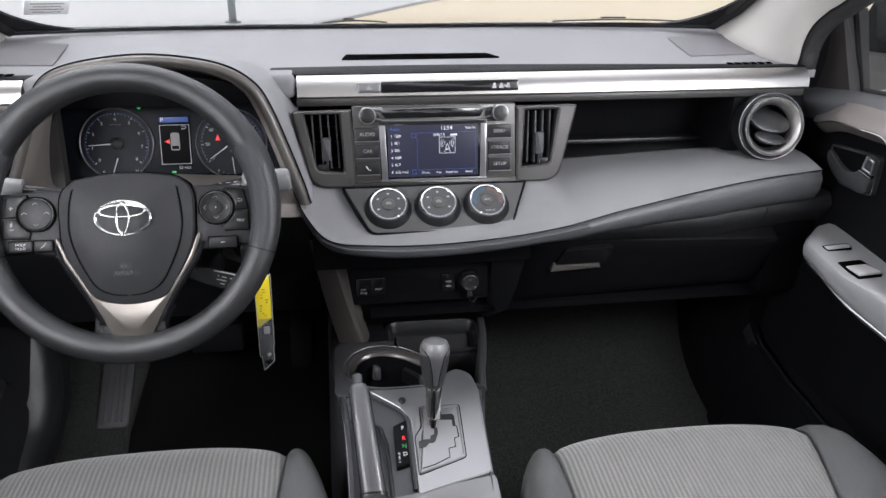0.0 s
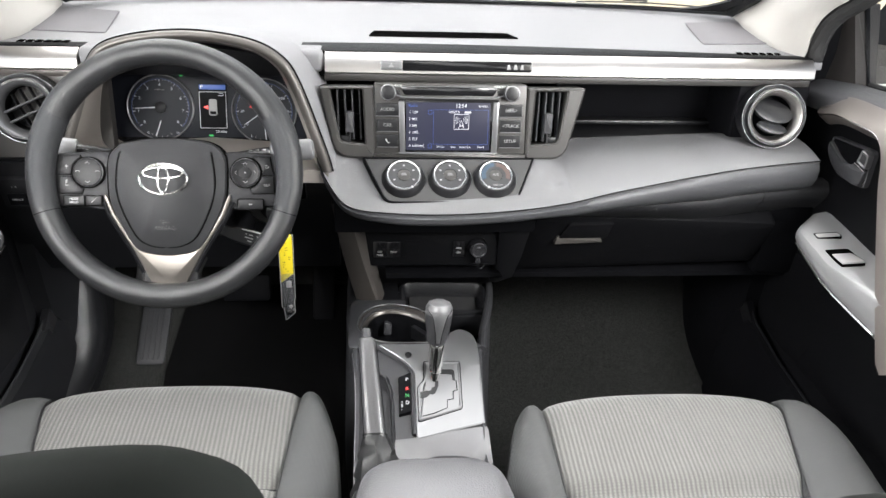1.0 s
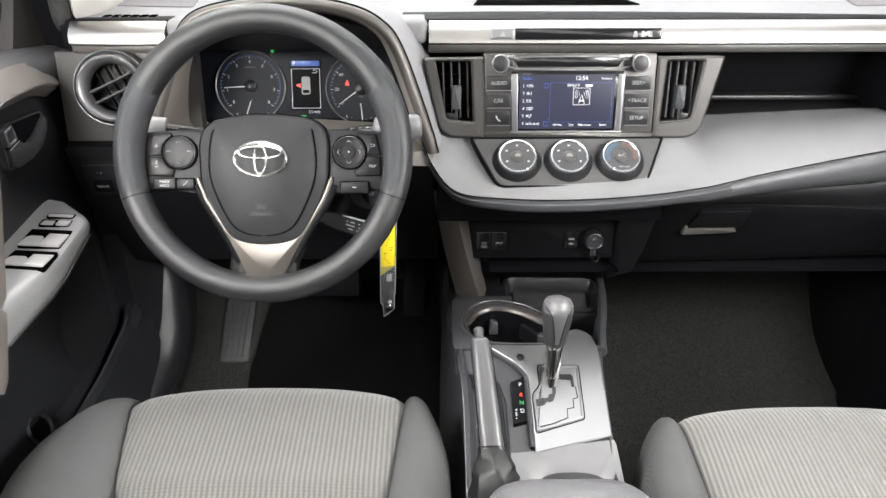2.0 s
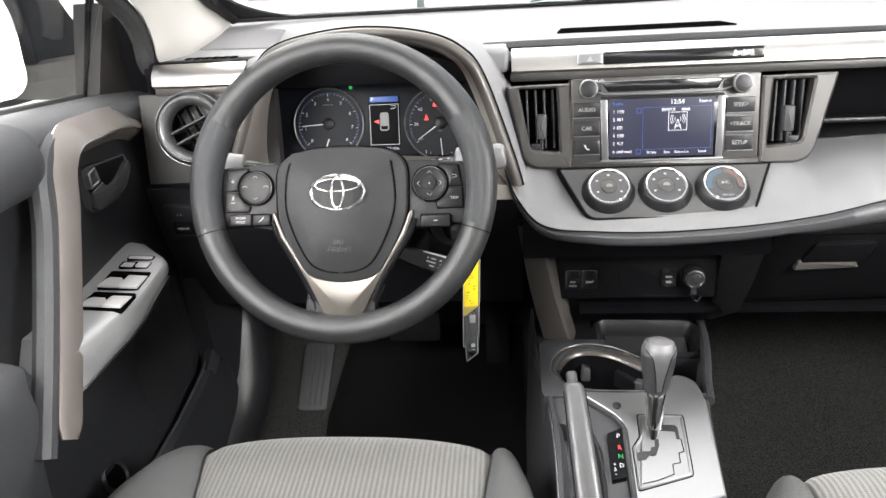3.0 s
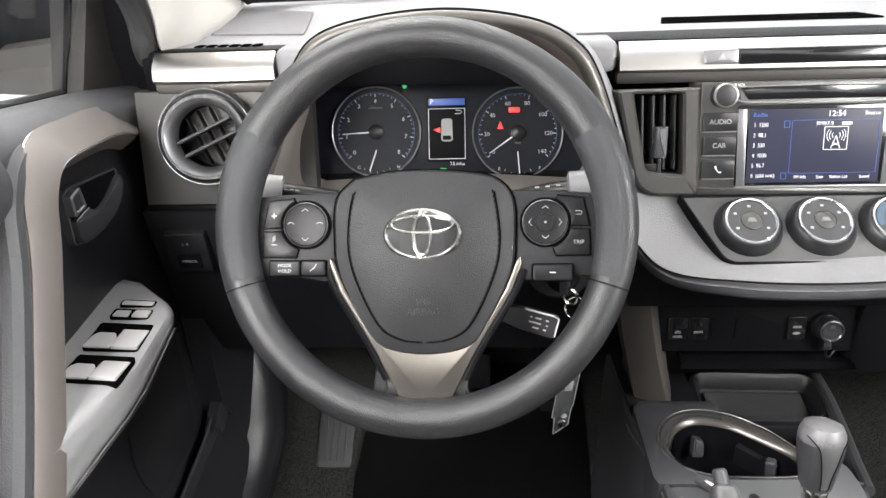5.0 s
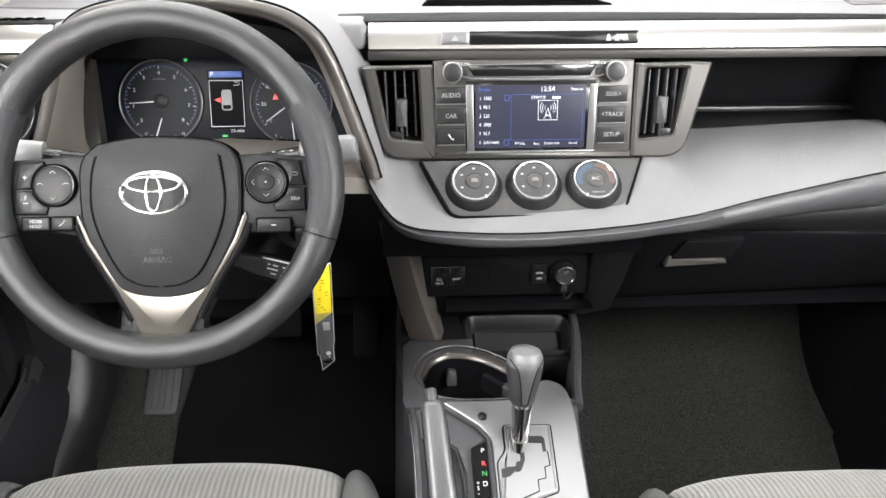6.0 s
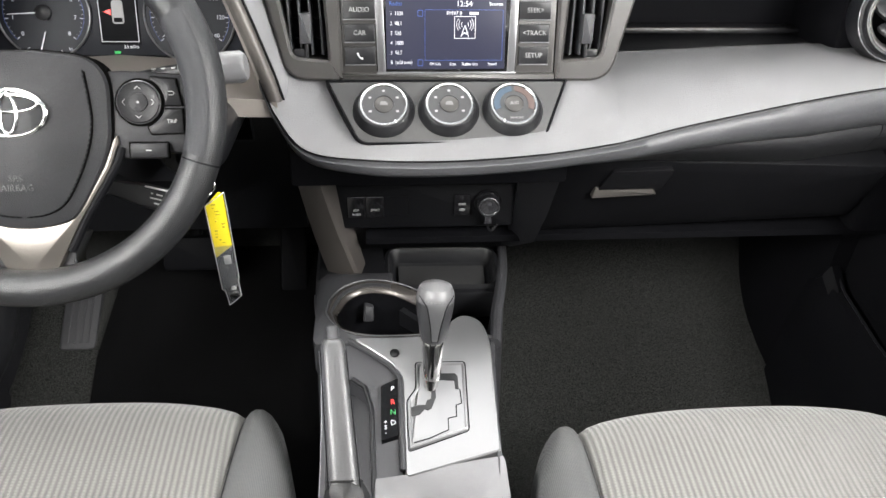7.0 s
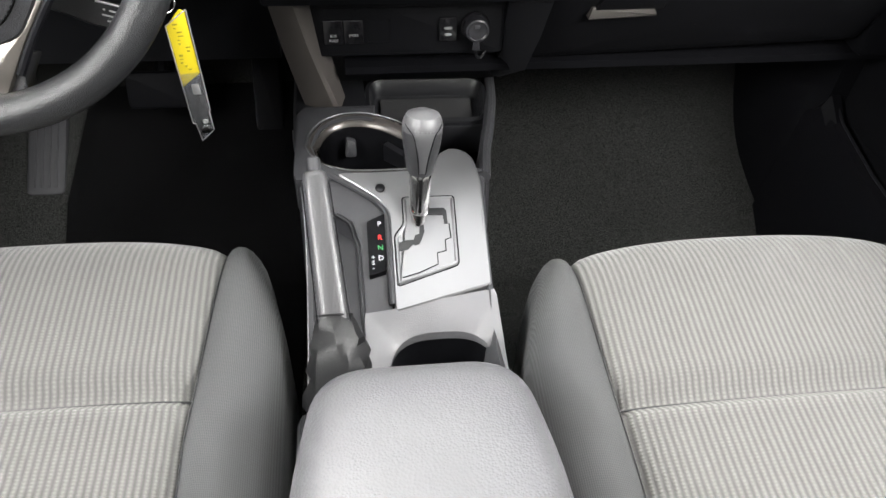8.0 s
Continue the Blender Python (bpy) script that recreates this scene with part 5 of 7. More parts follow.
# round side vents
def round_vent(x, lab, blade):
    v = thing("air_vent", lab, "air vent", group="round side vents")
    m = axes((x, 1.182, 0.7425), (1, 0, 0), (0, 0.22, 0.975)) @ pose(0, 0, 0, 0, 6 if x < 0 else -6, 0)
    part("socket", lathe([(0.0535, -0.02), (0.0535, 0.004), (0.0515, 0.010), (0.047, 0.012)], m, 48, hollow=True), HARD, v, "black round socket")
    part("rim_line", tube([m @ Vector((0.0522 * math.cos(2 * math.pi * k / 48), 0.0522 * math.sin(2 * math.pi * k / 48), 0.0085)) for k in range(49)], 0.0007, 6), PLATE, v)
    part("bezel", lathe([(0.0485, 0.004), (0.0488, 0.013), (0.0462, 0.0172), (0.0430, 0.0172)], m, 48, hollow=True), HARD, v, "black outer bezel")
    part("ring", lathe([(0.0434, 0.016), (0.0428, 0.0178), (0.0408, 0.0166), (0.0350, 0.006), (0.034, -0.006)], m, 48, hollow=True), PLATE if blade == "open" else SILVER, v, "satin silver ring")
    part("throat", lathe([(0.0365, 0.004), (0.034, -0.03), (0.0, -0.032)], m, 40, hollow=True), DARK, v, "black vent throat")
    t = m @ pose(0, 0, 0, 0, 0, 25)
    if blade == "open":
        for k in (-0.55, 0.55):
            part("slat", slab(rect(2 * math.sqrt(0.034 ** 2 - (k * 0.015) ** 2), 0.0034, 0.0012, 2, 0, k * 0.015), shift(t, 0, 0, 0.004), 0.022, 0.001), SOFT, v)
        for k in (-1, 0, 1):
            part("cross_slat", slab(rect(0.002, 2 * math.sqrt(0.032 ** 2 - (k * 0.014) ** 2), 0.0006, 2, k * 0.014, 0), shift(t, 0, 0, -0.008), 0.012, 0.0006), DARK, v)
    else:
        t = m @ pose(0, 0, 0, -28, 0, -14)
        part("flap", slab(ellipse(0.034, 0.020, 32, 0, 0.008), shift(t, 0, 0, 0.004), 0.005, 0.0015, 0.002), HARD, v, "black closed flap")
        part("flap", slab(ellipse(0.026, 0.010, 32, 0.004, -0.019), shift(t, 0, 0, 0.000), 0.005, 0.0015, 0.001), HARD, v)


round_vent(-0.650, "round black side vent with silver ring and angled slats", "open")
round_vent(0.546, "round side vent with silver ring and closed flap", "flap")


# ---- instruments ----
clus = thing("instrument_cluster", "black instrument cluster with two lit dials and a small display", "instrument cluster")
part("face", slab([Vector((p.x, (p.z - 0.72) / 0.958)) for p in IN_S], CL, 0.03, 0.002), DIAL, clus, "black dial face")
part("lower_trim", loft([[(-0.556, 1.225, 0.668), (-0.556, 1.25, 0.668), (-0.556, 1.25, 0.682)], [(-0.22, 1.225, 0.668), (-0.22, 1.25, 0.668), (-0.22, 1.25, 0.682)]]), GLOSS, clus)


def dial(cx, cz, marks, a0, a1, needle, lab, red):
    D = shift(CL, cx, (cz - 0.72) / 0.958, 0.001)
    d = part("dial", lathe([(0.0540, -0.002), (0.0540, 0.003), (0.0531, 0.0036), (0.0521, 0.003), (0.0521, 0.0)], D, 64), PLATE, clus, "round dial with a thin grey rim")
    part("plate", lathe([(0.0521, -0.002), (0.0521, 0.0012), (0.0, 0.0012)], D, 64), DIAL, d)
    n = len(marks)
    g, h = bmesh.new(), bmesh.new()
    for i in range((n - 1) * 5 + 1):
        a = radians(a0 + (a1 - a0) * i / ((n - 1) * 5))
        r_in = 0.0415 if i % 5 == 0 else 0.0435
        tube([D @ Vector((r * math.cos(a), r * math.sin(a), 0.0016)) for r in (r_in, 0.0455)], 0.0005 if i % 5 == 0 else 0.00025, 4, into=g)
    part("ticks", g, NUMERAL, d)
    arc = [radians(a0 + (a1 - a0) * i / 40) for i in range(41)]
    part("blue_arc", tube([D @ Vector((0.0462 * math.cos(a), 0.0462 * math.sin(a), 0.0014)) for a in arc], 0.0003, 4), ARC, d)
    for i, tx in enumerate(marks):
        a = radians(a0 + (a1 - a0) * i / (n - 1))
        words(tx, shift(D, 0.0362 * math.cos(a), 0.0362 * math.sin(a), 0.0015), 0.0070, NUMERAL, d)
    a = radians(needle)
    part("needle", tube([D @ Vector((0.004 * math.cos(a), 0.004 * math.sin(a), 0.004)), D @ Vector((0.041 * math.cos(a), 0.041 * math.sin(a), 0.003))], lambda q: 0.0010 - 0.0006 * q, 6), LIT, d, "lit white needle")
    part("hub", lathe([(0.009, 0.0), (0.009, 0.004), (0.007, 0.0055), (0.0, 0.006)], D, 24), HARD, d)
    for tx, x in (("C" if red else "E", -0.022), ("H" if red else "F", 0.026)):
        words(tx, shift(D, x, -0.042, 0.0015), 0.0055, NUMERAL, d)
    words("x1000r/min" if red else "MPH", shift(D, 0, 0.0285 if red else -0.012, 0.0015), 0.0036, DIM, d)
    for i in range(5):
        t = radians(235 + 70 * i / 4)
        part("gauge_tick", tube([D @ Vector((r * math.cos(t), -0.022 + r * math.sin(t), 0.0016)) for r in (0.0255, 0.0280)], 0.0004, 4), GREY_PRINT, d)
    a = radians(250 if red else 275)
    part("small_needle", tube([D @ Vector((0.0, -0.022, 0.003)), D @ Vector((0.026 * math.cos(a), -0.022 + 0.026 * math.sin(a), 0.003))], 0.0007, 5), LIT, d)
    return d


dial(-0.472, 0.7245, ["0", "1", "2", "3", "4", "5", "6", "7", "8"], 222, -42, 183, "rev", True)
d = dial(-0.303, 0.7205, ["0", "20", "40", "60", "80", "100", "120", "140"], 218, -38, 215, "speed", False)
Dm = shift(CL, -0.303, (0.7205 - 0.72) / 0.958, 0.003)
for i in range(8):                                     # the inner ring of small figures
    t = radians(205 - 230 * i / 7)
    part("inner_figure", slab(rect(0.0042, 0.0022, 0.0005, 2, 0.0245 * math.cos(t), 0.0245 * math.sin(t)), shift(Dm, 0, 0, -0.0016), 0.0005, 0.0001), DIM, d)
part("warning_lamp", slab([(-0.024, 0.005), (-0.017, 0.005), (-0.0205, 0.014)], Dm, 0.001, 0.0003), LITR, d, "lit red warning lamp")
part("warning_lamp", slab(rect(0.013, 0.006, 0.001, 2, -0.004, 0.027), Dm, 0.001, 0.0003), LITR, d, "lit red warning lamp")
info = part("display", slab(rect(0.047, 0.076, 0.001, 2, -0.387, 0.006), shift(CL, 0, 0, 0.0015), 0.003, 0.0004), DARK, clus, "small upright display")
I = shift(CL, -0.387, 0.006, 0.0022)
part("blue_bar", slab(rect(0.043, 0.008, 0.0005, 2, 0, 0.0325), I, 0.0006, 0.0001), LITB, info)
words("P", shift(I, -0.0175, 0.0325, 0.0004), 0.0085, LIT, info)
part("white_frame", frame_ring(rect(0.044, 0.060, 0.0005, 2, 0, -0.005), rect(0.0425, 0.0585, 0.0005, 2, 0, -0.005), I, 0.0006, 0.0002), LIT, info)
part("back_arrow", tube([I @ Vector(v) for v in ((0.010, 0.0185, 0.0006), (0.016, 0.0185, 0.0006), (0.018, 0.0205, 0.0006), (0.016, 0.0225, 0.0006), (0.011, 0.0225, 0.0006))], 0.0005, 4), LIT, info)
part("car_mark", slab(rounded([(-0.007, -0.014), (0.007, -0.014), (0.0065, 0.013), (-0.0065, 0.013)], 0.004), I, 0.001, 0.0003), GREY_PRINT, info, "small car drawing")
part("car_window", slab(rounded([(-0.005, -0.012), (0.005, -0.012), (0.005, -0.007), (-0.005, -0.007)], 0.001, 2), shift(I, 0, 0, 0.0005), 0.001, 0.0003), DARK, info)
part("door_mark", slab([(-0.016, 0.0), (-0.008, -0.004), (-0.008, 0.003)], I, 0.001, 0.0002), LITR, info)
words("3.5 miles", shift(I, 0.012, -0.0405, 0), 0.0062, LIT, info, squeeze=0.8)
part("green_lamp", lathe([(0.0025, -0.001), (0.0025, 0.001), (0.0, 0.0012)], shift(CL, -0.4365, 0.0575, 0.0022), 12), LITG, clus)
part("green_lamp", slab(rect(0.007, 0.003, 0.0008, 2, -0.392, -0.041), shift(CL, 0, 0, 0.0022), 0.001, 0.0002), LITG, clus)

# ---- steering ----
WC = Vector((-0.393, 0.975, 0.716))
W = axes(WC, (1, 0, 0), (0, 0.423, 0.906))
col = thing("steering_column", "black steering column shroud with two stalks", "steering column")
part("shroud", loft([[W @ Vector((x * f, y * f - (0.01 if f > 1 else 0), z)) for x, y in ((-0.05, -0.055), (0.05, -0.055), (0.062, -0.02), (0.055, 0.03), (0.03, 0.045), (-0.03, 0.045), (-0.055, 0.03), (-0.062, -0.02))]
                     for z, f in ((-0.035, 0.75), (-0.05, 0.95), (-0.12, 1.1), (-0.30, 1.2))]), HARD, col, "black column shroud")
for s in (-1, 1):
    pts = [W @ Vector(v) for v in ((s * 0.05, 0.026, -0.085), (s * 0.10, 0.034, -0.072), (s * 0.145, 0.039, -0.064), (s * 0.180, 0.041, -0.060))]
    part("stalk", tube(smooth_path(pts, 4), lambda q: 0.007 + 0.002 * q, 12), HARD, col, "black control stalk")
    a, b = W @ Vector((s * (0.140 if s < 0 else 0.128), 0.038, -0.066)), W @ Vector((s * (0.172 if s < 0 else 0.188), 0.041, -0.060))
    d = (b - a)
    # the left end's stronger light is put into its paler colour
    part("stalk_end", tube([a, a + d * 0.04, a + d * 0.5, a + d * 0.93, b], lambda q: 0.0085 if q < 0.2 else (0.0125 if q < 0.95 else 0.010), 14, flat=1.25), ARM if s < 0 else PALE, col, "grey turning end of the stalk")
    for k in range(3):
        c = a.lerp(b, -0.15 - 0.16 * k) + W.to_3x3() @ Vector((0, 0.002, 0.0095))
        part("print_bar", slab(rect(0.004, 0.0012, 0.0003, 2), axes(c, b - a, W.to_3x3() @ Vector((0, 1, 0))), 0.002, 0.0001), GREY_PRINT, col)

wheel = thing("steering_wheel", "black vinyl steering wheel with silver lower spoke and airbag pad", "steering wheel")
R, r0 = 0.1625, 0.0168


def rim_swell(a):
    """How much thicker the rim is at an angle: thumb rests at ten and two."""
    return 1.0 + 0.10 * max(0.0, math.cos(2 * (a - 0.45)) if math.cos(a) > 0 else math.cos(2 * (a - math.pi + 0.45))) ** 2


def rim_point(a, b, e=0.0):
    r = r0 * rim_swell(a)
    return W @ Vector(((R + (r + e) * math.cos(b)) * math.cos(a), (R + (r + e) * math.cos(b)) * math.sin(a), (r * 1.12 + e) * math.sin(b)))


rim = part("rim", loft([[rim_point(2 * math.pi * i / 120, 2 * math.pi * k / 20) for k in range(20)] for i in range(121)], caps=False), RIM, wheel, "thick grained black rim")
GRIP = material("dotted_black_grip", (0.0306, 0.0315, 0.0341), 0.48, spec=0.3, grain=0.35, scale=1300, kind="cells")
for a0, a1 in ((150, 197), (-17, 30)):
    rows = []
    for i in range(25):
        a = radians(a0 + (a1 - a0) * i / 24)
        rows.append([rim_point(a, b, 0.0006 if 0 < i < 24 and 0 < k < 16 else -0.0008) for k, b in enumerate([radians(62 + 186 * k / 16) for k in range(17)])])
    part("grip_inlay", loft(rows, close=False), GRIP, wheel, "dotted grip inlay", 60)
for a in (-18, 198):
    part("seam", loft([[rim_point(radians(a) + da, 2 * math.pi * k / 20, e) for k in range(20)] for da, e in ((-0.006, -0.001), (-0.004, 0.0005), (0.004, 0.0005), (0.006, -0.001))], caps=False), DARK, wheel)

HUB = shift(W, 0, 0, -0.0135)
# spokes
for s in (-1, 1):
    o = [(0.060, 0.030), (0.085, 0.032), (0.120, 0.030), (0.150, 0.028), (0.156, 0.02), (0.156, -0.028), (0.150, -0.045), (0.128, -0.042), (0.105, -0.044), (0.085, -0.048), (0.060, -0.040)]
    o = [(s * x, y) for x, y in o]
    if s < 0:
        o = o[::-1]
    sp = part("spoke", slab(rounded(o, 0.008, 3), shift(HUB, 0, 0, 0.006), 0.03, 0.005, 0.003), HUBM, wheel, "black side spoke with buttons")
    B = shift(HUB, s * 0.1025, 0.003, 0.0105)
    bt = part("round_pad", lathe([(0.0192, -0.006), (0.0192, 0.001), (0.0178, 0.0025), (0.0165, 0.0020)] + ([(0.0, 0.0024)] if s < 0 else [(0.0080, 0.0018), (0.0078, 0.0030), (0.0, 0.0034)]), B, 40), KEYM, sp, "round button pad")
    part("pad_gap", lathe([(0.0212, -0.004), (0.0212, -0.0002), (0.0, -0.0002)], B, 40), VOID, sp)
    part("rim_line", lathe([(0.0193, -0.002), (0.0193, 0.0014), (0.0186, 0.0022), (0.0184, 0.0010)], B, 40, hollow=True), PLATE, sp)
    for k in range(4):
        a = k * math.pi / 2
        if s < 0 and k in (0, 2):
            part("mark", tube([B @ Vector((0.0125 * math.cos(a) + 0.003 * math.cos(t), 0.0125 * math.sin(a) + 0.002 * math.sin(t), 0.0026)) for t in (0.3, 1.2, 2.0, 2.9)], 0.0004, 4), GREY_PRINT, bt)
        else:
            u = Vector((math.cos(a), math.sin(a), 0))
            w = Vector((-u.y, u.x, 0))
            part("mark", tube([B @ (u * 0.0115 + w * 0.0028 + Vector((0, 0, 0.0028))), B @ (u * 0.0138 + Vector((0, 0, 0.0028))), B @ (u * 0.0115 - w * 0.0028 + Vector((0, 0, 0.0028)))], 0.0004, 4), GREY_PRINT, bt)
    if s > 0:
        part("mark", lathe([(0.0011, 0), (0.0011, 0.0006), (0, 0.0007)], shift(B, 0, 0, 0.0032), 12), GREY_PRINT, bt)
    for lower in (0, 1):                               # two keys wrapped round the pad
        a0, a1 = ((64, -7), (-15, -72))[lower]
        bow = [(0.0222 * math.cos(radians(a0 + (a1 - a0) * i / 8)), 0.0222 * math.sin(radians(a0 + (a1 - a0) * i / 8))) for i in range(9)]
        key_o = [(0.032, 0.0206), (0.011, 0.0225)] + bow + [(0.037, -0.003)] if not lower else [(0.037, -0.006)] + bow + [(0.009, -0.028), (0.0375, -0.0275)]
        key_o = [Vector((s * (0.1025 + x), 0.003 + y)) for x, y in key_o]
        if s > 0:
            key_o = key_o[::-1]
        part("key_gap", slab(inset(key_o, -0.0010), shift(HUB, 0, 0, 0.0094), 0.004, 0.0001), VOID, sp)
        k = part("button", slab(key_o, shift(HUB, 0, 0, 0.0102), 0.005, 0.0008), KEYM, sp)
        at = shift(HUB, s * (0.1025 + 0.028), 0.003 + (-0.017 if lower else 0.008), 0.0106)
        if s < 0:
            part("mark", slab(rect(0.0046, 0.0009, 0.0002, 2), at, 0.0006, 0.0001), GREY_PRINT, k)
            if not lower:
                part("mark", slab(rect(0.0009, 0.0046, 0.0002, 2), at, 0.0006, 0.0001), GREY_PRINT, k)
            else:
                part("mark", slab([(-0.0015, 0.002), (0.0012, 0.004), (0.0012, 0.0085), (-0.0015, 0.0065)], at, 0.0006, 0.0001), DIM, k)
        elif lower:
            words("TRIP", at, 0.0048, GREY_PRINT, k)
        else:
            part("mark", tube([at @ Vector(v) for v in ((-0.0025, 0.0015, 0), (0.002, 0.0015, 0), (0.003, 0, 0), (0.002, -0.0015, 0), (-0.002, -0.0015, 0))], 0.0004, 4), GREY_PRINT, k)
    if s < 0:
        for x, w, tx in ((-0.1215, 0.026, "MODE"), (-0.0965, 0.021, "")):
            part("key_gap", slab(rect(w + 0.002, 0.0145, 0.002, 3, x, -0.0345), shift(HUB, 0, 0, 0.0094), 0.004, 0.0001), VOID, sp)
            k = part("button", slab(rect(w, 0.0125, 0.002, 3, x, -0.0345), shift(HUB, 0, 0, 0.0102), 0.006, 0.001), KEYM, sp)
            if tx:
                words("MODE", shift(HUB, x, -0.0322, 0.0102), 0.0042, GREY_PRINT, k)
                words("HOLD", shift(HUB, x, -0.0368, 0.0102), 0.0042, GREY_PRINT, k)
            else:
                part("mark", tube([HUB @ Vector((x - 0.003, -0.037, 0.0102)), HUB @ Vector((x + 0.001, -0.034, 0.0102)), HUB @ Vector((x + 0.003, -0.031, 0.0102))], 0.0005, 4), GREY_PRINT, k)
    else:
        part("key_gap", slab(rect(0.035, 0.0155, 0.002, 3, 0.1085, -0.0395), shift(HUB, 0, 0, 0.0094), 0.004, 0.0001), VOID, sp)
        k = part("button", slab(rect(0.033, 0.0135, 0.002, 3, 0.1085, -0.0395), shift(HUB, 0, 0, 0.0102), 0.006, 0.001), KEYM, sp)
        part("mark", tube([HUB @ Vector((0.106, -0.0395, 0.0106)), HUB @ Vector((0.111, -0.0395, 0.0106))], 0.0006, 4), GREY_PRINT, k)

# silver fork below the pad
fork = [(-0.0815, -0.026), (-0.0775, -0.030), (-0.069, -0.052), (-0.046, -0.090), (-0.034, -0.102), (0.0, -0.1065), (0.034, -0.102), (0.046, -0.090), (0.069, -0.052), (0.0775, -0.030), (0.0815, -0.026),
        (0.0825, -0.032), (0.0738, -0.0550), (0.0508, -0.0925), (0.0425, -0.1065), (0.0225, -0.1455), (0.0, -0.1475), (-0.0225, -0.1455), (-0.0425, -0.1065), (-0.0508, -0.0925), (-0.0738, -0.0550), (-0.0825, -0.032)]
part("fork_spoke", slab([Vector(p) for p in fork], shift(HUB, 0, 0, 0.011), 0.014, 0.0018), FORK, wheel, "satin silver lower spoke")
part("spoke_foot", slab(rounded([(-0.046, -0.112), (-0.033, -0.138), (-0.050, -0.160), (0.050, -0.160), (0.033, -0.138), (0.046, -0.112)], [0.004, 0.012, 0.002, 0.002, 0.012, 0.004], 4), shift(HUB, 0, 0, 0.004), 0.020, 0.003), RIM, wheel, "black vinyl foot of the lower spoke")
for s in (-1, 1):
    part("spoke_border", tube(smooth_path([HUB @ Vector((s * x, y, 0.0055)) for x, y in ((0.0835, -0.036), (0.0755, -0.0560), (0.0525, -0.0935), (0.0445, -0.1075), (0.033, -0.130))], 4), 0.0042, 10), DARK, wheel, "black border beside the lower spoke")
padline = [(-0.060, 0.047), (-0.03, 0.0525), (0.0, 0.054), (0.03, 0.0525), (0.060, 0.047), (0.0755, 0.030), (0.0775, 0.0), (0.0735, -0.036), (0.051, -0.082), (0.035, -0.0985), (0.0, -0.1045), (-0.035, -0.0985), (-0.051, -0.082), (-0.0735, -0.036), (-0.0775, 0.0), (-0.0755, 0.030)]
po = [Vector((p.x, p.y)) for p in smooth_path([(x, y, 0) for x, y in padline + padline[:1]], 4)[:-1]]
def pad_height(x, y):
    """How far the domed pad stands out over the hub at a point."""
    c = sum(po, Vector((0, 0))) / len(po)
    d = Vector((x, y)) - c
    best = 1.0
    edge = inset(po, 0.007)
    for a, b in zip(edge, edge[1:] + edge[:1]):
        e = b - a
        den = d.x * e.y - d.y * e.x
        if abs(den) > 1e-9:
            k = ((a - c).x * e.y - (a - c).y * e.x) / den
            q = ((a - c).x * d.y - (a - c).y * d.x) / den
            if k > 0 and 0 <= q <= 1:
                best = 1 / k
    return 0.0162 + 0.018 * max(0.0, 1 - min(1.0, best) ** 2)


part("pad_gap", slab([Vector((p.x * 1.02, p.y * 1.018)) for p in po], shift(HUB, 0, -0.005, 0.0095), 0.02, 0.001), VOID, wheel)
pad = part("airbag_pad", slab(po, shift(HUB, 0, -0.005, 0.016), 0.03, 0.007, 0.018), material("fine_grained_black_vinyl", (0.022, 0.022, 0.0235), 0.42, spec=0.2, grain=0.22, scale=900, kind="cells"), wheel, "grained black airbag cover")
for s in (-1, 1):
    seam = [Vector((p.x, p.y, pad_height(p.x, p.y))) for p in smooth_path([(s * x, y, 0) for x, y in ((0.0585, 0.034), (0.062, 0.012), (0.063, -0.012), (0.058, -0.036), (0.046, -0.064), (0.034, -0.082), (0.018, -0.0905), (0.003, -0.0925))], 6)]
    stitches([HUB @ (p + Vector((0, -0.005, 0))) for p in seam], wheel, 0.0046, 0.0028, 0.0007, DARK)
    part("seam_groove", tube([HUB @ (p + Vector((s * 0.0012, -0.005, -0.0004))) for p in seam], 0.0008, 6), VOID, wheel)
words("SRS", shift(HUB, 0.0, -0.063, 0.0292), 0.008, HARD, pad)
words("AIRBAG", shift(HUB, 0.0, -0.0715, 0.0275), 0.008, HARD, pad)
L = shift(HUB, 0.0, -0.007, 0.0345)
part("emblem", frame_ring(ellipse(0.0325, 0.0215, 48), ellipse(0.0287, 0.0180, 48), L, 0.004, 0.0018), EMBLEM, wheel, "oval chrome emblem of interlaced rings")
part("emblem_ring", frame_ring(ellipse(0.0270, 0.0085, 40, 0, 0.0080), ellipse(0.0235, 0.0056, 40, 0, 0.0080), shift(L, 0, 0, 0.0005), 0.004, 0.0015), EMBLEM, wheel)
part("emblem_ring", frame_ring(ellipse(0.0085, 0.0185, 40, 0, -0.0005), ellipse(0.0055, 0.0155, 40, 0, -0.0005), shift(L, 0, 0, 0.0008), 0.004, 0.0015), EMBLEM, wheel)
part("emblem_back", slab(ellipse(0.0285, 0.018, 40), shift(L, 0, 0, -0.0018), 0.003, 0.0005), HUBM, wheel)

# blank switch cover on the knee panel
bc = thing("blank_cover", "small black blank switch cover on the knee panel", "switch")
BC = axes((-0.2470, 1.1935, 0.600), (1, 0, 0), (0, -0.27, 0.96))
o = rect(0.026, 0.038, 0.003, 3)
part("bezel", frame_ring(o, inset(o, 0.0018), BC, 0.008, 0.0006), SOFT, bc)
part("plate", slab(inset(o, 0.002), shift(BC, 0, 0, -0.0012), 0.008, 0.0006), VOID, bc)

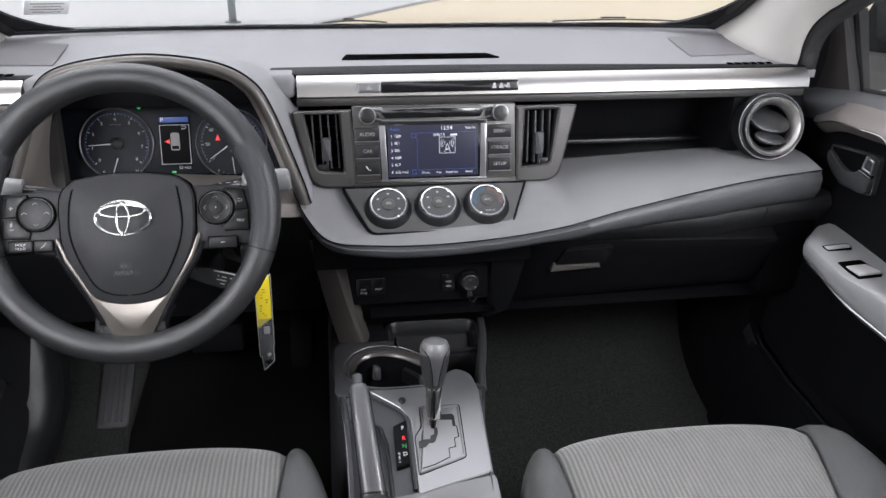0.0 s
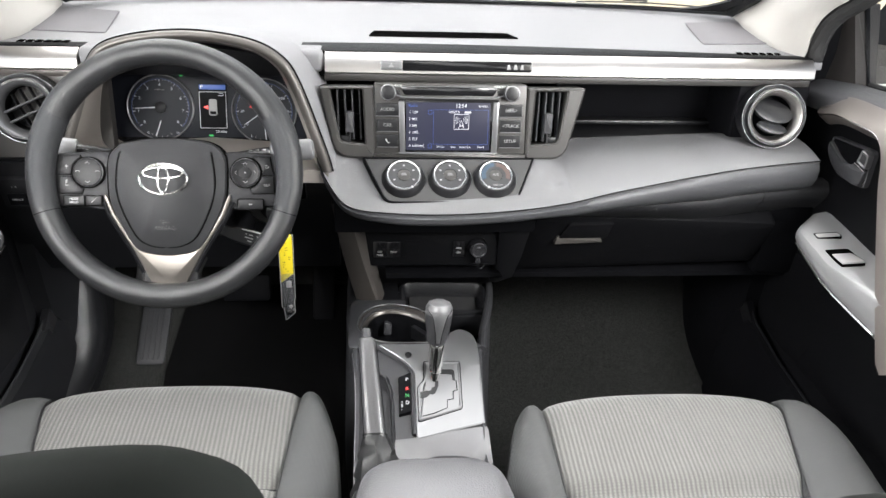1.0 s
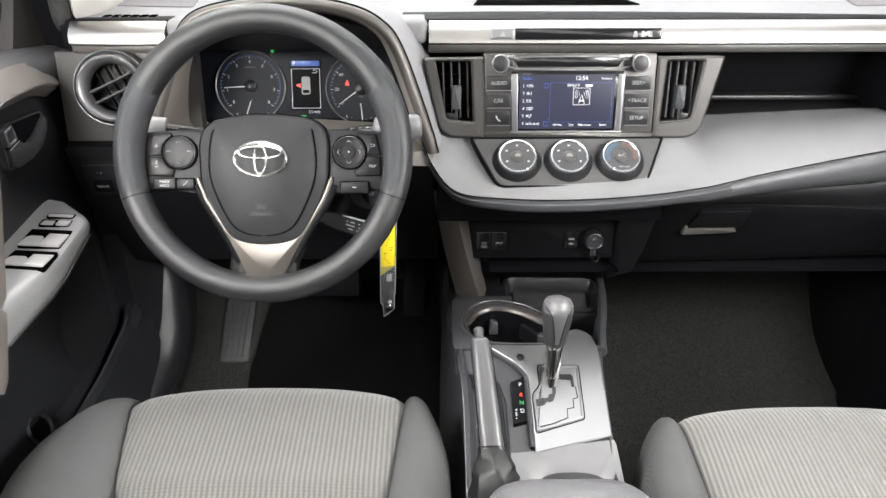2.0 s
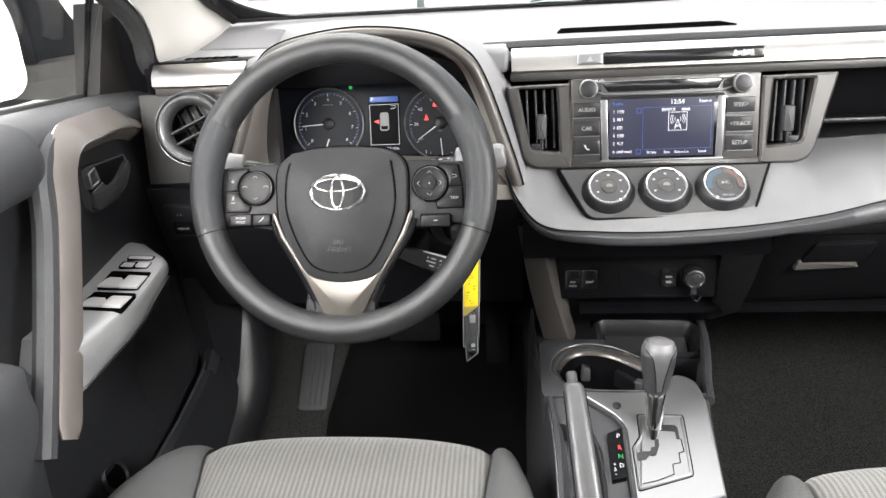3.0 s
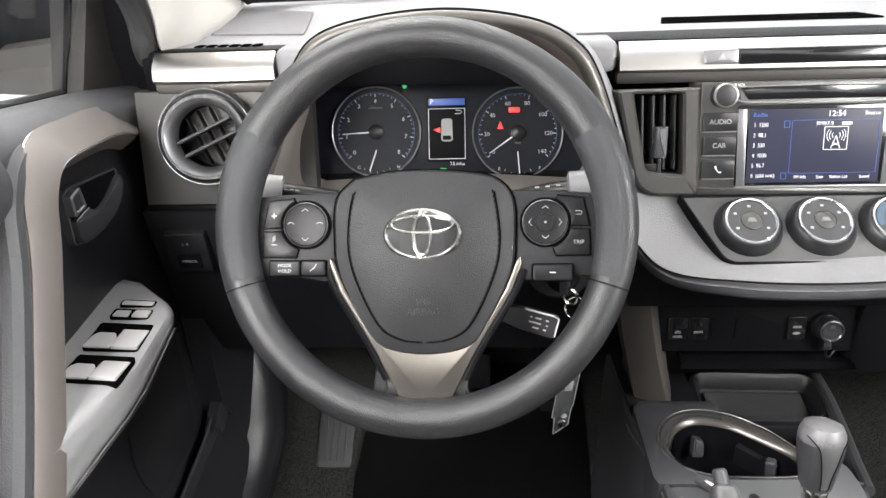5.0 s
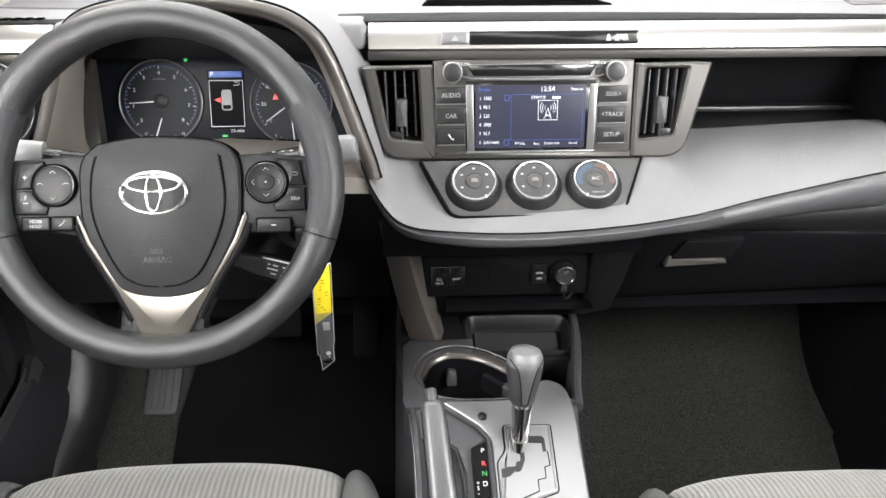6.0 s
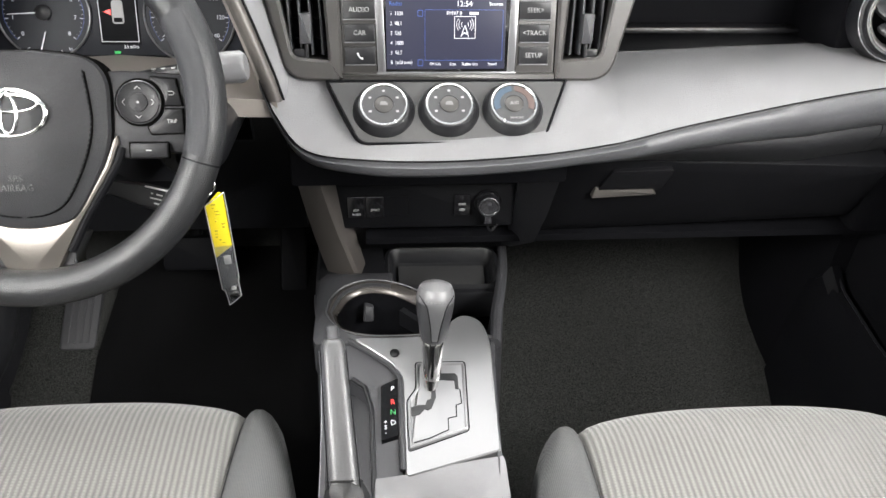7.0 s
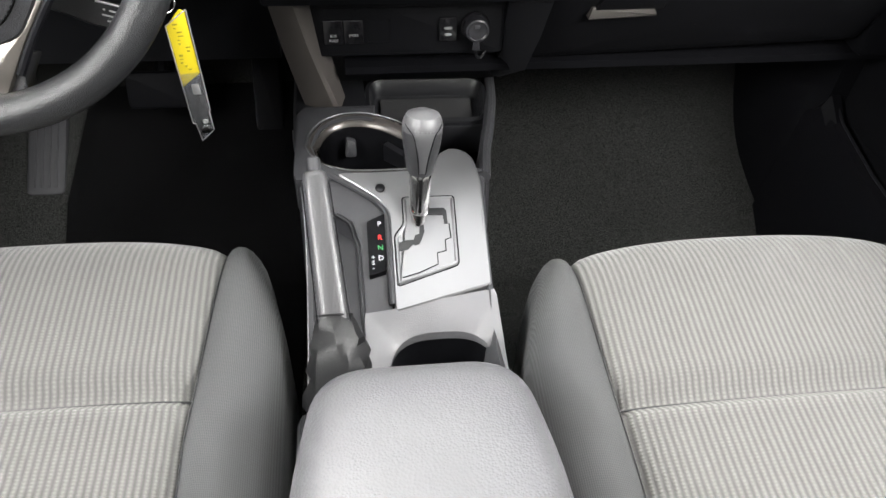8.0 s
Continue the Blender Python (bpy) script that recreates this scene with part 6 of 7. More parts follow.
# ignition, key and tag
CR = axes((-0.296, 0.994, 0.612), (0.90, 0.12, -0.36), (0.34, 0.35, 0.87))
lever = part("cruise_lever", loft([[CR @ Vector((x, y * f, z * f)) for y, z in ((-0.014, -0.008), (0.014, -0.008), (0.015, 0.000), (0.012, 0.006), (-0.012, 0.006), (-0.015, 0.000))] for x, f in ((-0.060, 0.45), (-0.036, 0.55), (-0.016, 0.78), (0.014, 0.82), (0.019, 0.78), (0.021, 0.65))]), HARD, col, "black cruise control lever with white print")
part("lever_edge", tube([CR @ Vector(v) for v in ((-0.015, 0.0100, 0.0050), (0.014, 0.0104, 0.0050), (0.0195, 0.0085, 0.0045), (0.0205, -0.008, 0.0040))], 0.0010, 6), KEYSILVER, lever)
for x, y, w in ((-0.007, 0.0045, 0.002), (0.0, 0.0045, 0.006), (0.009, 0.0045, 0.003), (-0.002, 0.0, 0.012), (0.010, 0.0, 0.002), (0.0, -0.0045, 0.006), (0.009, -0.0045, 0.003)):
    part("print_bar", slab(rect(w, 0.0015, 0.0003, 2, x, y), shift(CR, 0, 0, 0.0052), 0.0006, 0.0001), GREY_PRINT, lever)
part("lock_housing", loft([[Vector((-0.272 + 0.034 * math.cos(t) * f, y, 0.640 + 0.030 * math.sin(t) * f)) for t in [2 * math.pi * i / 28 for i in range(28)]] for y, f in ((1.17, 1.15), (1.06, 1.1), (1.045, 1.0), (1.040, 0.86))]), HARD, col, "rounded black ignition housing")

key = thing("car_key", "car key with a yellow paper tag in a clear sleeve", "key")
part("lock_barrel", lathe([(0.017, -0.03), (0.017, 0.0), (0.014, 0.004), (0.0, 0.004)], axes((-0.268, 1.036, 0.640), (1, 0, 0), (0, 0.35, 0.93)), 24), DARK, key, "black ignition lock")
part("key_head", slab(rounded([(-0.011, -0.012), (0.011, -0.012), (0.013, 0.010), (-0.013, 0.010)], 0.005, 4), axes((-0.263, 1.022, 0.640), (0.25, 0.9, 0.1), (0.1, 0.3, 0.95)), 0.007, 0.002), HARD, key, "black key head")
part("split_ring", tube([Vector((-0.262 + 0.006 * math.cos(t), 1.018 - 0.004 * math.cos(t), 0.626 + 0.008 * math.sin(t))) for t in [2 * math.pi * i / 20 for i in range(21)]], 0.0012, 6), CHROME, key, "steel split ring")
part("ring", tube([Vector((-0.2565 + 0.010 * math.cos(t), 1.020 + 0.003 * math.sin(t), 0.6125 + 0.010 * math.sin(t))) for t in [2 * math.pi * i / 24 for i in range(25)]], 0.0009, 6), CHROME, key, "thin steel key ring")
T0 = axes((-0.2560, 1.053, 0.510), (0.98, 0.18, 0.0), (0.012, -0.325, 0.945))
part("paper_tag", slab(rounded([(-0.0098, -0.007), (0.0098, 0.011), (0.0098, 0.095), (0.005, 0.098), (-0.0098, 0.079)], 0.001, 2), T0, 0.0010, 0.0002), YELLOW, key, "yellow paper tag with faint writing")
ink = random.Random(7)
for k in range(13):
    part("print_bar", slab(rect(ink.uniform(0.002, 0.006), ink.uniform(0.0012, 0.003), 0.0004, 2, ink.uniform(-0.005, 0.005), 0.018 + k * 0.0052), shift(T0, 0, 0, 0.0003), 0.0004, 0.0001), INK, key)
part("film_sleeve", slab(rounded([(-0.0105, 0.012), (-0.0105, -0.068), (-0.0075, -0.069), (-0.0055, -0.101), (0.0, -0.0985), (0.0100, -0.084), (0.0095, -0.050), (0.0110, -0.049), (0.0110, 0.012)], 0.0008, 2), shift(T0, 0, 0, 0.0010), 0.0016, 0.0002), CLEAR, key, "clear plastic sleeve")
o = rounded([(-0.0105, 0.080), (-0.0105, -0.068), (-0.0075, -0.069), (-0.0055, -0.101), (0.0100, -0.084), (0.0095, -0.050), (0.0110, -0.049), (0.0110, 0.098)], 0.0008, 2)
part("sleeve_rim", tube([T0 @ Vector((p.x, p.y, 0.0006)) for p in o + o[:1]], 0.0006, 6), KEYSILVER, key, "bright welded rim of the sleeve")
part("sleeve_print", slab(rect(0.008, 0.016, 0.001, 2, 0.002, -0.012), shift(T0, 0, 0, 0.0014), 0.0004, 0.0001), GREY_PRINT, key)
part("rivet", lathe([(0.0030, -0.001), (0.0030, 0.0010), (0.0015, 0.0012), (0.0012, -0.0006)], shift(T0, 0.003, -0.066, 0.0016), 16), KEYSILVER, key, "small eyelet")
part("button_cell", lathe([(0.0055, -0.002), (0.0055, 0.0016), (0.0045, 0.0022), (0.0, 0.0024)], shift(T0, 0.0025, -0.081, 0.0010), 20), CHROME, key, "small round steel disc")

# mirror switch on the lower left panel
ms = thing("mirror_switch", "small black mirror adjuster on the lower dash", "switch")
M = axes((-0.700, 1.186, 0.598), (1, 0, 0), (0, -0.2, 0.98))
part("plate", slab(rect(0.05, 0.055, 0.003, 3), M, 0.012, 0.001), HARD, ms)
part("pad", slab(rect(0.030, 0.022, 0.003, 3, 0, -0.010), shift(M, 0, 0, 0.002), 0.004, 0.001), DARK, ms)
words("MIRROR", shift(M, 0, -0.010, 0.0025), 0.0050, GREY_PRINT, ms)
words("L  R", shift(M, 0, 0.014, 0.001), 0.0050, GREY_PRINT, ms)

# ---- lower centre: switch panel, strut, console ----
low = thing("switch_panel", "black lower panel with drive mode switches and power sockets", "switch panel")
LP = axes((-0.02, 1.186, 0.493), (1, 0, 0), (0, 0.10, 0.99))
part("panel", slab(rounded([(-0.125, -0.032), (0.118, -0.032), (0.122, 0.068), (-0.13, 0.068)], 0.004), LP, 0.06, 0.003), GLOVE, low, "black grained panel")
part("seam", frame_ring(rect(0.238, 0.058, 0.003, 3, -0.003, 0.0), rect(0.2365, 0.0565, 0.003, 3, -0.003, 0.0), shift(LP, 0, 0, 0.0006), 0.002, 0.0002), DARK, low)
for x, tx in ((-0.091, ("ECO", "MODE")), (-0.0665, ("SPORT",))):
    k = part("switch", slab(rect(0.0235, 0.030, 0.001, 2, x, 0.0), shift(LP, 0, 0, 0.003), 0.006, 0.001), GLOSS, low, "black drive mode switch")
    for i, t in enumerate(tx):
        words(t, shift(LP, x, -0.004 - i * 0.006 if len(tx) > 1 else -0.004, 0.0034), 0.0046, GREY_PRINT, k, squeeze=0.85)
part("blank", frame_ring(rect(0.028, 0.028, 0.001, 2, -0.036, 0.0), rect(0.0272, 0.0272, 0.001, 2, -0.036, 0.0), shift(LP, 0, 0, 0.001), 0.002, 0.0002), DARK, low)
u = part("usb_socket", slab(rect(0.022, 0.030, 0.002, 3, 0.0485, 0.001), shift(LP, 0, 0, 0.004), 0.008, 0.001), GLOSS, low, "black socket with white symbols")
part("mark", slab(rect(0.010, 0.003, 0.001, 2, 0.0485, 0.003), shift(LP, 0, 0, 0.0044), 0.001, 0.0002), DIM, u)
part("mark", slab(ellipse(0.0045, 0.002, 16, 0.0485, -0.005), shift(LP, 0, 0, 0.0044), 0.001, 0.0002), DIM, u)
sk = part("power_socket", lathe([(0.0185, -0.004), (0.0185, 0.003), (0.0170, 0.005), (0.0158, 0.004)], shift(LP, 0.0825, 0.004, 0.002), 32), GLOSS, low, "round black power socket")
part("cap", lathe([(0.0150, 0.000), (0.0152, 0.014), (0.0140, 0.0175), (0.0120, 0.0182), (0.0105, 0.0170), (0.0, 0.0165)], shift(LP, 0.0825, 0.004, 0.002), 32), SATIN, sk, "raised black cap")
part("cap_tab", slab(rounded([(-0.005, -0.006), (0.005, -0.006), (0.004, 0.006), (-0.004, 0.006)], 0.002, 3), shift(LP, 0.0825, -0.0165, 0.014), 0.006, 0.001), SATIN, sk)
part("cap_strap", tube(smooth_path([LP @ Vector(p) for p in ((0.0825, -0.020, 0.012), (0.084, -0.031, 0.008), (0.090, -0.036, 0.004), (0.097, -0.028, 0.002))], 5), 0.0016, 8), HARD, sk, "black rubber strap of the cap")
part("cap_mark", slab(rect(0.006, 0.004, 0.001, 2, 0.0825, 0.009), shift(LP, 0, 0, 0.0192), 0.002, 0.0003), SOFT, sk)

# slanting painted strut on the driver's side of the console
st = thing("console_strut", "brown-grey painted slanting strut between dash and console", "console trim")
rows = []
for i in range(13):
    t = i / 12
    a = Vector((-0.192, 1.178, 0.585)).lerp(Vector((-0.147, 1.190, 0.362)), t) + Vector((-0.004 * math.sin(math.pi * t), 0, 0))
    b = Vector((-0.158, 1.150, 0.585)).lerp(Vector((-0.108, 1.180, 0.372)), t) + Vector((-0.004 * math.sin(math.pi * t), 0, 0))
    c = Vector((-0.146, 1.195, 0.585)).lerp(Vector((-0.100, 1.215, 0.372)), t)
    rows.append([a, a.lerp(b, 0.5) + Vector((0, -0.003, 0)), b + Vector((-0.003, 0, 0)), b + Vector((0.002, 0.004, 0)), c, c + Vector((-0.02, 0.04, 0)), a + Vector((0.0, 0.06, 0))])
part("strut", loft(rows), STRUTM, st, "brown-grey painted strut")
part("cheek", loft([[(0.100, 1.15, 0.60), (0.150, 1.13, 0.59), (0.150, 1.30, 0.59), (0.100, 1.30, 0.60)], [(0.100, 1.18, 0.52), (0.135, 1.145, 0.50), (0.135, 1.30, 0.50), (0.100, 1.30, 0.52)],
                    [(0.098, 1.19, 0.46), (0.122, 1.15, 0.455), (0.124, 1.30, 0.45), (0.098, 1.30, 0.46)], [(0.096, 1.235, 0.40), (0.108, 1.235, 0.395), (0.108, 1.30, 0.395), (0.096, 1.30, 0.40)]]), HARD, low, "black flared side of the panel")

cons = thing("centre_console", "grey and black centre console with cup holders and gear gate", "centre console")
PLN = lambda x, y, up=0.0: Vector((x, y, 0.392 + 0.33 * (y - 1.0) + up))
# side walls
LEFT = smooth_path([(-0.172, 1.30, 0.385), (-0.168, 1.15, 0.389), (-0.158, 1.06, 0.402), (-0.148, 0.96, 0.385), (-0.146, 0.84, 0.345), (-0.146, 0.70, 0.33), (-0.146, 0.30, 0.33)], 5)
RIGHT = smooth_path([(0.106, 1.30, 0.372), (0.102, 1.25, 0.378), (0.083, 1.14, 0.385), (0.064, 1.06, 0.392), (0.052, 1.00, 0.392), (0.047, 0.90, 0.360), (0.046, 0.82, 0.335), (0.047, 0.70, 0.33), (0.047, 0.30, 0.33)], 5)
for line, s in ((LEFT, -1), (RIGHT, 1)):
    rows = [[p + Vector((-s * 0.004, 0, 0.0)), p + Vector((s * 0.001, 0, -0.003)), p + Vector((s * 0.003, 0, -0.03)), Vector((p.x + s * 0.014, p.y, 0.055)), Vector((p.x - s * 0.02, p.y, 0.055)), p + Vector((-s * 0.012, 0, -0.02))] for p in line]
    part("side_wall", loft(rows), SOFT, cons, "black console side")
part("edge_line", tube([p + Vector((-0.002, 0, -0.012)) for p in LEFT[5:]], 0.0012, 6), PLATE, cons)
# grey painted plate round the gear gate
plate_o = rounded([(-0.116, 1.027), (-0.004, 1.027), (0.003, 1.046), (0.020, 1.056), (0.042, 1.046), (0.050, 1.015), (0.0465, 0.885), (-0.058, 0.860), (-0.0575, 0.975), (-0.070, 0.992)], [0.01, 0.006, 0.006, 0.012, 0.018, 0.02, 0.003, 0.006, 0.012, 0.01], 5)
rows = [[PLN(p.x, p.y, dz) for p in o] for o, dz in ((plate_o, -0.012), (plate_o, 0.0), (inset(plate_o, 0.0015), 0.0015))]
gate_o = rounded([(-0.043, 0.992), (0.017, 0.991), (0.0145, 0.907), (-0.0545, 0.886), (-0.0545, 0.945), (-0.0435, 0.959)], 0.005, 5)
part("gear_plate", loft(rows), PLATE, cons, "grey metallic plate")
rows = [[PLN(p.x, p.y, dz) for p in o] for o, dz in ((gate_o, 0.001), (gate_o, 0.0020), (inset(gate_o, 0.0010), 0.0022), (inset(gate_o, 0.0016), 0.0012))]
part("gate_groove", loft(rows, caps=False), DARK, cons, "thin dark groove round the gear gate")
part("gate_rim", loft([[PLN(p.x, p.y, dz) for p in o] for o, dz in ((inset(gate_o, 0.0016), 0.0012), (inset(gate_o, 0.0022), 0.0034), (inset(gate_o, 0.0040), 0.0036), (inset(gate_o, 0.0052), 0.0020))], caps=False), PLATE, cons, "rounded grey gear gate rim", 60)
part("gate_floor", loft([[PLN(p.x, p.y, dz) for p in inset(gate_o, 0.0045)] for dz in (0.0, 0.0021)]), PLATE, cons, "satin grey gate plate")
# raised black plates carry the shade of the gate's openings
park = [(-0.034, 0.9740), (-0.032, 0.976), (0.003, 0.9755), (0.006, 0.972), (0.006, 0.9560), (0.0020, 0.9560), (0.0015, 0.9665), (-0.018, 0.9680), (-0.031, 0.9680), (-0.034, 0.9700)]
part("park_slot", loft([[PLN(x, y, dz) for x, y in park] for dz in (0.0005, 0.0027)]), HARD, cons, "black gear slot")
side = [(-0.0495, 0.9360), (-0.041, 0.9385), (-0.033, 0.9385), (-0.031, 0.9440), (-0.0265, 0.9450), (-0.0250, 0.9580), (-0.0205, 0.9580), (-0.0205, 0.9470), (-0.0235, 0.9400), (-0.0265, 0.9340), (-0.031, 0.9320), (-0.034, 0.9335), (-0.040, 0.9275), (-0.0495, 0.9260)]
part("drive_slot", loft([[PLN(x, y, dz) for x, y in side] for dz in (0.0005, 0.0027)]), HARD, cons, "stepped black gear slot")
steps = [(0.0075, 0.956), (0.0080, 0.939), (0.0015, 0.937), (0.0010, 0.924), (-0.0085, 0.922), (-0.0090, 0.909), (-0.030, 0.9005), (-0.048, 0.896)]
part("gate_step", tube([PLN(x, y, 0.0024) for x, y in steps], 0.0007, 6), DARK, cons, "dark stepped edge of the gate")
part("screw", lathe([(0.0055, -0.002), (0.0055, 0.0012), (0.0045, 0.0018), (0.0, 0.0018)], Matrix.Translation(PLN(-0.066, 1.004, 0.002)) @ pose(0, 0, 0, 18, 0, 0), 20), HARD, cons, "dark lock release cap")
part("screw_slot", block(-0.0695, -0.0625, 1.0035, 1.0045, 0.3955, 0.3970, 0), DARK, cons)
# black well for indicator and brake lever
panel_o = ((-0.150, 1.02), (-0.120, 1.026), (-0.072, 0.992), (-0.0605, 0.975), (-0.0605, 0.87), (-0.066, 0.850), (-0.090, 0.820), (-0.091, 0.86), (-0.093, 0.94), (-0.100, 0.966), (-0.114, 0.977), (-0.148, 0.985))
part("indicator_panel", loft([[PLN(x, y, dz) for x, y in panel_o] for dz in (-0.03, -0.005)]), SOFT, cons, "black panel beside the gear gate")
part("lever_well", loft([[PLN(x, y, dz) for x, y in ((-0.085, 0.99), (-0.085, 0.72), (-0.146, 0.72), (-0.148, 0.99))] for dz in (-0.06, -0.032)]), SOFT, cons, "black lever well")
part("well_edge", tube([PLN(x, y, -0.004) for x, y in ((-0.116, 0.978), (-0.101, 0.967), (-0.0935, 0.94), (-0.0915, 0.86), (-0.088, 0.80))], 0.003, 8), HARD, cons)
part("well_rim", tube([PLN(x, y, -0.002) for x, y in ((-0.121, 1.027), (-0.095, 1.010), (-0.072, 0.993), (-0.061, 0.977), (-0.0605, 0.93), (-0.0605, 0.87))], 0.0035, 8), SOFT, cons)
ind = part("gear_indicator", loft([[PLN(p.x, p.y, dz) for p in rounded([(-0.083, 0.964), (-0.063, 0.973), (-0.0645, 0.906), (-0.083, 0.901)], 0.002, 3)] for dz in (-0.01, 0.001)]), DARK, cons, "black gear indicator")
gi = lambda x, y: axes(PLN(x, y, 0.0016), (1, 0, 0), (0, 1, 0.33))
for tx, y, mt in (("P", 0.960, LIT), ("R", 0.944, LITR), ("N", 0.932, LITG), ("D", 0.920, LIT)):
    words(tx, gi(-0.0695, y), 0.0085, mt, ind)
for tx, y in (("+", 0.921), ("S", 0.915), ("-", 0.909)):
    words(tx, gi(-0.078, y), 0.007, LIT, ind)
# front cup holder, tray and dividers
CUP = [(-0.136, 1.072), (-0.122, 1.102), (-0.096, 1.115), (-0.062, 1.107), (-0.032, 1.085), (-0.008, 1.064), (-0.0035, 1.052), (-0.007, 1.037), (-0.020, 1.0325), (-0.060, 1.0315), (-0.102, 1.034), (-0.127, 1.048)]
cup = [Vector((p.x, p.y)) for p in smooth_path([(x, y, 0) for x, y in CUP + CUP[:1]], 4)[:-1]]
cz = lambda p, up=0.0: Vector((p.x, p.y, 0.400 + 0.10 * (p.y - 1.03) + up))
def ring_at(f, up):
    """The ring's line: wide round the back of the cup, narrow along its front."""
    out = []
    for p, q in zip(cup, inset(cup, -0.002)):
        w = 0.002 + 0.013 * min(1.0, max(0.0, (p.y - 1.036) / 0.05))
        out.append(cz(p + (q - p).normalized() * w * f, up))
    return out


part("cup_ring", loft([ring_at(1.12, -0.010), ring_at(1.08, 0.0015), ring_at(0.98, 0.0030), ring_at(0.80, 0.0028), ring_at(0.40, 0.0008), ring_at(0.10, -0.0030), ring_at(0.0, -0.0080), ring_at(-0.1, -0.016)], caps=False), ARCHED, cons, "satin bronze-black cup holder ring", 60)
cw = [[cz(p, -0.085) for p in inset(cup, 0.012)], [cz(p, -0.05) for p in inset(cup, 0.005)], [cz(p, -0.004) for p in inset(cup, 0.001)]]
# the ring's edge highlight is put in as a thin grey metallic tube
part("cup_highlight", tube(ring_at(1.22, 0.002) + ring_at(1.22, 0.002)[:1], 0.0007, 6), PLATE, cons, "thin bright tube standing in for the cup ring's highlight")
part("cup_well", loft(cw, caps=False), DARK, cons, "deep black cup well")
part("cup_floor", loft([[cz(p, z) for p in inset(cup, 0.008)] for z in (-0.09, -0.084)]), DARK, cons)
part("cup_tab", slab(rounded([(-0.007, -0.012), (0.007, -0.012), (0.007, 0.008), (-0.005, 0.012)], 0.004, 4), axes((-0.098, 1.096, 0.385), (1, 0, 0), (0, 0.3, 1)), 0.012, 0.003), SOFT, cons, "sprung grey cup tab")
part("cup_tab", slab(rounded([(-0.006, -0.012), (0.006, -0.012), (0.006, 0.010), (-0.006, 0.010)], 0.003, 4), axes((-0.022, 1.062, 0.385), (0.55, 0.8, 0), (0, 0.2, 1)), 0.010, 0.003), SOFT, cons)
part("tab_arm", loft([[(-0.058, 1.092, 0.392), (-0.052, 1.098, 0.392), (-0.052, 1.098, 0.368), (-0.058, 1.092, 0.368)], [(-0.024, 1.062, 0.386), (-0.018, 1.068, 0.386), (-0.018, 1.068, 0.366), (-0.024, 1.062, 0.366)]]), HARD, cons, "sprung arm of the cup holder")
cc = Vector((-0.072, 1.066))
ring_o = inset(cup, -0.006)


def to_edge(p):
    d = (p - cc).normalized()
    ks = [k for k in ((-0.163 - cc.x) / d.x if d.x < -1e-6 else 9, (0.06 - cc.x) / d.x if d.x > 1e-6 else 9, (1.166 - cc.y) / d.y if d.y > 1e-6 else 9, (1.022 - cc.y) / d.y if d.y < -1e-6 else 9)]
    return cc + d * min(ks)


sel = list(ring_o)
start = next(i for i, p in enumerate(sel) if p.x > -0.03)
sel = sel[start:] + sel[:start]
keep = [p for p in sel if not (p.x > -0.066 and p.y > 1.045)]
rows = []
for p in keep:
    e = to_edge(p)
    m2 = p.lerp(e, 0.5)
    rows.append([cz(p, 0.003), cz(m2, 0.001), Vector((e.x, e.y, 0.398 + 0.02 * (e.y - 1.03))), Vector((e.x, e.y, 0.35)), cz(p, -0.05)])
part("deck_top", loft(rows), SOFT, cons, "black console deck round the cup holder")
part("deck", loft([[Vector((x, y, z)) for x, y in ((-0.165, 1.25), (-0.160, 1.03), (0.05, 1.03), (0.066, 1.07), (0.085, 1.15), (0.100, 1.25))] for z in (0.300, 0.306)]), DARK, cons, "black console deck floor")
part("deck_left", loft([[(-0.168, 1.25, 0.388), (-0.078, 1.25, 0.388), (-0.078, 1.25, 0.35), (-0.168, 1.25, 0.35)], [(-0.165, 1.165, 0.394), (-0.074, 1.165, 0.382), (-0.074, 1.165, 0.35), (-0.165, 1.165, 0.35)]]), HARD, cons)
part("divider", block(-0.075, 0.080, 1.152, 1.170, 0.33, 0.374, 0.003), HARD, cons, "black divider in front of the tray")
tray_o = [Vector((p.x, p.y)) for p in rounded([(-0.068, 1.172), (0.078, 1.168), (0.080, 1.235), (-0.068, 1.238)], 0.016, 6)]
tz = lambda p, up=0.0: Vector((p.x, p.y, 0.373 + 0.20 * (p.y - 1.172) + up))
part("tray_rim", loft([[tz(p, -0.02) for p in inset(tray_o, -0.010)], [tz(p, 0.004) for p in inset(tray_o, -0.008)], [tz(p, 0.006) for p in inset(tray_o, -0.003)], [tz(p, 0.002) for p in tray_o], [tz(p, -0.014) for p in inset(tray_o, 0.004)], [tz(p, -0.018) for p in inset(tray_o, 0.010)]]), HARD, cons, "black tray with a rolled rim")
part("tray_mat", loft([[tz(p, -0.019) for p in inset(tray_o, 0.011)], [tz(p, -0.0125) for p in inset(tray_o, 0.012)]]), RUBBER, cons, "black rubber tray mat")
part("right_rail", tube(smooth_path([(0.100, 1.262, 0.376), (0.092, 1.20, 0.380), (0.078, 1.13, 0.386), (0.064, 1.07, 0.392), (0.056, 1.02, 0.392)], 5), 0.0075, 10), SOFT, cons, "black rounded rail")
part("back_panel", sheet(lambda u, v: (-0.155 + 0.26 * u, 1.252 - 0.062 * v, 0.385 + 0.09 * v), 6, 8, (0, 0.03, 0)), HARD, cons, "black panel rising behind the tray")
# rear cup holder in front of the armrest
sgp = lambda v, k: math.copysign(abs(v) ** k, v)
hole = [Vector((-0.012 + 0.056 * sgp(math.cos(t), 0.7), 0.785 + 0.060 * sgp(math.sin(t), 0.7))) for t in [2 * math.pi * i / 96 for i in range(96)]]
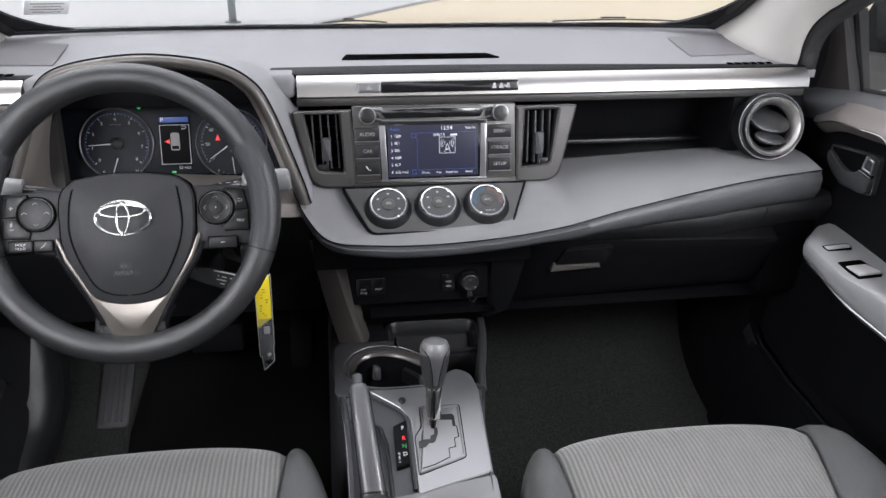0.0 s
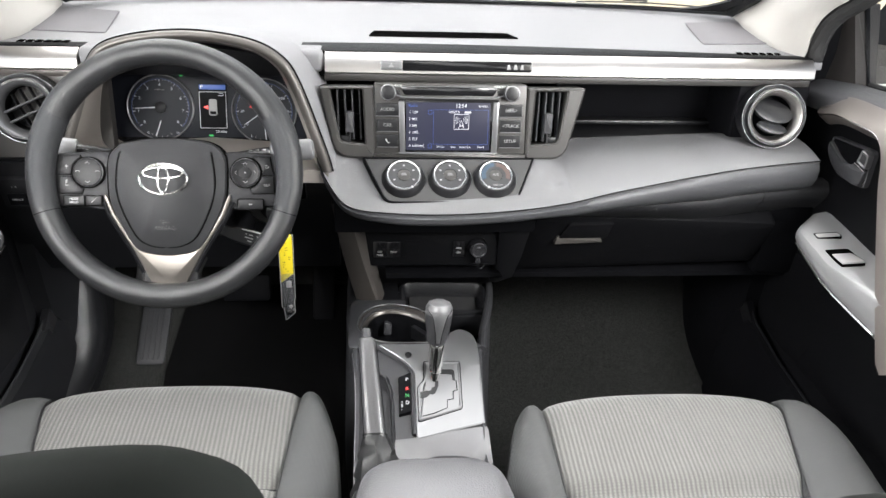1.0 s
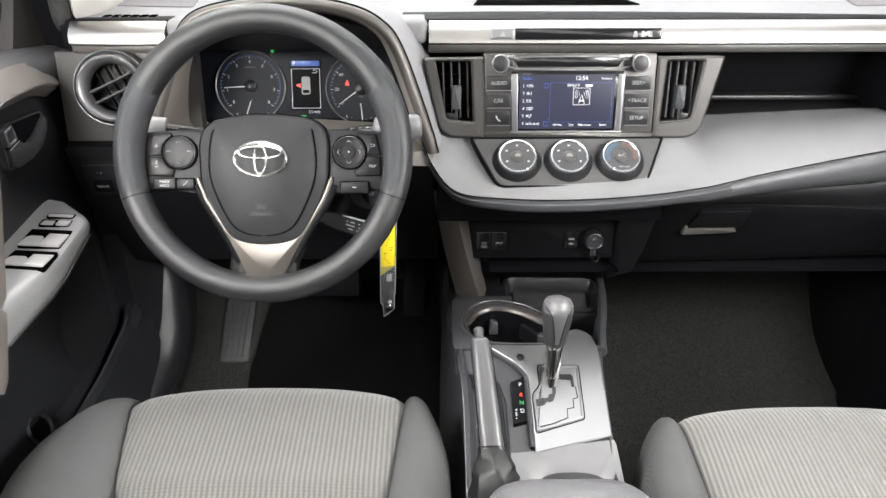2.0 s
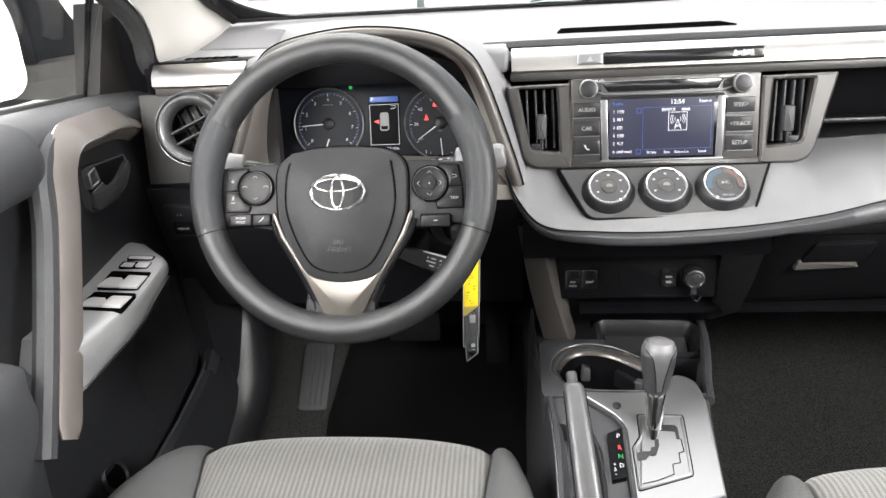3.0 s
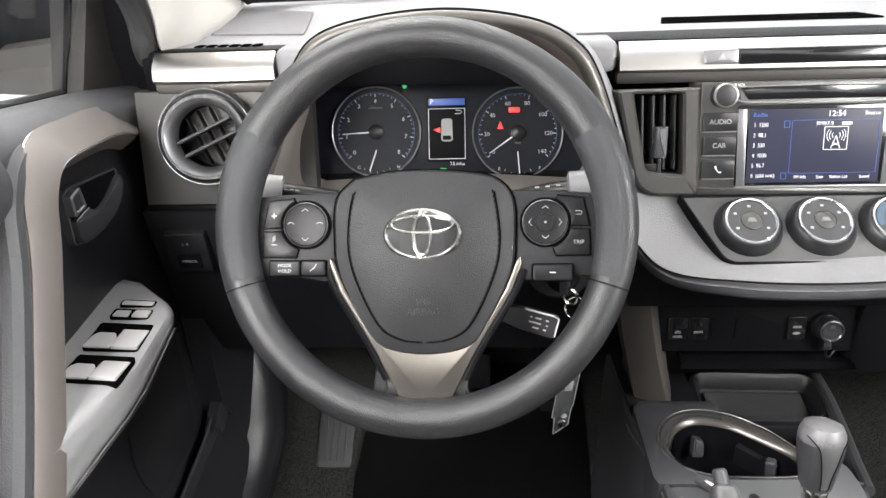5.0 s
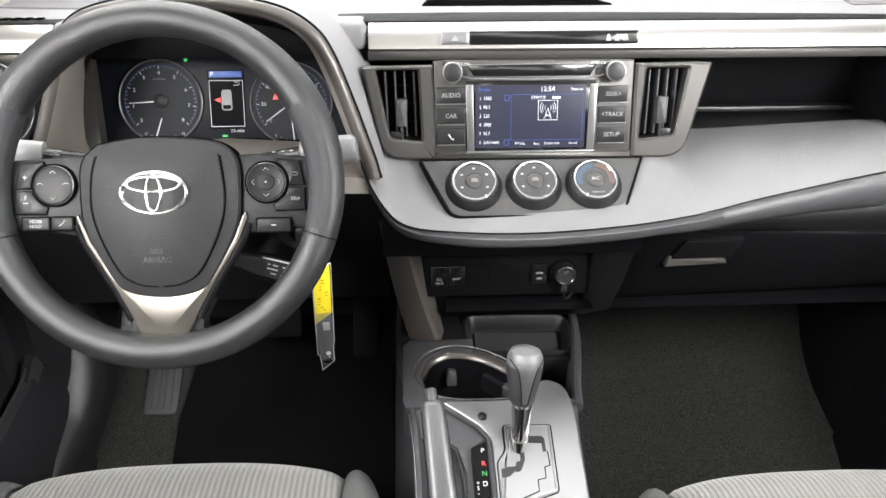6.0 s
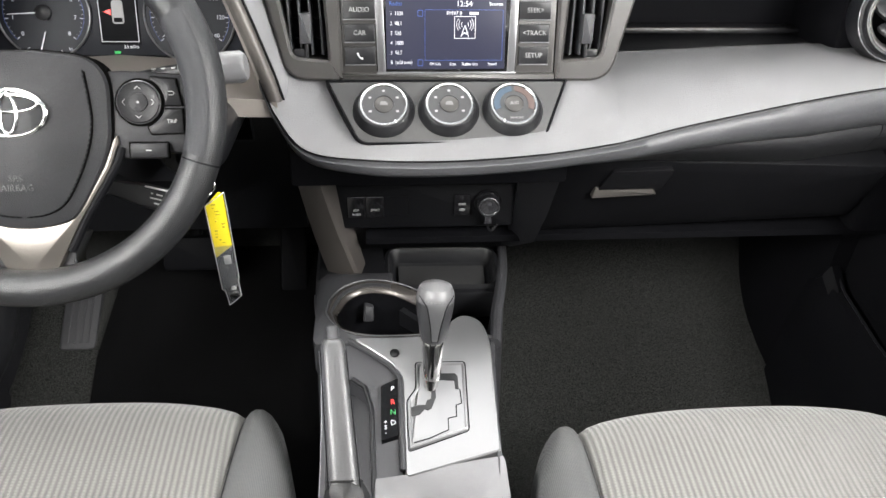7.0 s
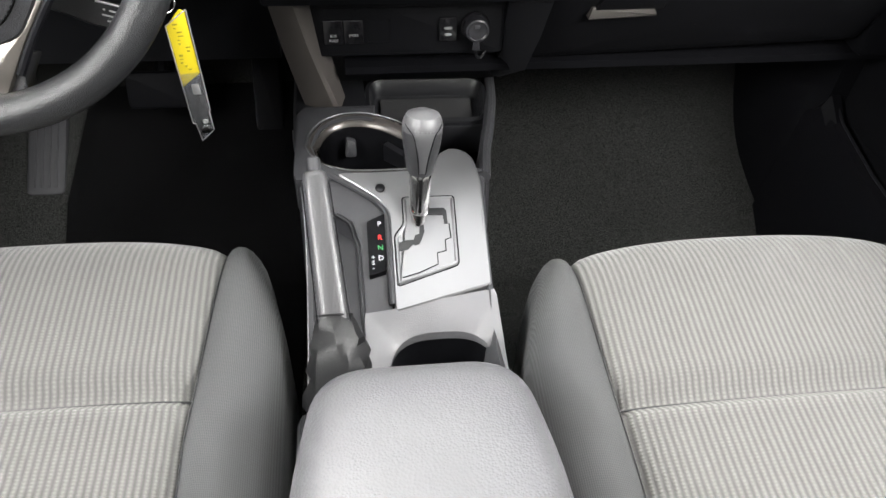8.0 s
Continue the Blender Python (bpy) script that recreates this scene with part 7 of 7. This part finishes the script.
rz = lambda p: 0.346 + 0.24 * (p.y - 0.86)


def rear_edge(p):
    c = Vector((-0.012, 0.785))
    d = (p - c).normalized()
    y_front = (0.8605 + (p.x + 0.058) * 0.24 - c.y) / d.y if d.y > 1e-6 else 9
    ks = [(-0.090 - c.x) / d.x if d.x < -1e-6 else 9, (0.050 - c.x) / d.x if d.x > 1e-6 else 9, y_front, (0.66 - c.y) / d.y if d.y < -1e-6 else 9]
    return c + d * max(0.001 + (p - c).length, min(ks))


rows = []
for p in hole + hole[:1]:
    e = rear_edge(p)
    rows.append([Vector((e.x, e.y, rz(e) - 0.02)), Vector((e.x, e.y, rz(e) + 0.001)), Vector((e.x, e.y, rz(e) + 0.002)).lerp(Vector((p.x, p.y, rz(p) - 0.012)), 0.5) + Vector((0, 0, 0.003)),
                 Vector((p.x, p.y, rz(p) - 0.014)), Vector((p.x, p.y, rz(p) - 0.03)), Vector((p.x * 0.96, 0.785 + (p.y - 0.785) * 0.94, 0.24))])
part("rear_cup", loft(rows, close=False), PALE, cons, "grey sloping lip of the rear cup holder")
part("rear_cup_well", loft([[Vector((-0.012 + (p.x + 0.012) * f, 0.785 + (p.y - 0.785) * f, z)) for p in hole] for f, z in ((0.985, 0.318), (0.95, 0.25), (0.9, 0.245))][::-1], caps=False), DARK, cons)
part("rear_cup_floor", loft([[Vector((p.x, p.y, z)) for p in hole] for z in (0.238, 0.246)]), DARK, cons)
part("bin", block(-0.146, 0.047, 0.30, 0.70, 0.06, 0.42, 0.01), HARD, cons, "black storage bin under the armrest")

# gear lever
gear = thing("gear_lever", "black gear lever with a bright chrome collar", "gear lever")
g0, g1 = Vector((-0.026, 0.962, 0.375)), Vector((-0.020, 0.990, 0.492))
gd = (g1 - g0).normalized()
GM = Matrix.Translation(g0) @ Vector((0, 0, 1)).rotation_difference(gd).to_matrix().to_4x4()
part("stem", lathe([(0.0085, -0.01), (0.0085, 0.03), (0.008, 0.034)], GM, 16), CHROME, gear, "steel stem")
part("collar", lathe([(0.0105, 0.016), (0.0112, 0.020), (0.0125, 0.058), (0.0130, 0.066), (0.012, 0.068)], GM, 32), COLLAR, gear, "bright chrome collar")
prof = [(0.0132, 0.064), (0.0150, 0.068), (0.0168, 0.080), (0.0200, 0.098), (0.0212, 0.110), (0.0205, 0.120), (0.0172, 0.1275), (0.010, 0.1312), (0.0, 0.132)]
part("knob", lathe(prof, GM @ Matrix.Diagonal((1, 1.12, 1, 1)), 32), KNOB, gear, "black vinyl knob")
part("knob_cap", lathe([(0.0208, 0.113), (0.0212, 0.1165), (0.0204, 0.1225), (0.0174, 0.1290), (0.010, 0.1325), (0.0, 0.1332)], shift(GM, 0, -0.001, 0) @ Matrix.Diagonal((1.0, 1.10, 1, 1)), 32), PALE, gear, "grey satin cap")
def knob_radius(h):
    return lerp_list([(z, r) for r, z in prof[:-2]], h)[1]


inlay = []
for i in range(15):
    h = 0.0675 + 0.054 * i / 14
    half = radians(13 + 20 * (i / 14) ** 1.6 + 30 * max(0.0, (i - 11) / 3) ** 2)
    e = 0.0009 if i else -0.0005
    inlay.append([GM @ Vector(((knob_radius(h) + e) * math.sin(half * q), -(knob_radius(h) + e) * 1.12 * math.cos(half * q), h)) for q in [k / 5 - 1 for k in range(11)]])
part("front_inlay", loft(inlay, close=False), PLATE, gear, "smooth grey inlay down the knob", 60)
for s in (-1, 1):
    part("knob_seam", tube([p.lerp(GM @ Vector((0, 0, 0.0675 + 0.054 * i / 14)), -0.01) for i, p in enumerate(r[0 if s < 0 else -1] for r in inlay)], 0.0006, 6), DARK, gear)

# parking brake
brake = thing("parking_brake", "grey-black parking brake lever with stitched grip, lowered", "hand brake")
b0, b1 = Vector((-0.1175, 0.813, 0.386)), Vector((-0.130, 0.928, 0.480))
bd = (b1 - b0).normalized()
bu = Vector((1, 0, 0))
bn = bu.cross(bd).normalized()
rings = []
for t, w, h in ((-0.10, 0.0135, 0.0125), (0.0, 0.0150, 0.0140), (0.06, 0.0158, 0.0150), (0.3, 0.0152, 0.0150), (0.6, 0.0140, 0.0140), (0.85, 0.0128, 0.0128), (0.955, 0.0122, 0.0122), (0.985, 0.0112, 0.0110), (1.0, 0.0092, 0.0090)):
    c = b0 + (b1 - b0) * t
    ring = []
    for k in range(28):
        a = 2 * math.pi * k / 28
        ca, sa = math.cos(a), math.sin(a)
        ring.append(c + bu * (math.copysign(abs(ca) ** 0.62, ca) * w) + bn * (math.copysign(abs(sa) ** 0.72, sa) * h))
    rings.append(ring)
part("grip", loft(rings), GREY_VINYL, brake, "stitched vinyl grip", 60)
part("button", tube([b1 - bd * 0.004, b1 + bd * 0.008, b1 + bd * 0.013, b1 + bd * 0.015], lambda q: 0.0066 if q < 0.8 else 0.0050, 16), SOFT, brake, "grey release button")
for s in (-1, 1):
    line = [b0 + (b1 - b0) * (0.02 + 0.90 * i / 10) + bu * s * (0.0138 - 0.0024 * i / 10) + bn * (0.0118 - 0.0018 * i / 10) for i in range(11)]
    stitches(line, brake, 0.0048, 0.0032, 0.0005, BAND)
    part("grip_seam", tube([p + bu * s * 0.0014 - bn * 0.0008 for p in line], 0.0006, 6), DARK, brake)
crease = random.Random(5)
bt = []
mids = smooth_path([b0 + bd * 0.010, b0 - bd * 0.004, b0 - bd * 0.016, b0 - bd * 0.030 + Vector((0, 0, -0.004)), Vector((-0.1160, 0.775, 0.338)), Vector((-0.1155, 0.768, 0.312))], 2)
folds = [(crease.uniform(-1, 1), crease.uniform(-1, 1)) for k in range(11)]
for i, c in enumerate(mids):
    t = i / (len(mids) - 1)
    v = bn.lerp(Vector((0, -1, 0.25)), min(1.0, t * 1.3)).normalized()
    rx, rv = 0.0165 + 0.0165 * t ** 0.7, 0.0160 + 0.018 * t
    ring = []
    for k in range(11):
        a = 2 * math.pi * (k + 0.30 * folds[k][0] * min(1.0, t * 4)) / 11
        f = 1 + (0.13 * folds[(k + i // 2) % 11][1] + 0.07 * crease.uniform(-1, 1)) * min(1.0, t * 4)
        ring.append(c + bu * (math.cos(a) * rx * f) + v * (math.sin(a) * rv * f))
    bt.append(ring)
part("boot", loft(bt), BOOT, brake, "creased black leather boot", 26)
part("boot_collar", tube([bt[0][k % 11].lerp(b0 + bd * 0.010, -0.03) for k in range(12)], 0.0012, 6), BOOT, brake, "stitched collar of the boot")

# armrest lid
lid = thing("padded_console_lid", "grained grey vinyl armrest lid with rounded corners", "armrest")
ao = rounded([(-0.145, 0.30), (0.050, 0.30), (0.053, 0.60), (0.036, 0.722), (-0.130, 0.722), (-0.149, 0.60)], [0.02, 0.02, 0.08, 0.045, 0.045, 0.08], 8)
az = lambda p, up: Vector((p.x, p.y, 0.462 + up - 0.10 * max(0, p.y - 0.62) ** 1.0))
rs = [(0.004, -0.055), (0.0, -0.045), (-0.001, -0.025), (0.002, -0.012), (0.010, -0.003), (0.022, 0.0020), (0.045, 0.0045), (0.075, 0.0055)]
part("lid", loft([[az(Vector((-0.048 + (p.x + 0.048) * (0.1 - d) / 0.1, 0.51 + (p.y - 0.51) * (0.212 - d) / 0.212)), dz) for p in ao] for d, dz in rs]), LEATHER, lid, "grained grey vinyl pad", 60)
part("lid_base", loft([[az(p, -0.075) for p in inset(ao, 0.012)], [az(p, -0.05) for p in inset(ao, 0.008)]]), HARD, lid, "black lid base")


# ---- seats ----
# bolster cloth darkened so that its colour carries the backrests' shade
SHADED_CLOTH = material("charcoal_cloth_with_shade", (0.0115, 0.013, 0.0119), 0.85, grain=0.06, scale=1500, vary=0.15, kind="cells", spec=0.06)


def seat(cx, label, dy, near, far, wide):
    """near and far: the insert's half widths at the back, towards the console and towards the door."""
    st = thing("front_seat", label, "car seat", group="front seats")
    st.location.y = dy
    prof = smooth_path([(0, 0.30, 0.355), (0, 0.45, 0.352), (0, 0.60, 0.362), (0, 0.745, 0.375), (0, 0.84, 0.388), (0, 0.895, 0.390), (0, 0.930, 0.374), (0, 0.947, 0.340), (0, 0.950, 0.29), (0, 0.938, 0.22), (0, 0.92, 0.16)], 12)
    nrm = []
    for i, p in enumerate(prof):
        d = (prof[min(i + 1, len(prof) - 1)] - prof[max(i - 1, 0)]).normalized()
        nrm.append(Vector((0, -d.z, d.y)))
    dside = 1 if cx > XC else -1

    def half(y, s):
        w = far if s * dside > 0 else near
        return w + (0.183 - w) * min(1.0, max(0.0, (y - 0.69) / 0.22))
    rows = []
    for p, n in zip(prof, nrm):
        row = []
        for j in range(25):
            q = 2 * j / 24 - 1
            up = 0.010 * (1 - q ** 2) ** 0.5 - 0.004 - 0.003 * max(0, abs(q) - 0.9) / 0.1
            up -= 0.015 * math.exp(-((p.y - 0.735) / (0.016 if p.y > 0.735 else 0.006)) ** 2) if p.z > 0.3 else 0
            x = cx + (q * half(p.y, 1) if q > 0 else q * half(p.y, -1))
            row.append(Vector((x, p.y - 0.018 * abs(q) ** 3 * min(1, max(0, (p.y - 0.76) / 0.18)), p.z)) + n * up)
        rows.append(row + [v - n * 0.03 for v in reversed(row)])
    part("cushion_insert", loft(rows), RIBS, st, "light and dark grey ribbed cloth insert", 80)
    for s in (-1, 1):
        rows = []
        for i, (p, n) in enumerate(zip(prof, nrm)):
            h = half(p.y, s) + 0.001
            sm = min(1.0, max(0.0, (p.y - 0.76) / 0.18))
            sm = sm * sm * (3 - 2 * sm)                    # the front corner is drawn back and down
            W0 = wide - (wide - 0.268) * sm ** 2 if s * dside > 0 else 0.244 - 0.024 * sm ** 2
            row = []
            outside = s * dside > 0
            for t, up in ((0.0, -0.0035), (0.06, 0.000), (0.2, 0.006), (0.4, 0.008), (0.6, 0.004), (0.78, -0.005), (0.9, -0.015), (0.98, -0.036), (1.0, -0.075), (1.0, -0.15)) if not outside else ((0.0, -0.0035), (0.06, 0.000), (0.2, 0.006), (0.4, 0.006), (0.6, -0.002), (0.78, -0.015), (0.9, -0.032), (0.98, -0.056), (1.0, -0.09), (1.0, -0.15)):
                x = cx + s * (h + (W0 - h) * t)
                q = Vector((x, p.y, p.z)) + n * max(0.0, up) * (1 - 0.5 * sm)
                q.y -= (0.014 + 0.014 * t ** 2) * sm
                q.z = max(0.13, q.z + min(0.0, up) * (1 if p.z > 0.3 else 0.5) - 0.006 * t ** 2 * sm)
                row.append(q)
            inner = [Vector((cx + s * (h * 0.95), v.y - 0.02, max(0.12, v.z - 0.05))) for v in (row[-1], row[0])]
            rows.append(row + inner)
        part("bolster", loft(rows), MESH, st, "charcoal mesh cloth bolster", 80)
        seam = [Vector((cx + s * (half(p.y, s) + 0.0005), p.y - 0.018 * min(1, max(0, (p.y - 0.76) / 0.18)), p.z)) + n * -0.0045 for p, n in zip(prof[2:86], nrm[2:86])]
        part("piping", tube([p + Vector((0, 0, 0.0012)) for p in seam], 0.0009, 6), HARD, st, "dark seam cord")
    part("cross_seam", tube([Vector((cx + half(0.735, 2 * j / 12 - 1) * (2 * j / 12 - 1), 0.735, 0.3735 - 0.0150 + 0.006 * (1 - (2 * j / 12 - 1) ** 2) ** 0.5)) for j in range(13)], 0.0012, 6), HARD, st, "dark cross seam")
    part("seat_base", block(cx - 0.21, cx + 0.21, 0.36, 0.88, 0.075, 0.26, 0.02, 3), HARD, st, "black plastic seat base")
    # backrest leaning backwards
    rows, ins = [], []
    for i in range(15):
        t = i / 14
        y = 0.40 - 0.155 * t
        z = 0.34 + 0.494 * t
        w = 0.228 + 0.012 * math.sin(t * 2.6) - 0.022 * max(0, (t - 0.85) / 0.15) ** 2
        th = 0.075 - 0.035 * t - 0.014 * max(0, (t - 0.85) / 0.15) ** 2
        ring = []
        for k in range(28):
            a = 2 * math.pi * k / 28
            ca, sa = math.cos(a), math.sin(a)
            px = math.copysign(abs(ca) ** 0.55, ca) * w
            py = math.copysign(abs(sa) ** 0.7, sa) * th + 0.014 * (abs(ca) ** 4) * (1 if sa > 0 else 0)
            ring.append(Vector((cx + px, y + py, z)))
        rows.append(ring)
    top = rows[-1]
    c = sum(top, Vector()) / len(top)
    for f, dz in ((0.97, 0.008), (0.88, 0.018), (0.7, 0.026), (0.4, 0.031), (0.1, 0.032)):
        rows.append([c + (p - c) * f + Vector((0, 0, dz)) for p in top])
    part("backrest", loft(rows), SHADED_CLOTH, st, "charcoal mesh cloth backrest, darkened for shade", 80)
    for s in (-1, 1):
        part("back_seam", tube([Vector((cx + s * 0.150, 0.40 - 0.155 * t + 0.0725 - 0.035 * t - (0.0 if t < 0.99 else 0.03), 0.34 + 0.50 * t + 0.003)) for t in [i / 10 for i in range(11)]], 0.0018, 6), DARK, st)
    for s in (-1, 1):                                   # wings of the backrest, rounded over at the shoulder
        x = cx + s * 0.190
        wing = []
        for z, rx, ry in ((0.40, 0.036, 0.05), (0.48, 0.050, 0.058), (0.60, 0.056, 0.055), (0.72, 0.060, 0.050), (0.79, 0.062, 0.047), (0.816, 0.061, 0.044), (0.836, 0.058, 0.038),
                          (0.849, 0.050, 0.030), (0.859, 0.037, 0.022), (0.866, 0.022, 0.013), (0.869, 0.008, 0.005)):
            y = 0.41 - 0.155 * (z - 0.34) / 0.5
            wing.append([Vector((x + math.cos(2 * math.pi * k / 28) * rx * (1.0 if s * math.cos(2 * math.pi * k / 28) > 0 else 2.1), y + math.sin(2 * math.pi * k / 28) * ry, z)) for k in range(28)])
        part("back_wing", loft(wing), SHADED_CLOTH, st, "rounded cloth wing of the backrest, darkened for shade", 80)
        seam = []
        for z, rx, ry in ((0.72, 0.060, 0.050), (0.79, 0.062, 0.047), (0.816, 0.061, 0.044), (0.836, 0.058, 0.038), (0.849, 0.050, 0.030), (0.859, 0.037, 0.022)):
            ca = min(0.97, (0.020 + 0.10 * max(0.0, z - 0.79)) / rx)
            seam.append((x + s * ca * rx, 0.41 - 0.155 * (z - 0.34) / 0.5 - ry * (1 - ca * ca) ** 0.5 - 0.0012, z + 0.0008))
        part("wing_seam", tube(smooth_path(seam, 5), 0.0009, 6), DARK, st)
    hr = part("headrest", loft([[Vector((cx + math.copysign(abs(math.cos(a)) ** 0.5, math.cos(a)) * w, 0.222 + math.copysign(abs(math.sin(a)) ** 0.6, math.sin(a)) * th - 0.02 * (z - 0.94), z)) for a in [2 * math.pi * k / 24 for k in range(24)]]
                                for z, w, th in ((0.912, 0.06, 0.02), (0.918, 0.09, 0.032), (0.94, 0.108, 0.042), (1.0, 0.112, 0.045), (1.05, 0.104, 0.040), (1.068, 0.085, 0.028), (1.073, 0.05, 0.014))]), MESH, st, "charcoal cloth headrest", 80)
    for s in (-1, 1):
        part("headrest_post", tube([(cx + s * 0.06, 0.235, 0.84), (cx + s * 0.06, 0.226, 0.93)], 0.006, 12), CHROME, st, "steel headrest post")
    return st


seat(-0.411, "driver's seat in ribbed grey cloth with charcoal bolsters", 0.022, 0.164, 0.146, 0.322)
seat(0.310, "front passenger seat in ribbed grey cloth with charcoal bolsters", -0.022, 0.177, 0.138, 0.290)

# ---- driver's footwell shade ----
SHADEM = material("black_footwell_shade", (0.0055, 0.0055, 0.0058), 1.0, grain=0.8, scale=700, vary=0.3, spec=0.02)
# added black sheet; it paints the footwell's shade over the carpet
fm = thing("footwell_shade", "black sheet laid over the carpet as the driver's footwell shade", "floor mat")


def shade_sheet(u, v):
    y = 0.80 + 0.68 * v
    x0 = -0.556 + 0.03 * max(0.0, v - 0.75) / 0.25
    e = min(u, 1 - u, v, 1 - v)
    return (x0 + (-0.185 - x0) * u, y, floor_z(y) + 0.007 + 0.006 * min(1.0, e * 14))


part("shade_face", sheet(shade_sheet, 40, 60, (0, 0, -0.004)), SHADEM, fm, "black sheet painting the footwell's shade", 60)

# ---- pedals, kick panels, sills ----
dp = thing("foot_rest", "ribbed black rubber foot rest on the toe board", "foot rest")
DP = axes((-0.593, 1.383, 0.194), (1, 0, 0), (0, 0.81, 0.58))
part("pad", slab(rect(0.060, 0.142, 0.010, 4), DP, 0.03, 0.004), SOFT, dp, "black rubber pad")
for k in range(4):
    part("rib", slab(rect(0.004, 0.12, 0.0015, 2, -0.0165 + k * 0.011, 0), shift(DP, 0, 0, 0.002), 0.004, 0.001), SOFT, dp)
bp = thing("brake_pedal", "black rubber brake pedal on a steel arm", "pedal")
BP = axes((-0.385, 1.36, 0.315), (1, 0, 0), (0, 0.35, 0.94))
part("pad", slab(rect(0.095, 0.055, 0.008, 4), BP, 0.015, 0.004), DARK, bp)
part("arm", tube([(-0.385, 1.37, 0.315), (-0.37, 1.46, 0.42), (-0.36, 1.50, 0.56), (-0.36, 1.50, 0.66)], 0.010, 8), DARK, bp)
ap = thing("accelerator_pedal", "slim black accelerator pedal", "pedal")
part("pad", slab(rect(0.045, 0.16, 0.008, 4), axes((-0.235, 1.43, 0.26), (1, 0, 0), (0, 0.5, 0.86)), 0.015, 0.004), DARK, ap)
part("arm", tube([(-0.235, 1.44, 0.26), (-0.235, 1.52, 0.40), (-0.235, 1.56, 0.60)], 0.008, 8), DARK, ap)
for s in (-1, 1):
    X = lambda d: XC + s * d
    # darker plastic on the passenger's side: its shade is put into the colour
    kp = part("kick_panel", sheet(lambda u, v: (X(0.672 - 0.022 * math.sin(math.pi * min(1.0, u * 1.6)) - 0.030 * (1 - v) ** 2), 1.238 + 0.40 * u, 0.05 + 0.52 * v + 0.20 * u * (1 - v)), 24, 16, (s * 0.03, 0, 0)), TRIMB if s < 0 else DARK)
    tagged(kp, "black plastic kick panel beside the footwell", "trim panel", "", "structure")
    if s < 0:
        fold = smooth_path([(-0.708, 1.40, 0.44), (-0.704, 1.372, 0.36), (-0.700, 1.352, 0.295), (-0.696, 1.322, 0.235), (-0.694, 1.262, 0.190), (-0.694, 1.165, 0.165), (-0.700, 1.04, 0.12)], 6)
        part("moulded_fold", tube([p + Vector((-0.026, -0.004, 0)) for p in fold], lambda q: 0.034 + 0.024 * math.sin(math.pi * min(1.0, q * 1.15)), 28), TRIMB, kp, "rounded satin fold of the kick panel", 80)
    # sill, edge and clip likewise darkened for shade on the passenger's side
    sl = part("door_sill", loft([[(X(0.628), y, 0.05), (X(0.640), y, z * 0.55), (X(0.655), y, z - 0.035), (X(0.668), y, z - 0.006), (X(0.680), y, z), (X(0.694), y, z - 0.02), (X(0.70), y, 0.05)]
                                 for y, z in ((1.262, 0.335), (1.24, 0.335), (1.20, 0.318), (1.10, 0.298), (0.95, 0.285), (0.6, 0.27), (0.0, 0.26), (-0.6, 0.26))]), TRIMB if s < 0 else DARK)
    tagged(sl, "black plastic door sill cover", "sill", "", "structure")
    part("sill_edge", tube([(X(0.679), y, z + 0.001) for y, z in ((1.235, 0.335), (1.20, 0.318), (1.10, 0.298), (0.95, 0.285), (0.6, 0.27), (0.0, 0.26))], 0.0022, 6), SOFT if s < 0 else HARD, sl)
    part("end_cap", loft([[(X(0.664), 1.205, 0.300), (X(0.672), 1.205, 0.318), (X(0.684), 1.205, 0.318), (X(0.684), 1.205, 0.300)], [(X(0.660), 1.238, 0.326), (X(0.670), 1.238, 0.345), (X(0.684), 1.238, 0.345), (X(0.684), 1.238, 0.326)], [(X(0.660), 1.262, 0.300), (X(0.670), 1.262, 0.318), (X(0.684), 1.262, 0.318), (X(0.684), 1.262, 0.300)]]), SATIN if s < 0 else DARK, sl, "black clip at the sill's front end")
rs = thing("rear_bench", "plain charcoal rear bench behind the front seats", "car seat")
part("cushion", block(XC - 0.62, XC + 0.62, -0.95, -0.42, 0.06, 0.40, 0.04, 4), MESH, rs)
part("backrest", block(XC - 0.62, XC + 0.62, -1.15, -0.95, 0.30, 0.86, 0.04, 4), MESH, rs)
